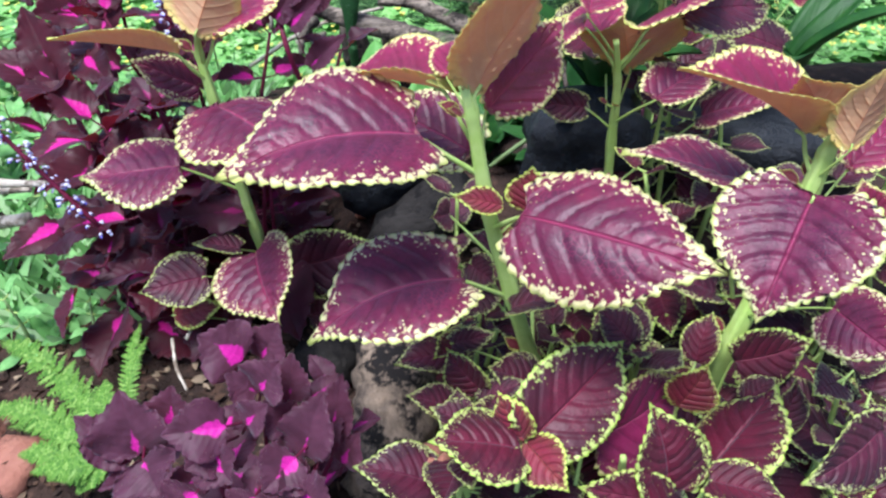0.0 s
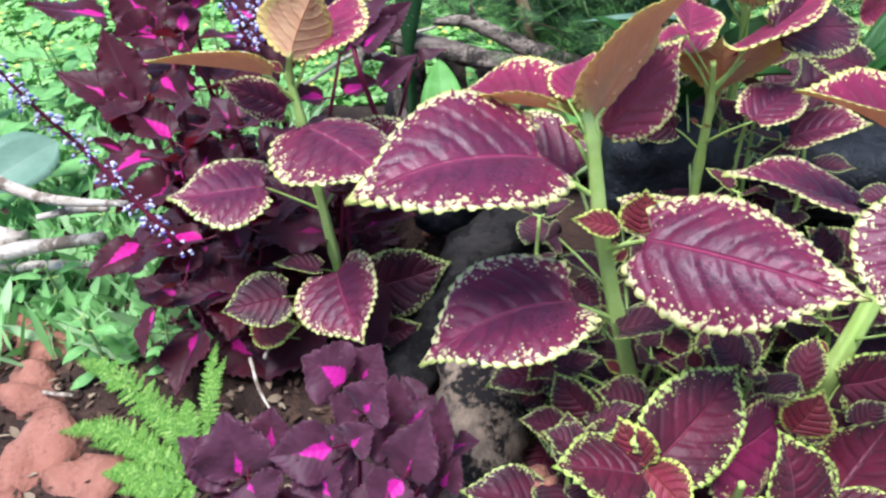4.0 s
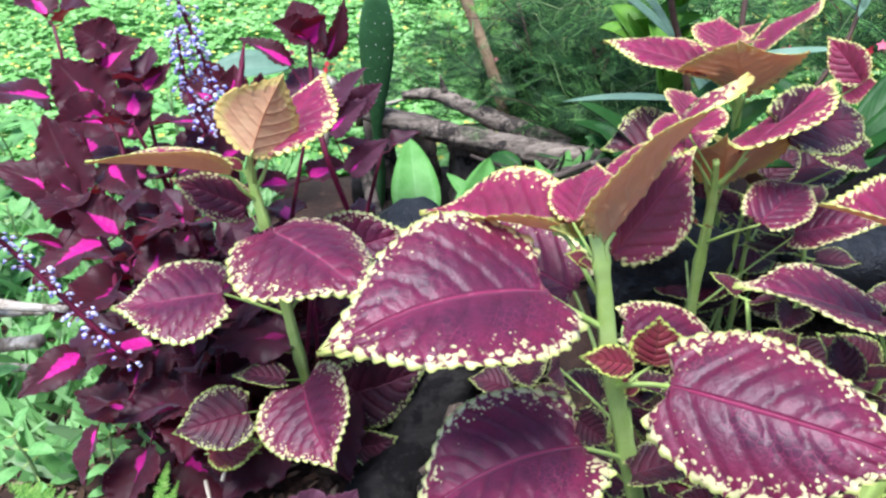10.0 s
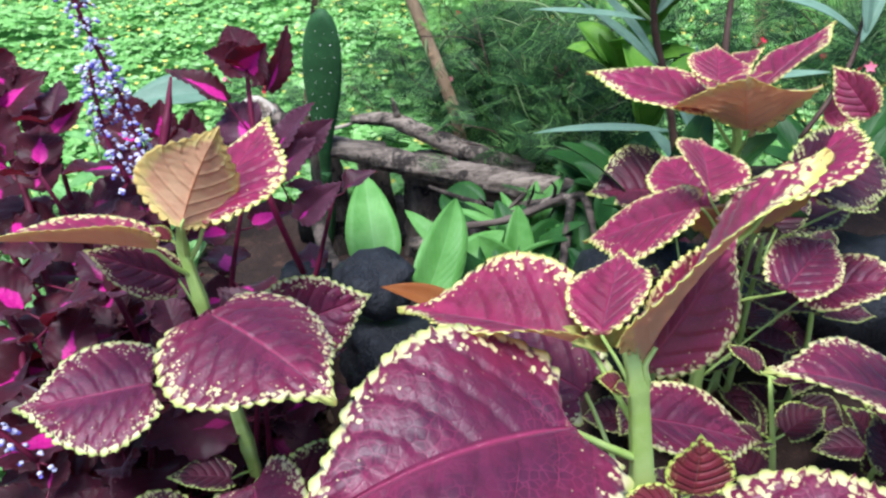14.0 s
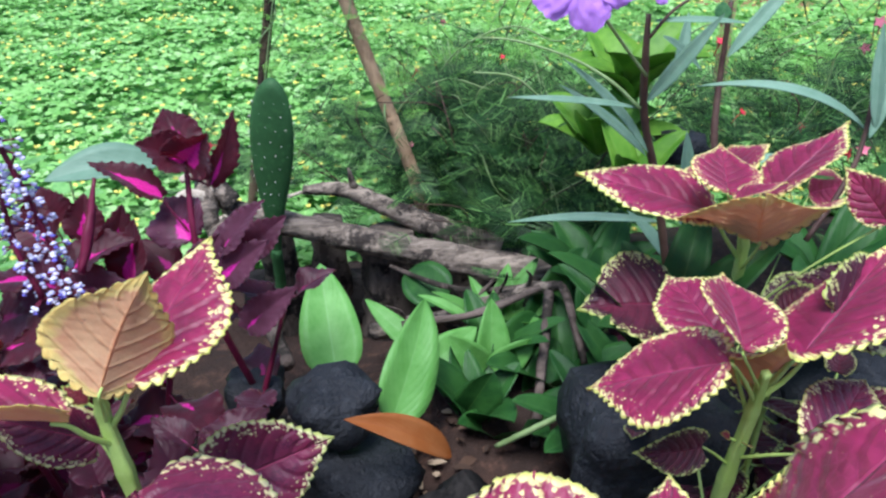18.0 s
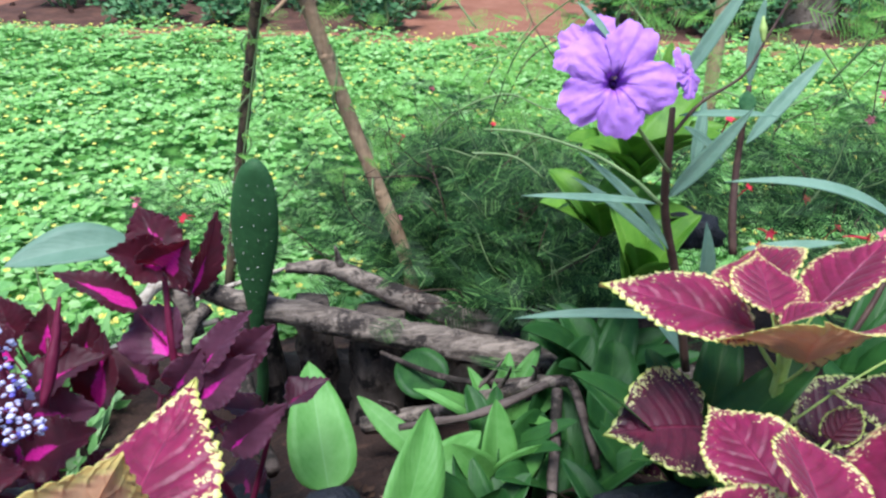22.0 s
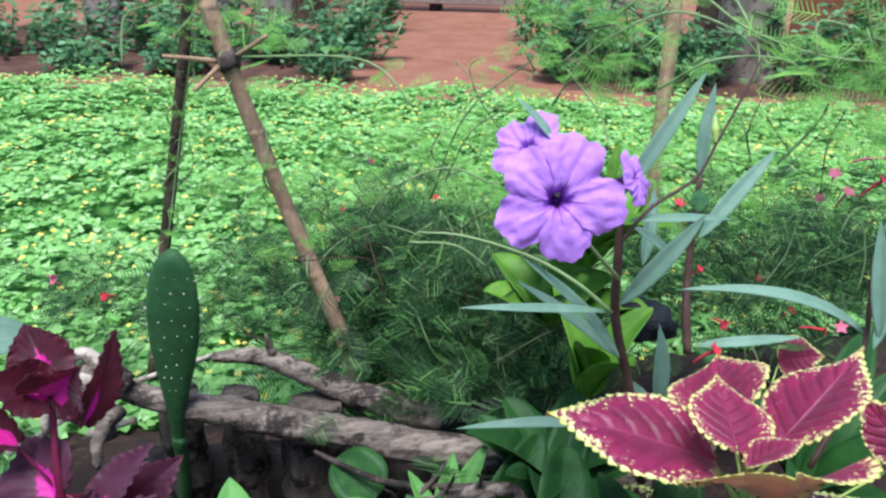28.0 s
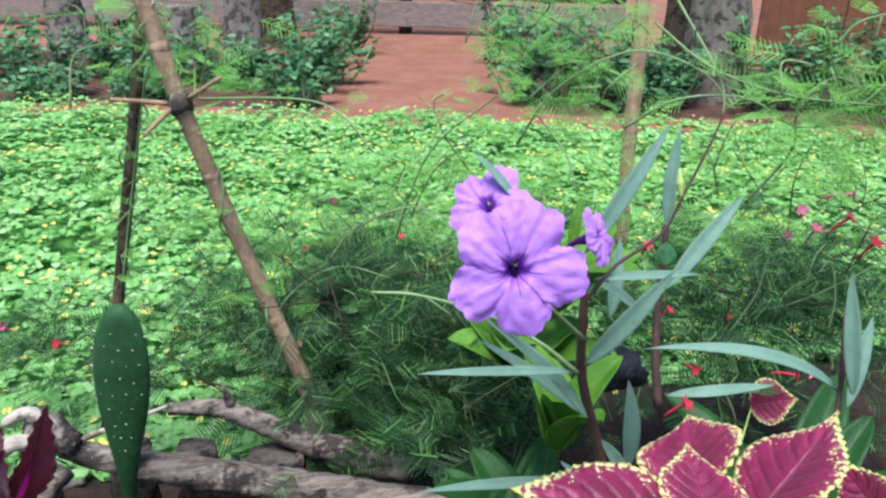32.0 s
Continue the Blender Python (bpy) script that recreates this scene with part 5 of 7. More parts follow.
cl("B", "m", (-0.2228, 0.5280, 0.2893), (-0.2992, 0.5155, 0.2884), (0.03, -0.23, 0.97), 0.0776, 0.03, -0.01, 0.03)
cl("B", "m", (-0.1586, 0.5735, 0.2829), (-0.0900, 0.5871, 0.2976), (0.08, -0.89, 0.46), 0.0575, 0.06, 0.09, 0.03)
cl("B", "y", (-0.1840, 0.5235, 0.3945), (-0.1585, 0.5440, 0.4400), (-0.42, 0.84, -0.22), 0.0540, 0.08, 0.14, 0.03)
cl("B", "y", (-0.1761, 0.5337, 0.3897), (-0.1425, 0.6195, 0.4141), (-0.26, -0.17, 0.95), 0.0640, 0.00, -0.04, 0.03)
cl("B", "y", (-0.1989, 0.5260, 0.3819), (-0.2847, 0.5162, 0.4003), (0.15, 0.37, 0.92), 0.0450, 0.02, 0.25, 0.03)
cl("B", "m", (-0.2030, 0.5590, 0.3400), (-0.2505, 0.5567, 0.3667), (0.22, -0.92, 0.32), 0.0297, 0.06, 0.10, 0.03)
cl("B", "m", (-0.1744, 0.5100, 0.2142), (-0.1458, 0.4447, 0.1913), (-0.36, -0.44, 0.82), 0.0740, 0.07, 0.14, 0.03)
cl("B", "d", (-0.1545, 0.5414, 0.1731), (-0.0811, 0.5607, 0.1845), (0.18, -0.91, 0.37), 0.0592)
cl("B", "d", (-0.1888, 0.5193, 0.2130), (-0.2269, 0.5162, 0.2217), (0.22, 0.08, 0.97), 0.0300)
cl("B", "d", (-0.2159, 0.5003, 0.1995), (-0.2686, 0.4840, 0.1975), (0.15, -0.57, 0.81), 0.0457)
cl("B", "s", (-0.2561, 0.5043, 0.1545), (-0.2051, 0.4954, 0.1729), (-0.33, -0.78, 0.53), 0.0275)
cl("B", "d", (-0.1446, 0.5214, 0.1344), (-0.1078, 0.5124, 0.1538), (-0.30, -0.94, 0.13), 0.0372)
cl("C", "y", (0.0835, 0.4941, 0.3979), (0.0352, 0.5319, 0.3582), (-0.57, 0.13, 0.81), 0.0576, 0.02, -0.02, 0.03)
cl("C", "y", (0.1040, 0.5262, 0.3779), (0.1018, 0.5949, 0.3791), (-0.29, -0.03, 0.96), 0.0422, 0.06, 0.09, 0.03)
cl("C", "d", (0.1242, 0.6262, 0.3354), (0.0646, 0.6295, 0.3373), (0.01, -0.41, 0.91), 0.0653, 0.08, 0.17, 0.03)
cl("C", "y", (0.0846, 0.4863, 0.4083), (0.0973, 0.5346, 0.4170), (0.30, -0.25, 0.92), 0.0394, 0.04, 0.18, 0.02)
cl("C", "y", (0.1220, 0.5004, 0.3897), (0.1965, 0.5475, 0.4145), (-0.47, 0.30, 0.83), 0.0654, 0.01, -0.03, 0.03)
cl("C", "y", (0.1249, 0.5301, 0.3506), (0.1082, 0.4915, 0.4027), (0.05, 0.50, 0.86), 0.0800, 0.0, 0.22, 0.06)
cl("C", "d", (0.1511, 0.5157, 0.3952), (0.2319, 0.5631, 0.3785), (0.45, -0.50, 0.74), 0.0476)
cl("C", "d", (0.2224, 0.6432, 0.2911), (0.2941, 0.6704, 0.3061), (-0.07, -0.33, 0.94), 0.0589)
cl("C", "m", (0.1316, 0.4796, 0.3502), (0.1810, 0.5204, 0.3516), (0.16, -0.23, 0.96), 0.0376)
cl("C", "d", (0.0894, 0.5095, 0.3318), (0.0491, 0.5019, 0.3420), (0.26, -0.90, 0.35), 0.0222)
cl("C", "m", (0.1924, 0.5976, 0.2129), (0.2503, 0.5965, 0.2181), (-0.06, -0.91, 0.42), 0.0464)
cl("C", "m", (0.1824, 0.5296, 0.3103), (0.2243, 0.4992, 0.3330), (-0.53, -0.10, 0.84), 0.0405)
cl("R", "y", (0.1491, 0.6330, 0.3940), (0.0702, 0.6667, 0.4122), (0.14, -0.20, 0.97), 0.0586, 0.04, 0.05, 0.03)
cl("R", "y", (0.1697, 0.6544, 0.3986), (0.1939, 0.7030, 0.4065), (-0.49, 0.10, 0.87), 0.0535, 0.06, 0.12, 0.03)
cl("R", "y", (0.1399, 0.6093, 0.4197), (0.1553, 0.6540, 0.4307), (0.05, -0.25, 0.97), 0.0391, -0.00, 0.04, 0.02)
cl("R", "y", (0.1721, 0.6210, 0.4096), (0.2277, 0.6381, 0.4454), (-0.58, 0.23, 0.78), 0.0518, 0.01, 0.06, 0.03)
cl("R", "y", (0.1395, 0.6019, 0.4171), (0.1688, 0.6002, 0.4275), (-0.31, 0.25, 0.92), 0.0192)
cl("R", "y", (0.1650, 0.6091, 0.3853), (0.1379, 0.5717, 0.4340), (0.05, 0.50, 0.86), 0.0860, 0.02, 0.12, 0.05)
cl("R", "d", (0.2140, 0.7709, 0.2084), (0.1312, 0.7578, 0.2140), (0.17, -0.94, 0.29), 0.0841)
cl("R", "y", (0.3700, 0.8434, 0.2900), (0.3960, 0.8213, 0.3060), (-0.21, -0.64, 0.74), 0.0386)
cl("R", "y", (0.2565, 0.6187, 0.3844), (0.2333, 0.6404, 0.4154), (-0.44, -0.86, 0.27), 0.0267)
cl("R", "d", (0.2707, 0.6175, 0.3238), (0.2056, 0.6307, 0.3448), (0.09, -0.69, 0.72), 0.0374)
cl("D", "m", (0.1555, 0.2911, 0.3900), (0.1248, 0.2523, 0.3491), (-0.40, -0.50, 0.77), 0.0694, 0.07, 0.13, 0.03)
cl("D", "y", (0.2128, 0.3942, 0.3626), (0.1876, 0.3963, 0.4009), (0.55, 0.78, 0.32), 0.0459)
cl("D", "y", (0.2155, 0.3806, 0.3608), (0.2289, 0.3809, 0.4116), (-0.16, 0.99, 0.04), 0.0343)
cl("D", "y", (0.2028, 0.4042, 0.3598), (0.1198, 0.3981, 0.4069), (0.10, -0.10, 0.99), 0.0500, 0.06, 0.4, 0.04)
cl("D", "m", (0.1803, 0.4136, 0.3174), (0.1023, 0.4371, 0.3343), (0.23, 0.06, 0.97), 0.0644)
cl("D", "y", (0.2301, 0.4002, 0.3359), (0.2769, 0.4384, 0.3520), (0.01, -0.40, 0.92), 0.0313)
cl("D", "y", (0.2211, 0.3472, 0.3315), (0.2124, 0.3541, 0.3584), (-0.21, -0.83, 0.52), 0.0239)
cl("D", "d", (0.1935, 0.4083, 0.3148), (0.2060, 0.3942, 0.3289), (-0.21, -0.83, 0.52), 0.0235)
cl("D", "m", (0.1897, 0.3056, 0.3098), (0.2084, 0.2675, 0.3074), (-0.40, -0.60, 0.70), 0.0382)
cl("E", "r", (0.0295, 0.2641, 0.2645), (0.0860, 0.3181, 0.2809), (0.28, -0.54, 0.79), 0.0489, 0.07, 0.12, 0.03)
cl("E", "r", (0.0231, 0.2604, 0.2622), (-0.0234, 0.2531, 0.2785), (0.34, -0.07, 0.94), 0.0451, 0.03, -0.02, 0.03)
cl("E", "s", (0.0255, 0.2636, 0.2636), (0.0129, 0.2805, 0.2836), (-0.70, -0.70, 0.15), 0.0309, 0.03, -0.04, 0.03)
cl("E", "s", (0.0265, 0.2647, 0.2615), (0.0461, 0.2365, 0.2558), (-0.42, -0.45, 0.79), 0.0273, 0.07, 0.11, 0.03)
cl("E", "r", (0.0979, 0.2454, 0.2428), (0.0872, 0.2636, 0.2900), (0.35, -0.85, 0.40), 0.0428, 0.08, 0.16, 0.03)
cl("E", "r", (0.1229, 0.2579, 0.2456), (0.1657, 0.2932, 0.2673), (-0.54, 0.15, 0.82), 0.0579, 0.02, -0.05, 0.03)
cl("E", "r", (0.0949, 0.2366, 0.2453), (0.0480, 0.2319, 0.2668), (0.37, -0.66, 0.66), 0.0259)
cl("E", "r", (0.1166, 0.2433, 0.2533), (0.1511, 0.2274, 0.2552), (-0.07, -0.03, 1.00), 0.0279)
cl("E", "p", (0.0663, 0.2848, 0.2365), (0.1284, 0.3275, 0.2410), (0.53, -0.80, 0.29), 0.0585)
cl("E", "s", (0.1172, 0.3028, 0.2416), (0.1330, 0.3099, 0.2676), (-0.08, -0.95, 0.31), 0.0312)
cl("E", "r", (0.0678, 0.3214, 0.2528), (0.1155, 0.3560, 0.2639), (-0.11, -0.17, 0.98), 0.0333)
cl("E", "d", (0.1908, 0.2415, 0.2896), (0.1484, 0.2197, 0.2787), (0.32, -0.84, 0.44), 0.0356)
cl("E", "r", (0.0045, 0.3156, 0.2480), (-0.0143, 0.3302, 0.2692), (-0.44, -0.87, 0.21), 0.0279)
cl("E", "s", (0.0654, 0.3238, 0.2732), (0.0642, 0.3304, 0.2825), (-0.37, -0.77, 0.51), 0.0098)
cl("E", "d", (0.0386, 0.3246, 0.2416), (0.0084, 0.3233, 0.2586), (0.47, -0.35, 0.81), 0.0325)
cl("E", "d", (0.0002, 0.2885, 0.2451), (-0.0246, 0.2959, 0.2566), (0.36, -0.21, 0.91), 0.0256)
cl("E", "r", (0.1644, 0.3470, 0.2319), (0.2144, 0.3553, 0.2407), (0.07, -0.90, 0.43), 0.0384)
cl("E", "d", (0.1749, 0.2952, 0.2281), (0.1859, 0.3124, 0.2512), (0.31, -0.83, 0.47), 0.0242)
# end of coleus leaves

# tiny lime leaves unfolding at the tops
for key, base, tip, width in (("A", (-0.0008, 0.3802, 0.4077), (-0.0181, 0.3788, 0.4184), 0.007), ("A", (-0.0003, 0.3807, 0.4086), (0.0044, 0.3854, 0.4227), 0.006), ("A", (-0.0022, 0.3774, 0.4087), (-0.0176, 0.3678, 0.4197), 0.007),
                             ("A", (-0.0004, 0.3779, 0.4097), (0.0059, 0.3764, 0.4177), 0.006), ("C", (0.1323, 0.5533, 0.3688), (0.1190, 0.5493, 0.3796), 0.007)):
    leaf(ROOT[key], "z", base, tip, (0, -0.6, 0.8), width, 0.05, 0.3, 0.02, name="young_leaf")

# short side shoots and old leaf joints on the main stems
rnd = random.Random(11)
for key in "ABCD":
    line = LINES[key]
    for i in range(14, len(line) - 6, 13):
        p = line[i]
        for s in range(2):
            a = rnd.uniform(0, 6.28)
            d = Vector((math.cos(a), math.sin(a), 0.7)).normalized()
            ln = rnd.uniform(0.008, 0.015)
            leaf(ROOT[key], "s", p + d * 0.008, p + d * (0.008 + ln), Vector((0, -0.6, 1)), ln * 0.55, stalk=p, seed=rnd.randint(1, 9))

# low growth of the same kind filling the bed
LOW = "bushy low coleus with small dark maroon leaves edged in green"
rnd = random.Random(21)
for i in range(40):
    x, y = rnd.uniform(-0.02, 0.36), rnd.uniform(0.30, 0.60)
    if i >= 30:
        x, y = rnd.uniform(-0.01, 0.12), rnd.uniform(0.36, 0.43)
    if i < 10:
        x, y = rnd.uniform(-0.01, 0.24), rnd.uniform(0.29, 0.38)
    if (x - 0.07) ** 2 + (y - 0.46) ** 2 < (0.0045 if i < 30 else 0.0):
        y += 0.12
    z0 = ground_z(x, y)
    h = rnd.uniform(0.11, 0.17) if y < 0.40 else rnd.uniform(0.12, 0.19)
    p = thing("low_coleus", (x, y, z0), LOW, "coleus plant", "low coleus plants")
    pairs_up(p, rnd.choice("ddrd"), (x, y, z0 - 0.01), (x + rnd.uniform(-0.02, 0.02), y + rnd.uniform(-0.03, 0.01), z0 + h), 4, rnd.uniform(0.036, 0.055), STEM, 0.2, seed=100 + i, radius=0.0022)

# ---------------------------------------------------------------- dark burgundy coleus
BUSH = "dark burgundy coleus stalk with toothed leaves and magenta hearts"
rnd = random.Random(5)
BUSH_TOPS = (
    ((-0.4127, 0.7975, 0.4159), 5, 0.060), ((-0.3191, 0.7262, 0.3804), 4, 0.045), 
    ((-0.3197, 0.6880, 0.3559), 5, 0.048), ((-0.3048, 0.7029, 0.3041), 5, 0.046), ((-0.2631, 0.7232, 0.3398), 4, 0.052),
    ((-0.2751, 0.6439, 0.2855), 5, 0.045),
    ((-0.1882, 0.7508, 0.3120), 5, 0.046), ((-0.2673, 0.6214, 0.2963), 5, 0.046),
    ((-0.3185, 0.6038, 0.2743), 4, 0.046), ((-0.1173, 0.7386, 0.2956), 3, 0.04),
)
for i, (top, count, size) in enumerate(BUSH_TOPS):
    bx = -0.26 + (top[0] + 0.26) * 0.62 + rnd.uniform(-0.02, 0.02)
    by = 0.70 + (top[1] - 0.70) * 0.5 + rnd.uniform(-0.03, 0.03)
    p = thing("burgundy_coleus", (bx, by, ground_z(bx, by)), BUSH, "coleus plant", "burgundy coleus stalks")
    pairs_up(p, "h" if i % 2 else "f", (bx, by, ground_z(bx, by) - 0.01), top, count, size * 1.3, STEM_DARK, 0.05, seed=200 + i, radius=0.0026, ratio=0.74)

# drooping leaves low in the bush, most in the copy coloured for shade
skirt = thing("burgundy_coleus", (-0.30, 0.60, 0.08), "drooping lower leaves of a dark burgundy coleus", "coleus plant", "burgundy coleus stalks")
for i in range(13):
    x, y = rnd.uniform(-0.33, -0.14), rnd.uniform(0.56, 0.66)
    z0 = ground_z(x, y)
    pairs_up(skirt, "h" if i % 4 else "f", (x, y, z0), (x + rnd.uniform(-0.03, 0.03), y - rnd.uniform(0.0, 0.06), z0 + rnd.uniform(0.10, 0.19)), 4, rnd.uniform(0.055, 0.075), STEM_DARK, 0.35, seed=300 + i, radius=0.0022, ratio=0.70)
leaf(skirt, "f", (-0.3500, 0.5467, 0.2270), (-0.3820, 0.5049, 0.2210), (0.2, -0.5, 0.9), 0.030, 0.03, 0.1, 0.03)
leaf(skirt, "f", (-0.3376, 0.5161, 0.1796), (-0.3417, 0.4772, 0.1573), (-0.6, -0.6, 0.5), 0.030, 0.03, 0.2, 0.03)

# taller shoots of the same kind that stand clear of the bush
shoot = thing("burgundy_coleus", (-0.13, 0.79, 0.10), "upright burgundy coleus shoot with a ruffled magenta-hearted top", "coleus plant", "burgundy coleus stalks")
tube("stem", [(-0.13, 0.79, 0.09), (-0.1608, 0.7194, 0.2816), (-0.1710, 0.7308, 0.3314), (-0.1729, 0.7369, 0.3637), (-0.1734, 0.7572, 0.4016)], [0.003, 0.0028, 0.0026, 0.0024, 0.0018], STEM_DARK, shoot)


def shoot_leaf(parent, stalk, base, tip, width, normal=(0, -0.75, 0.65), kind="f", cup=0.2):
    leaf(parent, kind, base, tip, normal, width, 0.03, cup, 0.07, stalk=stalk)


NODE, LOWER = (-0.1739, 0.7520, 0.3917), (-0.1726, 0.7353, 0.3543)
for base, tip, width, normal, cup in (
        ((-0.1735, 0.7568, 0.4010), (-0.2021, 0.7498, 0.4199), 0.030, (-0.2, -0.6, 0.8), 0.3), ((-0.1731, 0.7571, 0.4016), (-0.1538, 0.7431, 0.4261), 0.034, (0.3, -0.8, 0.5), 0.3),
        ((-0.1738, 0.7603, 0.4009), (-0.1887, 0.7919, 0.4284), 0.032, (0.1, -0.85, 0.5), 0.2), ((-0.1582, 0.7465, 0.3876), (-0.1380, 0.7665, 0.4331), 0.019, (0.7, -0.7, 0.2), 0.2),
        ((-0.1903, 0.7446, 0.3822), (-0.2335, 0.7506, 0.4091), 0.020, (0.1, -0.35, 0.93), 0.3)):
    shoot_leaf(shoot, NODE if tip[2] > 0.41 else LOWER, base, tip, width, normal, "f", cup)
for base, tip, width, normal in (
        ((-0.1757, 0.7325, 0.3544), (-0.1931, 0.7639, 0.3740), 0.040, (0, -0.9, 0.4)), ((-0.1559, 0.7247, 0.3475), (-0.1229, 0.7303, 0.3818), 0.020, (-0.5, -0.6, 0.6)), ((-0.1599, 0.7208, 0.3277), (-0.1225, 0.7175, 0.3579), 0.026, (-0.1, -0.8, 0.6)),
        ((-0.1441, 0.7349, 0.3388), (-0.1103, 0.7409, 0.3633), 0.024, (0.0, -0.85, 0.5)), ((-0.1469, 0.7191, 0.2864), (-0.1071, 0.7169, 0.3194), 0.024, (0.1, -0.8, 0.6)), ((-0.1738, 0.7264, 0.3328), (-0.1543, 0.7262, 0.3617), 0.024, (0.2, -0.8, 0.5))):
    shoot_leaf(shoot, LOWER, base, tip, width, normal, "g")
side = thing("burgundy_coleus", (-0.24, 0.70, 0.09), "burgundy coleus shoots with broad plum leaves below a lilac spike", "coleus plant", "burgundy coleus stalks")
tube("stem", [(-0.23, 0.72, 0.08), (-0.2499, 0.7167, 0.2633), (-0.2482, 0.7338, 0.3176), (-0.2474, 0.7570, 0.3615)], [0.003, 0.0026, 0.0024, 0.0016], STEM_DARK, side)
FOOT = (-0.2482, 0.7338, 0.3176)
for base, tip, width, normal, kind in (
        ((-0.2598, 0.7251, 0.3184), (-0.2152, 0.7137, 0.3360), 0.046, (0.1, -0.7, 0.7), "g"), ((-0.2680, 0.7605, 0.3600), (-0.2753, 0.7749, 0.3842), 0.034, (0, -0.9, 0.4), "f"), ((-0.2485, 0.7522, 0.3521), (-0.2460, 0.7667, 0.3803), 0.026, (0.2, -0.9, 0.4), "f"),
        ((-0.2319, 0.7420, 0.3394), (-0.2204, 0.7579, 0.3739), 0.028, (0.5, -0.8, 0.3), "f"), ((-0.2199, 0.7311, 0.3237), (-0.2131, 0.7517, 0.3650), 0.028, (-0.4, -0.8, 0.4), "f"), ((-0.2571, 0.7002, 0.3160), (-0.2144, 0.6996, 0.3316), 0.036, (0.2, -0.5, 0.8), "f"),
        ((-0.2652, 0.7455, 0.3547), (-0.2977, 0.7589, 0.3672), 0.034, (0, -0.7, 0.7), "f"), ((-0.2650, 0.7308, 0.3270), (-0.2934, 0.7334, 0.3425), 0.040, (0, -0.7, 0.7), "g")):
    shoot_leaf(side, FOOT, base, tip, width, normal, kind)
crown = thing("burgundy_coleus", (-0.36, 0.70, 0.08), "tall burgundy coleus shoots with large dark toothed leaves", "coleus plant", "burgundy coleus stalks")
tube("stem", [(-0.33, 0.70, 0.08), (-0.3279, 0.5956, 0.2264), (-0.3440, 0.6288, 0.2599), (-0.3634, 0.6562, 0.3030)], [0.003, 0.0028, 0.0026, 0.0018], STEM_DARK, crown)
tube("stem", [(-0.31, 0.74, 0.08), (-0.3186, 0.6478, 0.2500), (-0.3401, 0.7008, 0.3321), (-0.3532, 0.7272, 0.3732), (-0.3604, 0.7627, 0.4275)], [0.003, 0.0028, 0.0026, 0.0024, 0.0018], STEM_DARK, crown)
ONE, TWO = (-0.3595, 0.6525, 0.2971), (-0.3429, 0.7066, 0.3412)
for stalk, base, tip, width, normal in (
        (ONE, (-0.3653, 0.6541, 0.3091), (-0.3913, 0.6877, 0.3713), 0.040, (0.3, -0.9, 0.3)), (ONE, (-0.3653, 0.6484, 0.3095), (-0.4307, 0.6553, 0.3439), 0.036, (0.1, -0.5, 0.85)), (ONE, (-0.3590, 0.6496, 0.3109), (-0.3727, 0.6034, 0.3148), 0.052, (0.1, 0.55, 0.8)),
        (TWO, (-0.3541, 0.7153, 0.3553), (-0.3925, 0.7335, 0.4044), 0.050, (0.4, -0.8, 0.4)), (TWO, (-0.3531, 0.7142, 0.3535), (-0.3833, 0.6833, 0.3639), 0.046, (-0.1, -0.75, 0.65)), (TWO, (-0.3296, 0.6961, 0.3423), (-0.3201, 0.7261, 0.3686), 0.032, (0, -0.9, 0.4)),
        (TWO, (-0.3246, 0.7376, 0.3683), (-0.3456, 0.7478, 0.3855), 0.022, (0, -0.6, 0.8)), (TWO, (-0.3246, 0.7376, 0.3683), (-0.2975, 0.7526, 0.3886), 0.022, (0, -0.6, 0.8)), (ONE, (-0.2741, 0.6179, 0.2917), (-0.2795, 0.6442, 0.3138), 0.024, (0, -0.9, 0.4)),
        (TWO, (-0.3464, 0.7481, 0.4043), (-0.3734, 0.7491, 0.4263), 0.040, (0, -0.7, 0.7)), (TWO, (-0.3551, 0.7390, 0.3913), (-0.3192, 0.7546, 0.4116), 0.036, (0, -0.7, 0.7)), (ONE, (-0.3464, 0.6823, 0.3229), (-0.3138, 0.6499, 0.3073), 0.034, (0.1, -0.7, 0.7)),
        (ONE, (-0.3797, 0.6259, 0.2768), (-0.4001, 0.6139, 0.2967), 0.014, (0, -0.4, 0.9))):
    shoot_leaf(crown, stalk, base, tip, width, normal)

# the plum-coloured one in front
plum = thing("plum_coleus", (-0.17, 0.36, 0.07), "low plum-purple coleus with toothed leaves and bright magenta hearts", "coleus plant")
PLUM_TOPS = (
    ((-0.1710, 0.3322, 0.1950), 0.042), ((-0.1370, 0.3441, 0.2097), 0.040), ((-0.1115, 0.3409, 0.2038), 0.042), ((-0.1617, 0.3044, 0.1903), 0.040), ((-0.1229, 0.3034, 0.1868), 0.042),
    ((-0.2047, 0.3107, 0.1842), 0.042), ((-0.0861, 0.3411, 0.1857), 0.036), ((-0.0997, 0.3075, 0.1913), 0.042), ((-0.1371, 0.2808, 0.1905), 0.040), ((-0.0960, 0.3717, 0.1943), 0.034),
)
for i, (top, size) in enumerate(PLUM_TOPS):
    bx, by = -0.17 + (top[0] + 0.17) * 0.5, 0.36 + (top[1] - 0.36) * 0.5
    pairs_up(plum, "g", (bx, by, ground_z(bx, by)), top, 2, size * 1.2, STEM_DARK, 0.25, seed=400 + i, radius=0.0018, ratio=0.74)
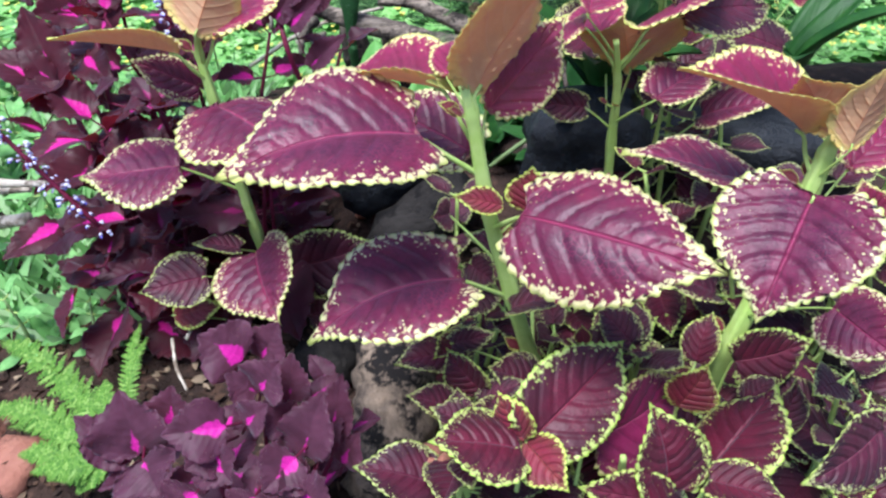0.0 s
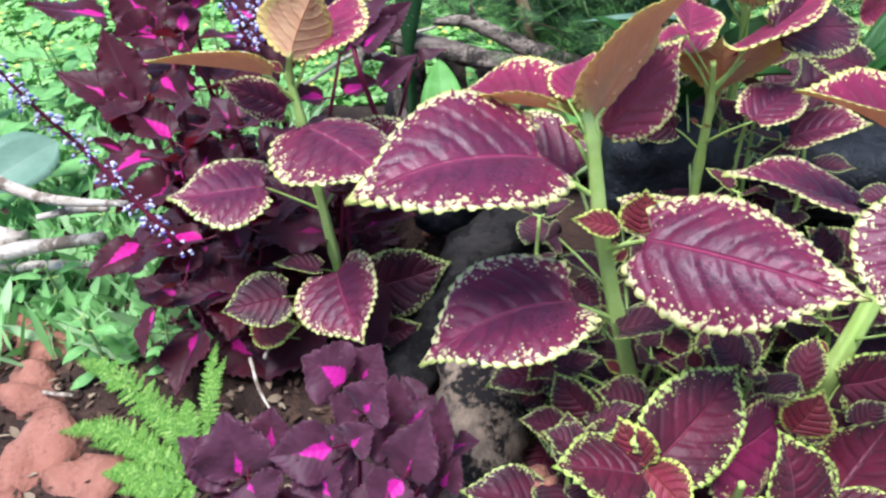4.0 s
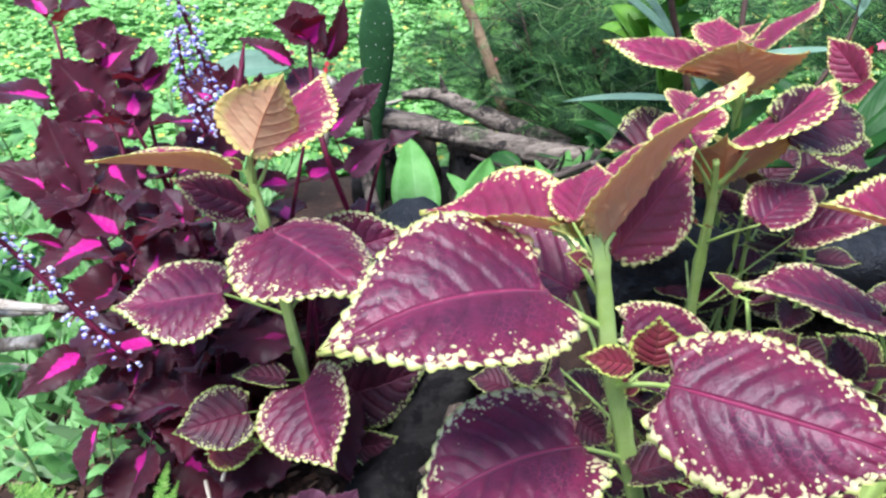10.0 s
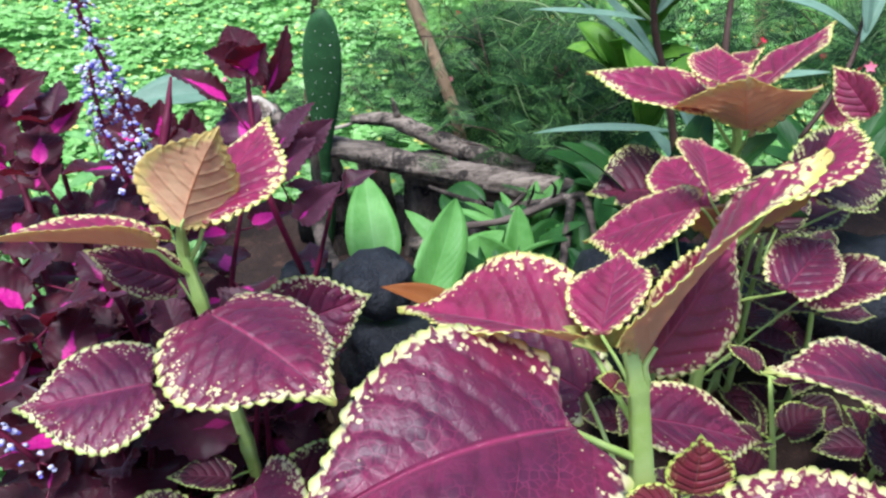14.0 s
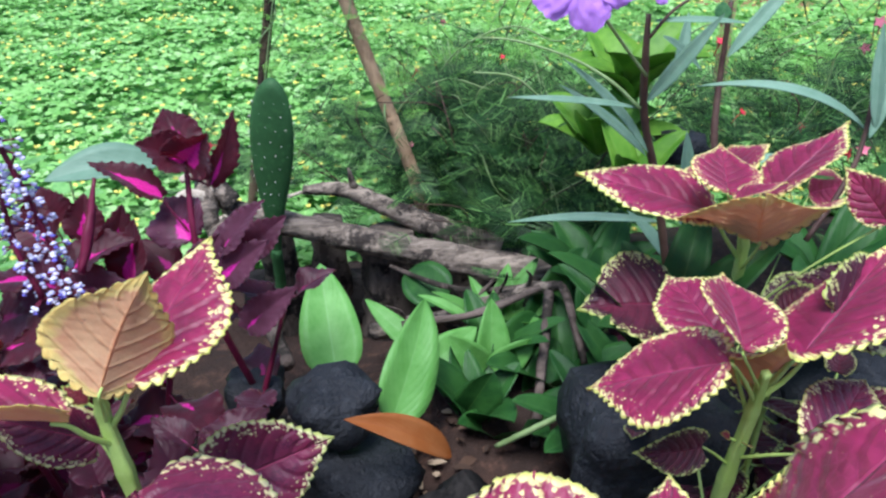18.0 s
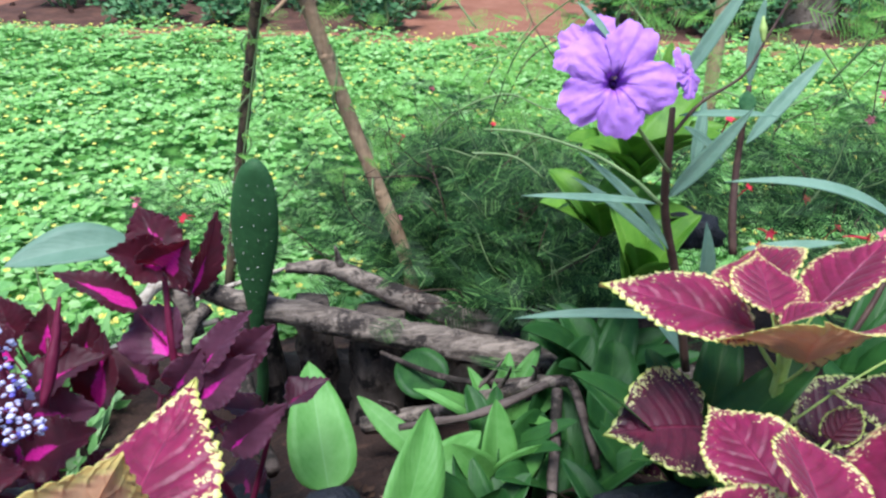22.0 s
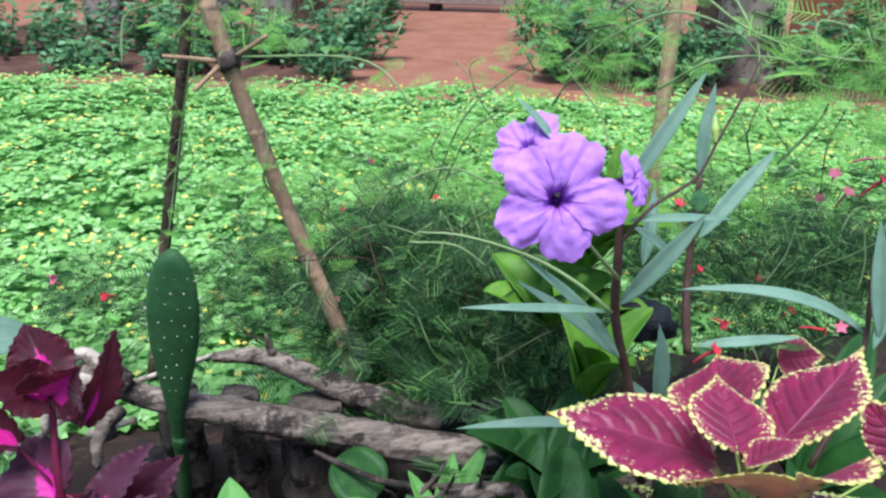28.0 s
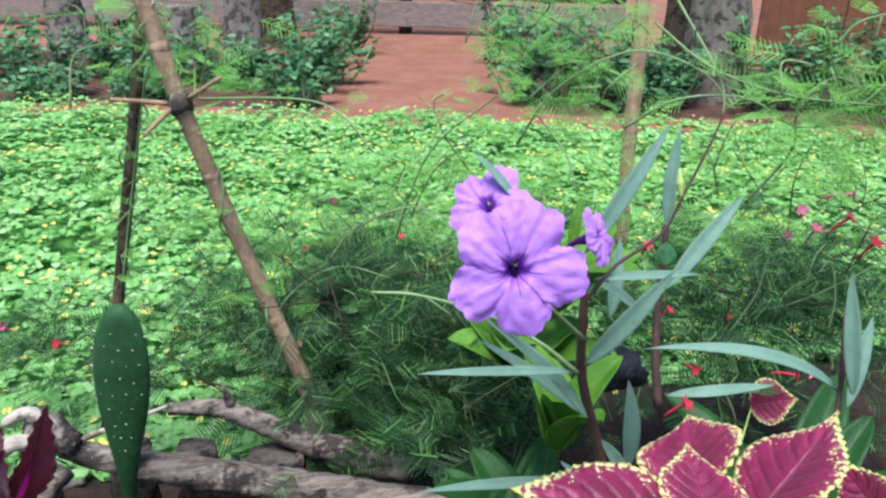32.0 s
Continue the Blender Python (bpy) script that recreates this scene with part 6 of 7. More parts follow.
for base, tip, width in (
    ((-0.1409, 0.3434, 0.2529), (-0.1659, 0.3461, 0.2718), 0.052),
    ((-0.1323, 0.3508, 0.2454), (-0.1184, 0.3588, 0.2694), 0.040),
    ((-0.1318, 0.3280, 0.2393), (-0.1486, 0.3290, 0.2555), 0.030),
    ((-0.1286, 0.3251, 0.2436), (-0.1140, 0.3302, 0.2636), 0.042),
    ((-0.1145, 0.3326, 0.2275), (-0.1101, 0.3441, 0.2570), 0.036),
    ((-0.1466, 0.3058, 0.2351), (-0.1825, 0.2973, 0.2392), 0.046),
    ((-0.2059, 0.3056, 0.2128), (-0.2128, 0.3230, 0.2512), 0.062),
    ((-0.2099, 0.3089, 0.2090), (-0.2429, 0.3172, 0.2365), 0.040),
    ((-0.1972, 0.2941, 0.2220), (-0.1839, 0.2765, 0.2103), 0.058),
    ((-0.1927, 0.3291, 0.2104), (-0.1886, 0.3389, 0.2375), 0.046),
    ((-0.1057, 0.3057, 0.2067), (-0.0895, 0.3234, 0.2441), 0.044),
    ((-0.1062, 0.2953, 0.2179), (-0.1249, 0.2781, 0.2088), 0.046),
    ((-0.1132, 0.3174, 0.2234), (-0.1253, 0.3174, 0.2379), 0.034),
    ((-0.1555, 0.2973, 0.2238), (-0.1695, 0.2855, 0.2219), 0.036),
    ((-0.1567, 0.2950, 0.2206), (-0.1419, 0.2808, 0.2137), 0.040),
    ((-0.0907, 0.3248, 0.1980), (-0.0813, 0.3438, 0.2376), 0.030),
    ((-0.1364, 0.3099, 0.2315), (-0.1204, 0.3117, 0.2468), 0.030),
    ((-0.1285, 0.2757, 0.2091), (-0.1343, 0.2626, 0.2049), 0.040),
    ((-0.1031, 0.2801, 0.2051), (-0.0839, 0.2694, 0.2026), 0.045),
    ((-0.1643, 0.2797, 0.2084), (-0.1745, 0.2653, 0.2027), 0.050),
    ((-0.0848, 0.3156, 0.1847), (-0.0721, 0.3221, 0.2068), 0.030)):
    b, t = Vector(base), Vector(tip)
    up = (t - b).normalized()
    leaf(plum, "g", b, t, Vector((up.x * -0.3, -0.75, 0.75)), width * 0.78, 0.05, 0.16, 0.045, stalk=b - up * 0.012 + Vector((0, 0.012, -0.012)))


# ---------------------------------------------------------------- flower spikes
def spike(points, label, seed, count=26):
    t = thing("flower_spike", points[0], label, "flower spike", "lilac flower spikes")
    tube("stem", points, [0.0022, 0.0018, 0.001], STEM_DARK, t, sides=6)
    line = smooth_line(points, 24)
    rnd = random.Random(seed)
    for i in range(count):
        p = line[int((i + rnd.uniform(0, 0.6)) / count * (len(line) - 1))]
        verts, faces, mats = [], [], []
        for k in range(rnd.randint(5, 8)):
            a = rnd.uniform(0, 6.28)
            d = Vector((math.cos(a), math.sin(a), rnd.uniform(-0.5, 0.6))).normalized()
            q = p + d * rnd.uniform(0.003, 0.011)
            r = rnd.uniform(0.0011, 0.0021)
            # two lips a floret: a larger pale one and a small violet one
            for shift, scale, m in ((Vector((0, 0, 0)), 1.0, 0), (d * r * 0.8 + Vector((0, 0, -r)), 0.8, 1 if rnd.random() < 0.6 else 0)):
                at = len(verts)
                for v in BALL[0]:
                    verts.append(q + shift + Vector((v.x * r * 1.2, v.y * r, v.z * r * 0.8)) * scale * rnd.uniform(0.75, 1.25))
                for f in BALL[1]:
                    faces.append(tuple(at + e for e in f))
                    mats.append(m)
            tv, tf = tube_data([p, q], [0.0006, 0.0006], 4, 0, 1)
            at = len(verts)
            verts += tv
            faces += [tuple(at + e for e in f) for f in tf]
            mats += [2] * len(tf)
        seated(mesh_object("floret_whorl", verts, faces, [LILAC, LILAC_DEEP, STEM_DARK], face_mats=mats), t)


spike([(-0.3061, 0.5299, 0.2339), (-0.3378, 0.5356, 0.2817), (-0.3670, 0.5399, 0.3270), (-0.3881, 0.5312, 0.3703), (-0.4153, 0.5368, 0.4175)], "arching spike of lilac-blue florets on a dark stem", 1, 24)
spike([(-0.2378, 0.6689, 0.3536), (-0.2432, 0.6784, 0.3876), (-0.2518, 0.6818, 0.4305), (-0.2605, 0.6836, 0.4708), (-0.2670, 0.6903, 0.5003)], "upright spike of lilac-blue florets on a dark stem", 2, 24)
spike([(-0.2606, 0.6894, 0.3459), (-0.2695, 0.6966, 0.3757), (-0.2718, 0.7025, 0.4044), (-0.2719, 0.7077, 0.4321)], "short spike of lilac-blue florets on a dark stem", 3, 14)
tube("stem", [(-0.2302, 0.6768, 0.3674), (-0.2236, 0.6912, 0.3919), (-0.2183, 0.7058, 0.4164)], [0.0025, 0.003, 0.001], STEM_DARK, plum, rough=0.6)


# ---------------------------------------------------------------- fern
def frond(parent, base, tip, width, seed):
    """One frond: a midrib with tapering side pinnae, each cut into small lobes."""
    rnd = random.Random(seed)
    base, tip = Vector(base), Vector(tip)
    mid = base.lerp(tip, 0.55) + Vector((0, 0, 0.14 * (tip - base).length))
    line = smooth_line([base, mid, tip], 14)
    tube("midrib", [base, mid, tip], [0.0009, 0.0007, 0.0003], FERN, parent, sides=5)
    cs, ds, us, ls, ws = [], [], [], [], []
    n = len(line)
    for i in range(3, n):
        u = i / n
        p = line[i]
        d = (line[min(i + 1, n - 1)] - line[i - 1]).normalized()
        sd = d.cross(Vector((0, -0.5, 1))).normalized()
        ln = width * 1.25 * min(1.0, 0.45 + 2.2 * u) * (1.02 - u) ** 0.75 * rnd.uniform(0.85, 1.12)
        for s in (-1, 1):
            ax = (sd * s + d * rnd.uniform(0.35, 0.55) + Vector((0, 0, rnd.uniform(-0.30, 0.10)))).normalized()
            up = Vector((rnd.uniform(-0.3, 0.3), -0.5, 1))
            cr = ax.cross(up).normalized()
            cs.append(p); ds.append(ax); us.append(up); ls.append(ln); ws.append(ln * 0.16)
            for k in range(5):
                q = p + ax * ln * (0.06 + 0.18 * k)
                for e in (-1, 1):
                    cs.append(q)
                    ds.append(cr * e + ax * 0.7 + Vector((0, 0, rnd.uniform(-0.2, 0.25))))
                    us.append(up)
                    ls.append(ln * (0.30 - 0.045 * k) * rnd.uniform(0.85, 1.15))
                    ws.append(ln * (0.19 - 0.022 * k))
    v, f = blades(cs, ds, us, ls, ws, fold=0.2)
    soup("pinnae", v, f, FERN, parent)


fern = thing("fern", (-0.2847, 0.4160, 0.1120), "small bright green fern with curly fronds on the soil", "fern")
for i, (b, t, w) in enumerate((((-0.2977, 0.4247, 0.1099), (-0.4264, 0.5149, 0.1236), 0.019),
                               ((-0.2951, 0.4015, 0.1116), (-0.4239, 0.4493, 0.1006), 0.017),
                               ((-0.2837, 0.4199, 0.1024), (-0.2908, 0.5101, 0.1427), 0.011),
                               ((-0.2810, 0.4050, 0.1156), (-0.2729, 0.4809, 0.1523), 0.010),
                               ((-0.2878, 0.3694, 0.1180), (-0.3618, 0.3963, 0.1086), 0.015),
                               ((-0.2848, 0.4029, 0.1302), (-0.3005, 0.4452, 0.1387), 0.012),
                               ((-0.2736, 0.3596, 0.1377), (-0.3174, 0.3598, 0.1237), 0.014),
                               ((-0.2921, 0.4065, 0.1184), (-0.3535, 0.4622, 0.1313), 0.013),
                               ((-0.2815, 0.3822, 0.1183), (-0.3419, 0.4061, 0.1211), 0.014),
                               ((-0.2854, 0.3949, 0.1191), (-0.3295, 0.4500, 0.1299), 0.013),
                               ((-0.2662, 0.3596, 0.1373), (-0.2969, 0.3539, 0.1141), 0.013),
                               ((-0.2796, 0.3949, 0.1187), (-0.2821, 0.4432, 0.1347), 0.011),
                               ((-0.2740, 0.3538, 0.1297), (-0.3355, 0.3691, 0.1205), 0.012),
                               ((-0.2882, 0.3918, 0.1149), (-0.3864, 0.4292, 0.1046), 0.013))):
    frond(fern, b, t, w, i)

# ---------------------------------------------------------------- green leaves by the log
clump = thing("broad_leaf_plant", (-0.06, 0.75, 0.18), "pale green broad smooth leaves standing beside black stones", "plant")
leaf(clump, "b", (-0.0865, 0.7513, 0.2123), (-0.0920, 0.8310, 0.2697), (0.05, -0.95, 0.25), 0.050, 0.02, 0.12, 0.01)
leaf(clump, "b", (-0.0503, 0.6642, 0.2350), (-0.0148, 0.7337, 0.2878), (0.15, -0.9, 0.4), 0.042, 0.05, 0.15, 0.03)
leaf(clump, "b", (-0.0082, 0.7943, 0.1910), (-0.0551, 0.8434, 0.2213), (0.0, -0.6, 0.8), 0.022, 0.05, 0.1, 0.02)
leaf(clump, "b", (-0.0191, 0.7394, 0.2137), (0.0318, 0.7644, 0.2340), (0.2, -0.6, 0.8), 0.032, 0.05, 0.1, 0.02)
leaf(clump, "b", (-0.1340, 0.7983, 0.1559), (-0.1697, 0.8172, 0.1775), (0.0, -0.6, 0.8), 0.012, 0.05, 0.1, 0.02)
dry = thing("dry_leaf", (-0.0447, 0.6173, 0.2559), "curled orange-brown dry leaf lying on black stones", "leaf")
leaf(dry, "o", (-0.0170, 0.6158, 0.2400), (-0.0841, 0.6157, 0.2836), (0.2, -0.5, 0.85), 0.020, 0.12, 0.25, 0.02)
STRAP = "clump of glossy green strap-shaped leaves darkened for shade"


def strap_clump(centre, count, length, width, kind, seed, spread=0.9, label=STRAP):
    rnd = random.Random(seed)
    c = Vector(centre)
    t = thing("strap_leaf_plant", c, label, "plant", "strap-leaved plants")
    for i in range(count):
        a = 6.28 * i / count + rnd.uniform(-0.4, 0.4)
        d = Vector((math.cos(a) * spread, math.sin(a) * spread, rnd.uniform(0.5, 1.1))).normalized()
        ln = length * rnd.uniform(0.75, 1.15)
        leaf(t, kind, c + d * 0.004, c + d * ln, Vector((-d.x * 0.8, -d.y * 0.8 - 0.2, 1)), width * rnd.uniform(0.8, 1.15), 0.10, 0.25, 0.02, seed=rnd.randint(1, 6))
    return t


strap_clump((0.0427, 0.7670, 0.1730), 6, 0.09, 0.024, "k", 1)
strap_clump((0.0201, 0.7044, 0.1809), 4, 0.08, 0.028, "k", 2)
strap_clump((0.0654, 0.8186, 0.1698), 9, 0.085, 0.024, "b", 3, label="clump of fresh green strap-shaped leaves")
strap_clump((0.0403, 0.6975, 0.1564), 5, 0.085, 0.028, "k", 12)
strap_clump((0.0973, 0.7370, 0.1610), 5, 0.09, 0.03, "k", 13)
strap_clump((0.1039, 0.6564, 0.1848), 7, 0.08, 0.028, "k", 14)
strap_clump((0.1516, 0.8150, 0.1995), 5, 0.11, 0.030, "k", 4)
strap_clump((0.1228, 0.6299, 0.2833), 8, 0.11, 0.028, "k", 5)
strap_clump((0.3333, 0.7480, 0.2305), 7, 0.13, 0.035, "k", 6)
strap_clump((0.1995, 0.8930, 0.3754), 9, 0.085, 0.044, "x", 7, label="rosette of bright lime green leaves")
strap_clump((0.1746, 0.8947, 0.3227), 6, 0.085, 0.040, "x", 8, 1.2, label="rosette of bright lime green leaves")
strap_clump((0.1578, 0.8370, 0.2015), 7, 0.10, 0.034, "k", 9)
strap_clump((0.1810, 0.8274, 0.2935), 5, 0.09, 0.034, "x", 10, 0.5, label="rosette of bright lime green leaves")
big = thing("large_leaf", (-0.2542, 1.0331, 0.2857), "large soft grey-green veined leaf", "leaf")
leaf(big, "l", (-0.2469, 1.0345, 0.2906), (-0.3567, 1.0086, 0.2905), (0.0, -0.5, 0.85), 0.045, 0.06, 0.2, 0.02)
leaf(big, "l", (-0.5733, 0.8518, 0.1817), (-0.6479, 0.7727, 0.1593), (0.3, -0.6, 0.8), 0.075, 0.05, 0.1, 0.02)

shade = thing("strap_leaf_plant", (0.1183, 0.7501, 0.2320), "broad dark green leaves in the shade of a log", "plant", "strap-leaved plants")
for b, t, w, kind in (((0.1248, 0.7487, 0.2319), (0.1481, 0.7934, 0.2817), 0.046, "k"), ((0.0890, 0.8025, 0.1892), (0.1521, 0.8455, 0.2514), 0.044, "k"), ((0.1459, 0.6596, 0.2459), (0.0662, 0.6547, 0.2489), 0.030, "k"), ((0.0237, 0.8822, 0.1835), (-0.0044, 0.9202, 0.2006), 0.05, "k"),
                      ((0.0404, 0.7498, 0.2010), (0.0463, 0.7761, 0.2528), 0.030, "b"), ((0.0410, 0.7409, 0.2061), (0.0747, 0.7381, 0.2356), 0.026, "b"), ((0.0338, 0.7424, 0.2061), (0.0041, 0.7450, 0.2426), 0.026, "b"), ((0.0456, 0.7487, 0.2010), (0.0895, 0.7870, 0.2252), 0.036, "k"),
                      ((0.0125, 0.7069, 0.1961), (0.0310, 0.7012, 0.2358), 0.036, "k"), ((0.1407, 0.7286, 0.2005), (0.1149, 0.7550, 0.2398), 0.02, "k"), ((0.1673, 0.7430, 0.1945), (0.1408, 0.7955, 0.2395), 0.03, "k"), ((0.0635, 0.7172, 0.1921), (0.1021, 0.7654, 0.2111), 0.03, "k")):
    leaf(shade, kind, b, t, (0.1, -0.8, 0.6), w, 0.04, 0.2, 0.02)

# weeds on the open side
WEED = "leafy bright green weed in the border"
rnd = random.Random(31)
for i, (p, s) in enumerate((((-0.6929, 1.1181, 0.2165), 0.085), ((-0.6081, 1.0702, 0.2292), 0.08), ((-0.6994, 1.0364, 0.1882), 0.08), ((-0.6013, 1.0995, 0.1836), 0.07), ((-0.5906, 0.9129, 0.1792), 0.07), ((-0.6139, 0.8424, 0.1680), 0.09),
                            ((-0.4463, 1.1404, 0.2300), 0.07), ((-0.5527, 1.1788, 0.2053), 0.07), ((-0.5056, 0.6381, 0.1316), 0.05), ((-0.4214, 0.5363, 0.1549), 0.045), ((-0.5607, 0.6595, 0.0793), 0.05), ((-0.3458, 0.5387, 0.1183), 0.03),
                            ((-0.5297, 1.1270, 0.2392), 0.06), ((-0.4677, 1.2542, 0.2592), 0.06), ((-0.5433, 0.8810, 0.1222), 0.06), ((-0.4195, 0.8283, 0.1340), 0.06), ((-0.4940, 0.7607, 0.1306), 0.06),
                            ((-0.7797, 1.1839, 0.2484), 0.09), ((-0.7007, 1.1126, 0.2243), 0.08), ((-0.3884, 1.1791, 0.2361), 0.06), ((-0.7889, 1.0223, 0.1862), 0.09), ((-0.7437, 0.8405, 0.0888), 0.07), ((-0.4135, 0.9480, 0.2046), 0.06))):
    x, y, z = p
    z0 = ground_z(x, y)
    if z < z0 + 0.05:
        z = z0 + 0.06
    w = thing("weed", (x, y, z0), WEED, "weed", "border weeds")
    pairs_up(w, "w", (x, y, z0 - 0.01), (x, y, z), 5, s * 0.72, STEM_THIN, 0.10, seed=500 + i, radius=0.0018, ratio=0.46)
rg = np.random.default_rng(8)
n = 5200
x, y = rg.uniform(-1.1, -0.30, n), rg.uniform(0.55, 1.35, n)
c = np.stack([x, y, np.array([ground_z(a, b) for a, b in zip(x, y)])], 1)
a = rg.uniform(0, 6.28, n)
v, f = blades(c, np.stack([np.cos(a) * 0.6, np.sin(a) * 0.6, rg.uniform(0.3, 1.2, n)], 1), rg.normal(0, 1, (n, 3)) + np.array([0, -1, 1]), rg.uniform(0.02, 0.07, n), rg.uniform(0.004, 0.014, n))
g2 = np.random.default_rng(9)
m = 2600
x, y = g2.uniform(-0.58, 0.02, m), g2.uniform(0.30, 0.80, m)
d = np.stack([x, y, np.array([ground_z(a, b) for a, b in zip(x, y)]) + g2.uniform(0.001, 0.006, m)], 1)
b = g2.uniform(0, 6.28, m)
v2, f2 = blades(d, np.stack([np.cos(b), np.sin(b), g2.uniform(-0.1, 0.35, m)], 1), g2.normal(0, 0.5, (m, 3)) + np.array([0, 0, 1]), g2.uniform(0.004, 0.018, m), g2.uniform(0.002, 0.008, m))
litter = soup("leaf_litter", v2, f2, LITTER)
tagged(litter, "brown crumbs and dry leaf bits on the soil", "leaf litter", kind="stuff")
grass = soup("border_grass", v, f, GRASS)
tagged(grass, "short green grass and seedlings beside the bed", "grass", kind="stuff")


# ---------------------------------------------------------------- feathery vine
TENDRIL = (STEM_THIN, STEM_BROWN, STEM_THIN)


def feathers(name, spots, count, spread, size, mat, seed, label, stems=()):
    """Thread-leaved vine: comb-like leaves of many narrow segments round the given spots."""
    rng = np.random.default_rng(seed)
    t = thing(name, spots[0], label, "vine", "feathery vines")
    cs, ds, us, ls, ws = [], [], [], [], []
    spots = np.array(spots)
    for i in range(count):
        p = spots[rng.integers(len(spots))] + rng.normal(0, 1, 3) * np.array(spread)
        p[2] = max(p[2], 0.02)
        a = rng.uniform(0, 6.28)
        d = np.array([math.cos(a), math.sin(a), rng.uniform(-0.4, 0.6)])
        d /= np.linalg.norm(d)
        up = np.array([rng.normal(0, 0.4), rng.normal(-0.5, 0.4), 1.0])
        s = np.cross(d, up)
        s /= np.linalg.norm(s)
        ln = size * rng.uniform(0.6, 1.2)
        cs.append(p); ds.append(d); us.append(up); ls.append(ln); ws.append(0.0012)
        m = 9 if mat is FEATHER_LIGHT else 13
        thin = 0.0006 if mat is FEATHER_LIGHT else 0.0007
        for k in range(m):
            u = (k + 0.7) / m
            q = p + d * ln * u
            seg = ln * 0.50 * math.sin(math.pi * (0.18 + 0.75 * u))
            for e in (-1, 1):
                cs.append(q); ds.append(s * e + d * 0.55 + np.array([0, 0, rng.uniform(-0.15, 0.1)])); us.append(up); ls.append(seg); ws.append(thin * (1 + 0.4 * rng.random()))
    v, f = blades(cs, ds, us, ls, ws, shape=((0, 0.3), (0.1, 0.5), (0.85, 0.4), (1, 0)), fold=0.0)
    soup("leaves", v, f, mat, t)
    for k in range(count // 16):
        p = spots[rng.integers(len(spots))] + rng.normal(0, 0.8, 3) * np.array(spread)
        q = p + np.array([rng.normal(0, 0.05), rng.normal(0, 0.04), rng.uniform(0.03, 0.09)])
        tube("tendril", [p, (p + q) / 2 + rng.normal(0, 0.012, 3), q, q + rng.normal(0, 0.012, 3)], [0.0008, 0.0007, 0.0006, 0.0004], TENDRIL[k % 3], t, sides=4, steps=4, seed=k)
    for k, pts in enumerate(stems):
        tube("stem", pts, [0.0011, 0.0010, 0.0008], STEM_THIN, t, sides=5, seed=k)
    return t


VINE = "feathery green vine darkened for shade, with thread-like leaves and red buds"
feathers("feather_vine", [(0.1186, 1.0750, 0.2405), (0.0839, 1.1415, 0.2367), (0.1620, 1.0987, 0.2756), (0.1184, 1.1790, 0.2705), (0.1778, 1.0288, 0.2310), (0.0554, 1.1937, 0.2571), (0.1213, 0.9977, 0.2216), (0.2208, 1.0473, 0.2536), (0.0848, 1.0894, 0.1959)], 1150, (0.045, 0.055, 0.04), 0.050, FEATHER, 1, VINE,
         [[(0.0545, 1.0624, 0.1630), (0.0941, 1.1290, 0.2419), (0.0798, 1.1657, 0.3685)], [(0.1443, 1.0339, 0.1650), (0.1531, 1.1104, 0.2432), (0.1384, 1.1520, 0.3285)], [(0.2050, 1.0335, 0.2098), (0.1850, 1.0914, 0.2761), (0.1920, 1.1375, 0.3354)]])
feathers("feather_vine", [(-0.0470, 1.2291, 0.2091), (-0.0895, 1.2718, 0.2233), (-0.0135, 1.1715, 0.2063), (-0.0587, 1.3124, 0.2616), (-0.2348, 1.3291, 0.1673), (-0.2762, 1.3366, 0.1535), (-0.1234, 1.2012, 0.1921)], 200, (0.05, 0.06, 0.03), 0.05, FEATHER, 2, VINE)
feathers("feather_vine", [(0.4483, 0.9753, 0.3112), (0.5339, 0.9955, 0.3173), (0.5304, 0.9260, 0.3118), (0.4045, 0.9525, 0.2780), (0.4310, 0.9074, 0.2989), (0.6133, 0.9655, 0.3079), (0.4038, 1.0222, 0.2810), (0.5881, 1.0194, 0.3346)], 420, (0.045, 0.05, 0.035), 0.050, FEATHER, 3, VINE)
feathers("feather_vine", [(0.0681, 1.2683, 0.2813), (0.1631, 1.2492, 0.3090), (0.1766, 1.2470, 0.3667), (0.1224, 1.2534, 0.3405), (0.2111, 1.1755, 0.3324), (0.5387, 1.1151, 0.3873), (0.4530, 1.1542, 0.3604), (0.2838, 1.2846, 0.3767), (0.3959, 1.2694, 0.3734), (0.5322, 1.1422, 0.3135), (0.6349, 1.1209, 0.3416), (0.6593, 1.0532, 0.3349)], 460, (0.075, 0.085, 0.05), 0.045, FEATHER_LIGHT, 4, "light green feathery vine trailing over the lawn edge")
feathers("feather_vine", [(-0.0696, 1.1192, 0.5694), (-0.0926, 1.1342, 0.5340), (-0.0592, 1.1236, 0.5347), (-0.0270, 1.0902, 0.5345), (-0.1051, 1.1737, 0.5635), (-0.1551, 1.1985, 0.5305), (-0.1476, 1.1900, 0.3300), (-0.1300, 1.1900, 0.4000), (-0.1100, 1.1900, 0.4700), (-0.0100, 1.0700, 0.3400), (-0.0400, 1.0750, 0.4300)], 96, (0.024, 0.02, 0.028), 0.032, FEATHER_LIGHT, 5, "light green feathery vine climbing a cane",
         [[(-0.1470, 1.1872, 0.2998), (-0.1173, 1.1789, 0.4346), (-0.0912, 1.1357, 0.5386), (-0.0687, 1.1228, 0.5784)], [(-0.0541, 1.0920, 0.5182), (0.0221, 1.0260, 0.5281), (0.0524, 0.9910, 0.5227), (0.0747, 0.9717, 0.4946)], [(-0.1663, 1.1872, 0.4960), (-0.1591, 1.2040, 0.5402), (-0.1276, 1.1993, 0.5531)]])
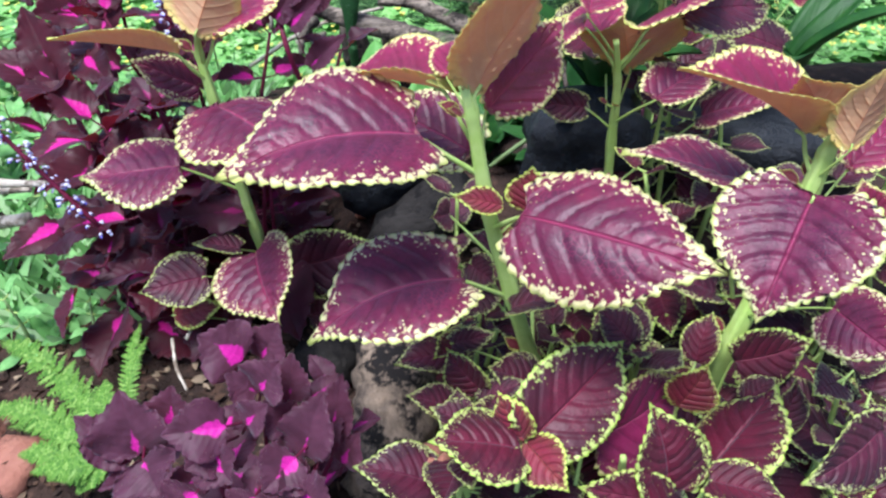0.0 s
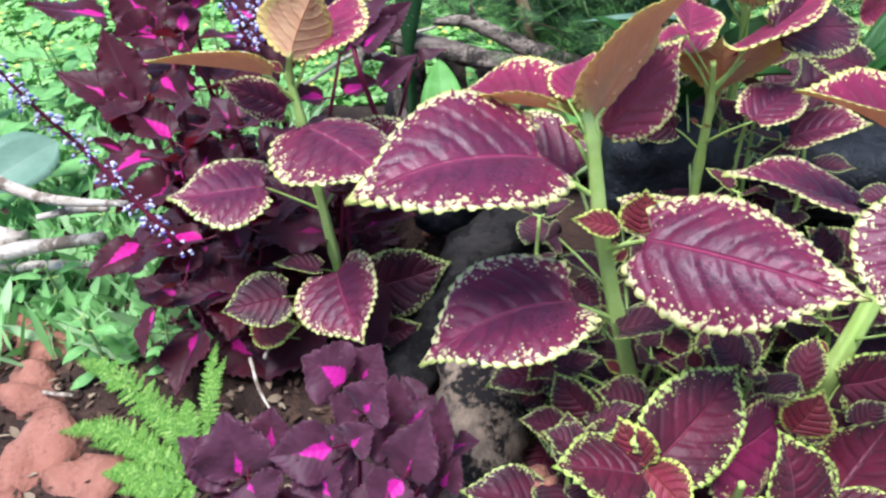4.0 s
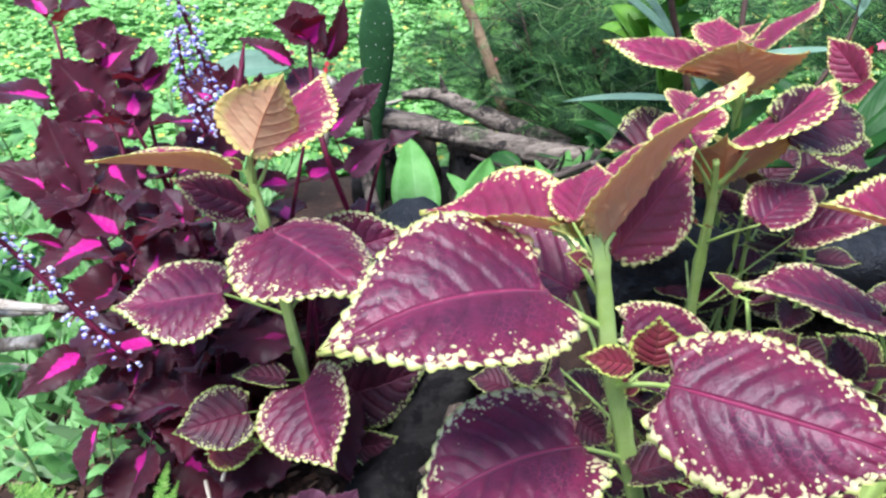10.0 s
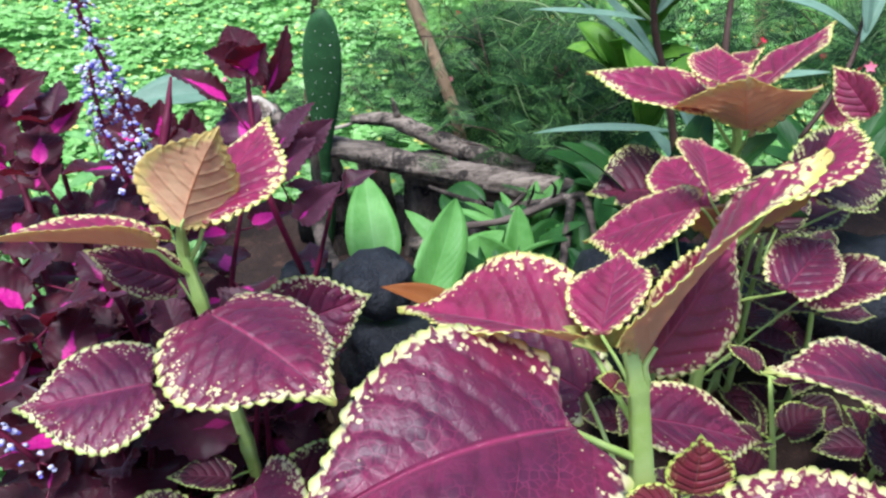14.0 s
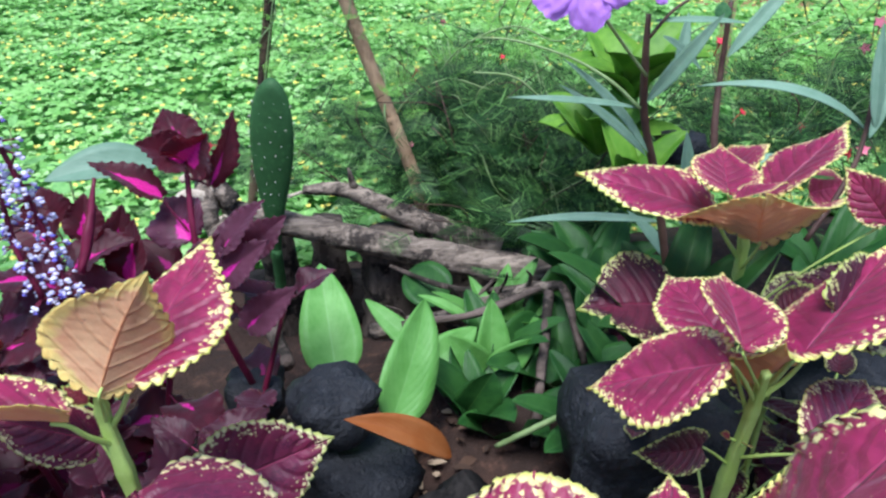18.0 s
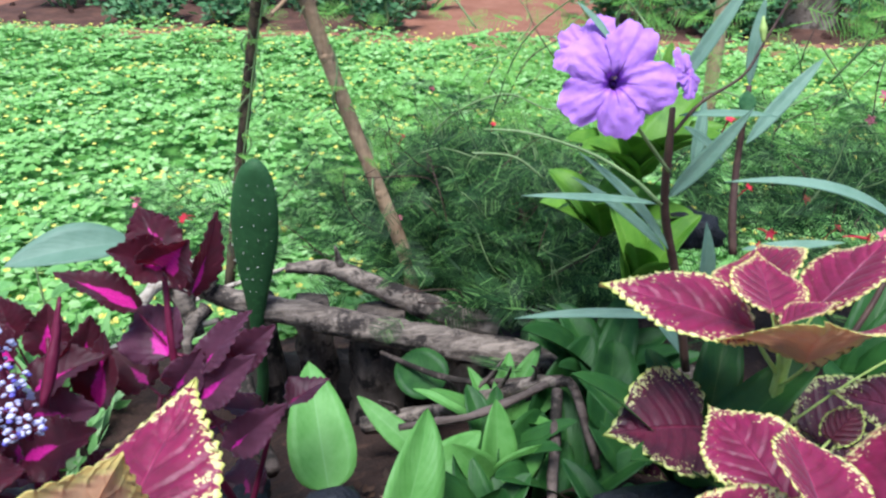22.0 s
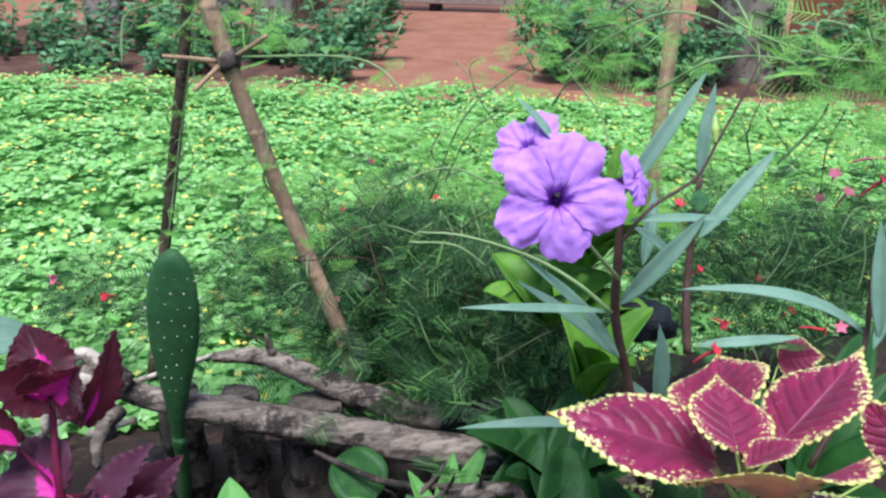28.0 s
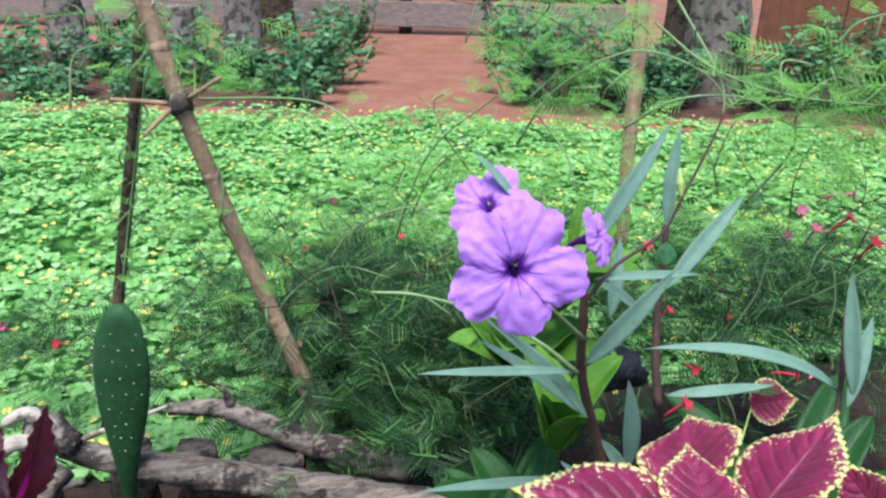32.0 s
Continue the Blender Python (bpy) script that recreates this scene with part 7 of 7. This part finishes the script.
feathers("feather_vine", [(0.2635, 1.0571, 0.5717), (0.2888, 1.0314, 0.5841), (0.2411, 1.0816, 0.5589), (0.2900, 1.0364, 0.5438), (0.2578, 1.0615, 0.5250), (0.3653, 0.8973, 0.5419), (0.4024, 0.8997, 0.5753), (0.4327, 0.8760, 0.5434), (0.4584, 0.8743, 0.5062), (0.4149, 0.8881, 0.5052)], 190, (0.034, 0.032, 0.022), 0.036, FEATHER_LIGHT, 6, "light green feathery vine trailing through the air from canes",
         [[(0.3297, 0.9967, 0.5873), (0.3466, 0.9333, 0.5585), (0.3906, 0.8893, 0.5424), (0.4564, 0.8441, 0.5401)], [(0.3379, 0.9799, 0.6071), (0.3522, 0.9279, 0.5502), (0.3513, 0.9154, 0.5207)], [(0.2411, 1.0605, 0.5100), (0.2757, 1.0430, 0.5482), (0.3121, 1.0062, 0.5958)],
          [(0.2457, 1.0569, 0.5052), (0.2629, 1.0141, 0.4718), (0.2693, 0.9977, 0.4387)], [(0.3842, 0.8913, 0.5423), (0.3868, 0.9011, 0.5668), (0.4097, 0.8929, 0.5653)], [(0.4121, 0.8768, 0.5824), (0.4217, 0.8697, 0.5995), (0.4416, 0.8558, 0.6087)],
          [(0.1539, 1.2131, 0.3237), (0.1732, 1.1446, 0.4428), (0.2238, 1.0890, 0.5104)], [(0.1213, 0.9058, 0.3775), (0.0927, 0.9027, 0.4011), (0.0564, 0.9055, 0.4067)]])

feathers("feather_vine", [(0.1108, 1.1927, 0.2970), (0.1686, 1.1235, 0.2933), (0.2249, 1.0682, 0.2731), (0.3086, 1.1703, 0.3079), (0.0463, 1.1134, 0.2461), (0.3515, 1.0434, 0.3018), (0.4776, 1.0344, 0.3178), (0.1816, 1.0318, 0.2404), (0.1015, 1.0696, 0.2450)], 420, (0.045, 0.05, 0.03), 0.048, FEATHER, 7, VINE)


# thin vine stems wound round the canes
climber = thing("feather_vine", (-0.15, 1.18, 0.25), "thin green vine wound round two garden canes", "vine", "feathery vines")
for k, (pts, turns) in enumerate((([(-0.1640, 1.1720, 0.2300), (-0.1476, 1.1921, 0.3107), (-0.1203, 1.1944, 0.4419), (-0.0975, 1.1930, 0.5611), (-0.0850, 1.2000, 0.6300)], 7), ([(0.0204, 1.0629, 0.2437), (-0.0252, 1.0801, 0.3807), (-0.0660, 1.0834, 0.5155), (-0.0868, 1.0923, 0.5994)], 4))):
    line = smooth_line(pts, 24)
    m = len(line)
    coil = [p + Vector((math.cos(i / m * turns * 6.28), math.sin(i / m * turns * 6.28), 0)) * (0.0085 + 0.004 * math.sin(i * 0.7)) for i, p in enumerate(line)]
    tube("stem", coil[::4], [0.0014, 0.0012, 0.0010], STEM_THIN, climber, sides=5, steps=4, seed=k)
    for i in range(8, m, 17):
        p = coil[i]
        a = i * 1.9
        q = p + Vector((math.cos(a) * 0.03, -0.015, 0.012))
        tube("tendril", [p, p.lerp(q, 0.5) + Vector((0, 0, 0.008)), q, q + Vector((math.cos(a) * 0.01, 0, -0.008))], [0.0007, 0.0006, 0.0004], STEM_THIN, climber, sides=4, steps=4, seed=i)
# long loose runners in the air over the lawn
for k, pts in enumerate((((0.235, 1.06, 0.47), (0.255, 1.03, 0.525), (0.300, 0.985, 0.565), (0.345, 0.95, 0.555), (0.372, 0.93, 0.525)), ((0.30, 0.98, 0.50), (0.33, 0.95, 0.53), (0.375, 0.92, 0.535), (0.41, 0.90, 0.515), (0.45, 0.88, 0.52)),
                         ((0.40, 0.93, 0.44), (0.42, 0.91, 0.49), (0.41, 0.90, 0.53), (0.43, 0.89, 0.555), (0.455, 0.88, 0.545)), ((0.05, 1.16, 0.30), (0.09, 1.15, 0.36), (0.15, 1.13, 0.39), (0.20, 1.11, 0.375), (0.235, 1.10, 0.40)),
                         ((0.30, 1.10, 0.31), (0.33, 1.08, 0.37), (0.37, 1.06, 0.40), (0.42, 1.03, 0.385), (0.46, 1.01, 0.41)), ((-0.01, 1.12, 0.26), (0.02, 1.12, 0.31), (0.07, 1.12, 0.335), (0.12, 1.10, 0.325)))):
    tube("runner", pts, [0.0013, 0.0011, 0.0008], STEM_THIN, climber, sides=5, steps=6, seed=60 + k)


def star_flower(place, facing, r, mat, label, t0):
    """A small five-pointed trumpet flower with its tube."""
    p, n = Vector(place), Vector(facing).normalized()
    t = thing("vine_flower", p, label, "flower", "vine flowers")
    x = n.orthogonal().normalized()
    y = n.cross(x)
    verts = [p]
    for i in range(10):
        a = math.pi * i / 5 + t0
        rr = r if i % 2 == 0 else r * 0.52
        verts.append(p + (x * math.cos(a) + y * math.sin(a)) * rr + n * (0.25 * r if i % 2 == 0 else 0.12 * r))
    verts += [v - n * 0.0006 for v in verts]
    faces = [(0, 1 + i, 1 + (i + 1) % 10) for i in range(10)] + [(11, 12 + (i + 1) % 10, 12 + i) for i in range(10)]
    seated(mesh_object("petals", verts, faces, mat), t)
    tube("tube", [p, p - n * r * 1.6, p - n * r * 2.8 + Vector((0, 0, -0.3 * r))], [r * 0.2, r * 0.14, r * 0.1], mat, t, sides=6)


RED = "small scarlet star-shaped vine flower"
PINKISH = "small pinkish red trumpet flower of the vine"
for i, (p, r, m) in enumerate((
        ((0.2827, 0.8962, 0.4244), 0.008, RED_FLOWER), ((0.2325, 0.7544, 0.3740), 0.009, RED_FLOWER), ((-0.2330, 1.2674, 0.2101), 0.009, RED_FLOWER), ((0.0760, 1.1753, 0.3879), 0.007, PINK_FLOWER),
        ((0.5098, 0.9206, 0.4416), 0.009, PINK_FLOWER), ((0.4790, 0.9446, 0.4213), 0.007, PINK_FLOWER), ((0.4899, 0.9342, 0.4054), 0.007, PINK_FLOWER), ((0.5053, 0.9138, 0.4225), 0.008, RED_FLOWER),
        ((0.4785, 0.9552, 0.3929), 0.006, PINK_FLOWER), ((0.2984, 0.8331, 0.3427), 0.008, RED_FLOWER), ((0.3596, 0.7939, 0.3507), 0.009, RED_FLOWER), ((0.3647, 0.7840, 0.3582), 0.008, PINK_FLOWER),
        ((0.1462, 1.1574, 0.3469), 0.006, RED_FLOWER), ((0.0493, 1.2215, 0.3168), 0.006, RED_FLOWER), ((0.0597, 1.1892, 0.3025), 0.006, RED_FLOWER), ((0.1152, 1.0972, 0.2893), 0.006, PINK_FLOWER),
        ((0.1531, 1.0793, 0.2766), 0.006, RED_FLOWER), ((0.0533, 1.1768, 0.2691), 0.006, RED_FLOWER), ((0.5087, 0.8840, 0.4088), 0.008, RED_FLOWER), ((0.3401, 0.9326, 0.3413), 0.007, RED_FLOWER),
        ((-0.2953, 1.3130, 0.2158), 0.008, PINK_FLOWER), ((-0.1422, 1.2274, 0.5546), 0.006, PINK_FLOWER), ((-0.2824, 1.2640, 0.2427), 0.008, PINK_FLOWER), ((-0.2220, 1.2135, 0.2370), 0.008, RED_FLOWER), ((0.0218, 1.0850, 0.2705), 0.006, PINK_FLOWER),
        ((0.4176, 0.8933, 0.3088), 0.006, RED_FLOWER), ((0.4227, 0.9507, 0.3141), 0.005, RED_FLOWER))):
    star_flower(p, (0.6 * math.sin(i * 2.1), -0.6, 0.5 + 0.5 * math.cos(i)), r * (0.72 if p[0] < 0.4 else 1.05), m, RED if m is RED_FLOWER else PINKISH, i * 0.7)

# ---------------------------------------------------------------- violet flower
ruellia = thing("violet_flower_plant", (0.1691, 0.7362, 0.3367), "tall garden plant with violet trumpet flowers, brown stem and narrow leaves", "flowering plant")
tube("stem", [(0.1783, 0.7356, 0.2895), (0.1615, 0.7384, 0.3624), (0.1426, 0.7352, 0.4198), (0.1331, 0.7244, 0.4665), (0.1319, 0.7248, 0.4929)], [0.0034, 0.0033, 0.003, 0.0026, 0.0018], STEM_BROWN, ruellia, sides=8, rough=0.08)
tube("stem", [(0.2255, 0.7736, 0.3606), (0.2266, 0.7855, 0.3889), (0.2325, 0.8004, 0.4279), (0.2314, 0.8010, 0.4810)], [0.003, 0.003, 0.0025, 0.002], STEM_BROWN, ruellia, sides=8, rough=0.08)
tube("branch", [(0.1316, 0.7190, 0.4793), (0.1474, 0.7211, 0.4959), (0.1714, 0.7200, 0.5114), (0.1846, 0.7240, 0.5307), (0.1980, 0.7286, 0.5514), (0.2099, 0.7336, 0.5721)], [0.0012, 0.001, 0.0009, 0.0008, 0.0007, 0.0006], STEM_BROWN, ruellia, sides=6)
tube("branch", [(0.1361, 0.7295, 0.4280), (0.1149, 0.7334, 0.4471), (0.0898, 0.7474, 0.4608), (0.0549, 0.7629, 0.4703), (0.0292, 0.7718, 0.4715)], [0.0014, 0.0012, 0.001, 0.0008, 0.0006], STEM_THIN, ruellia, sides=6)
tube("stalk", [(0.1348, 0.7237, 0.4529), (0.1083, 0.7042, 0.4799), (0.0804, 0.6863, 0.5097)], [0.0012, 0.0011, 0.0012], STEM_THIN, ruellia, sides=6)
tube("bud", [(0.1831, 0.7239, 0.5293), (0.1835, 0.7267, 0.5361), (0.1839, 0.7295, 0.5429)], [0.001, 0.0025, 0.0006], STEM, ruellia, sides=6)
for b, t, w, nrm in (
        ((0.1325, 0.7282, 0.5010), (0.1762, 0.7312, 0.5674), 0.011, (-0.5, -0.7, 0.5)), ((0.1408, 0.7300, 0.4325), (0.1766, 0.7109, 0.4944), 0.0135, (-0.5, -0.7, 0.5)),
        ((0.2275, 0.7860, 0.4435), (0.2818, 0.7931, 0.5008), 0.014, (-0.5, -0.7, 0.5)), ((0.1340, 0.7304, 0.4285), (0.0431, 0.7315, 0.4414), 0.0075, (0, -0.5, 0.85)),
        ((0.1480, 0.7333, 0.3931), (0.0854, 0.7486, 0.4602), 0.011, (0.4, -0.7, 0.5)), ((0.2314, 0.8010, 0.4810), (0.2403, 0.8131, 0.5420), 0.011, (-0.6, -0.7, 0.3)),
        ((0.1007, 0.7494, 0.5261), (0.0823, 0.7652, 0.5488), 0.008, (0.4, -0.7, 0.5)), ((0.1916, 0.7504, 0.3340), (0.1879, 0.7567, 0.3985), 0.017, (0.1, -0.9, 0.3)),
        ((0.1572, 0.7526, 0.4709), (0.1906, 0.7530, 0.4444), 0.010, (0, -0.6, 0.8)), ((0.2481, 0.7963, 0.3513), (0.3229, 0.7756, 0.3597), 0.011, (0, -0.5, 0.85)),
        ((0.2744, 0.6718, 0.4250), (0.2802, 0.6968, 0.4873), 0.011, (-0.7, -0.7, 0.2)), ((0.2708, 0.6704, 0.4192), (0.2970, 0.6913, 0.4608), 0.010, (-0.5, -0.7, 0.3)),
        ((0.1906, 0.7464, 0.3238), (0.1669, 0.7489, 0.3644), 0.013, (0.2, -0.8, 0.5)), ((0.1539, 0.7477, 0.3844), (0.0894, 0.7657, 0.4368), 0.011, (0.4, -0.7, 0.5)),
        ((0.1737, 0.7485, 0.3269), (0.0597, 0.7820, 0.3205), 0.010, (0, -0.5, 0.85)), ((0.1939, 0.7589, 0.2786), (0.1626, 0.7874, 0.3189), 0.016, (0.3, -0.7, 0.6)),
        ((0.1906, 0.7904, 0.4257), (0.2019, 0.8073, 0.4735), 0.013, (0, -0.8, 0.5))):
    leaf(ruellia, "l", b, t, nrm, w * 0.8, 0.04, 0.18, 0.01, name="lance_leaf")
leaf(ruellia, "l", (0.2838, 0.6867, 0.4140), (0.1683, 0.7156, 0.4463), (0, -0.5, 0.85), 0.0085, 0.16, 0.15, 0.01, name="lance_leaf")
leaf(ruellia, "l", (0.1354, 0.7219, 0.4889), (0.2011, 0.7214, 0.4844), (0, -0.5, 0.85), 0.006, 0.05, 0.15, 0.01, name="lance_leaf")
leaf(ruellia, "v", (0.1936, 0.7449, 0.4807), (0.1958, 0.7497, 0.4933), (0, -0.9, 0.3), 0.013, 0.04, 0.1, 0.01, name="round_leaf")
leaf(ruellia, "x", (0.1258, 0.7315, 0.5036), (0.1339, 0.7394, 0.5282), (-0.4, -0.8, 0.3), 0.006, 0.04, 0.15, 0.01, name="bract")
tube("stem", [(0.2317, 0.6552, 0.3550), (0.2567, 0.6666, 0.3838), (0.2745, 0.6795, 0.4127), (0.2901, 0.7036, 0.4610)], [0.002, 0.002, 0.0018, 0.0015], STEM_BROWN, ruellia, sides=6)


def trumpet(centre, facing, radius, roll, label, seed, up_hint=(0, 0, 1)):
    """A violet flower with five broad crinkled overlapping petals, a dark throat and pale anthers."""
    rnd = random.Random(seed)
    c, n = Vector(centre), Vector(facing).normalized()
    x = Vector(up_hint).cross(n).normalized()
    y = n.cross(x)
    t = thing("violet_flower", c, label, "flower", "violet flowers")
    nr, na = 18, 23
    size = [rnd.uniform(0.92, 1.06) for _ in range(5)]
    for k in range(5):
        mid = roll + k * 2 * math.pi / 5
        verts, faces, along, across = [], [], [], []
        lift = rnd.uniform(-0.03, 0.05)
        for i in range(nr + 1):
            f = i / nr
            for j in range(na + 1):
                v = 2 * j / na - 1
                spread = 0.71 * (0.88 + 0.12 * f)
                a = mid + v * spread
                edge = (1 - 0.42 * abs(v) ** 1.9 - 0.05 * math.exp(-(v / 0.22) ** 2)) * size[k] + 0.034 * math.sin(v * 9 + k * 2 + seed) + 0.018 * math.sin(v * 24 + k * 3)
                r = radius * (0.06 + 0.94 * f * edge)
                h = radius * (-0.36 * math.exp(-(f / 0.11) ** 2) + 0.10 * f - 0.16 * f ** 3 + lift * f)
                h += radius * (0.030 * f * math.sin(v * 5 + k * 1.7) + 0.028 * f * f * math.sin(v * 11 + f * 6 + k) + 0.045 * f * noise.noise(Vector((v * 3.5, f * 5, k * 9.1 + seed))) + 0.026 * f * noise.noise(Vector((v * 8, f * 11, k * 5.3 + seed)))) + radius * 0.025 * k * 0.4 * (1 if v > 0 else -0.6) * f
                h -= radius * 0.02 * math.exp(-(v / 0.10) ** 2) * f
                verts.append(c + x * (r * math.cos(a)) + y * (r * math.sin(a)) + n * h)
                along.append(f)
                across.append(v)
        w = na + 1
        for i in range(nr):
            for j in range(na):
                faces.append((i * w + j, i * w + j + 1, (i + 1) * w + j + 1, (i + 1) * w + j))
        m = len(verts)
        verts += [v - n * 0.0005 for v in verts]
        faces += [tuple(m + q for q in reversed(f)) for f in faces]
        seated(mesh_object("petal", verts, faces, PETAL, attrs={"along": along * 2, "across": across * 2}), t)
    tube("throat", [c - n * radius * 0.62, c - n * radius * 0.30], [radius * 0.04, radius * 0.055], THROAT, t, "dark violet throat", sides=10, steps=2)
    tube("corolla_tube", [c - n * radius * 0.40, c - n * radius * 0.9, c - n * radius * 1.3 - Vector((0, 0, 0.2 * radius))], [radius * 0.18, radius * 0.09, radius * 0.07], PETAL, t, sides=10)
    for k in range(3):
        a = roll + k * 2.1
        q = c + x * radius * 0.03 * math.cos(a) + y * (radius * 0.02 * math.sin(a) + radius * 0.08) - n * radius * 0.12
        tube("anther", [q - n * radius * 0.2, q, q + n * radius * 0.02], [0.0003, 0.0005, 0.0003], ANTHER, t, sides=5)
    for k in (-0.35, -0.12, 0.12, 0.35):
        a = -math.pi / 2 + k
        q0 = c + (x * math.cos(a) + y * math.sin(a)) * radius * 0.08 - n * radius * 0.30
        q1 = c + (x * math.cos(a) + y * math.sin(a)) * radius * 0.24 - n * radius * 0.10
        q2 = c + (x * math.cos(a) + y * math.sin(a)) * radius * 0.42 + n * radius * 0.012
        tube("throat_streak", [q0, q1, q2], [radius * 0.020, radius * 0.016, radius * 0.004], THROAT, t, sides=5)
    return t


trumpet((0.064, 0.661, 0.528), (-0.30, -0.90, 0.30), 0.0300, -1.34, "large open violet trumpet flower with crinkled petals and dark throat", 1)
trumpet((0.0864, 0.7531, 0.5239), (-0.45, -0.55, 0.7), 0.024, 0.1, "violet trumpet flower turned away, seen from behind", 2)
trumpet((0.1337, 0.7169, 0.5153), (0.55, -0.6, 0.4), 0.016, 0.5, "half-open violet trumpet flower among narrow leaves", 3)
# a fallen floret on a leaf
lumpy("fallen_floret", (-0.1624, 0.5613, 0.3902), (0.0022, 0.0018, 0.0016), LILAC_DEEP, "tiny fallen violet floret lying on a leaf", "floret", 3, cuts=2, jag=0.7)
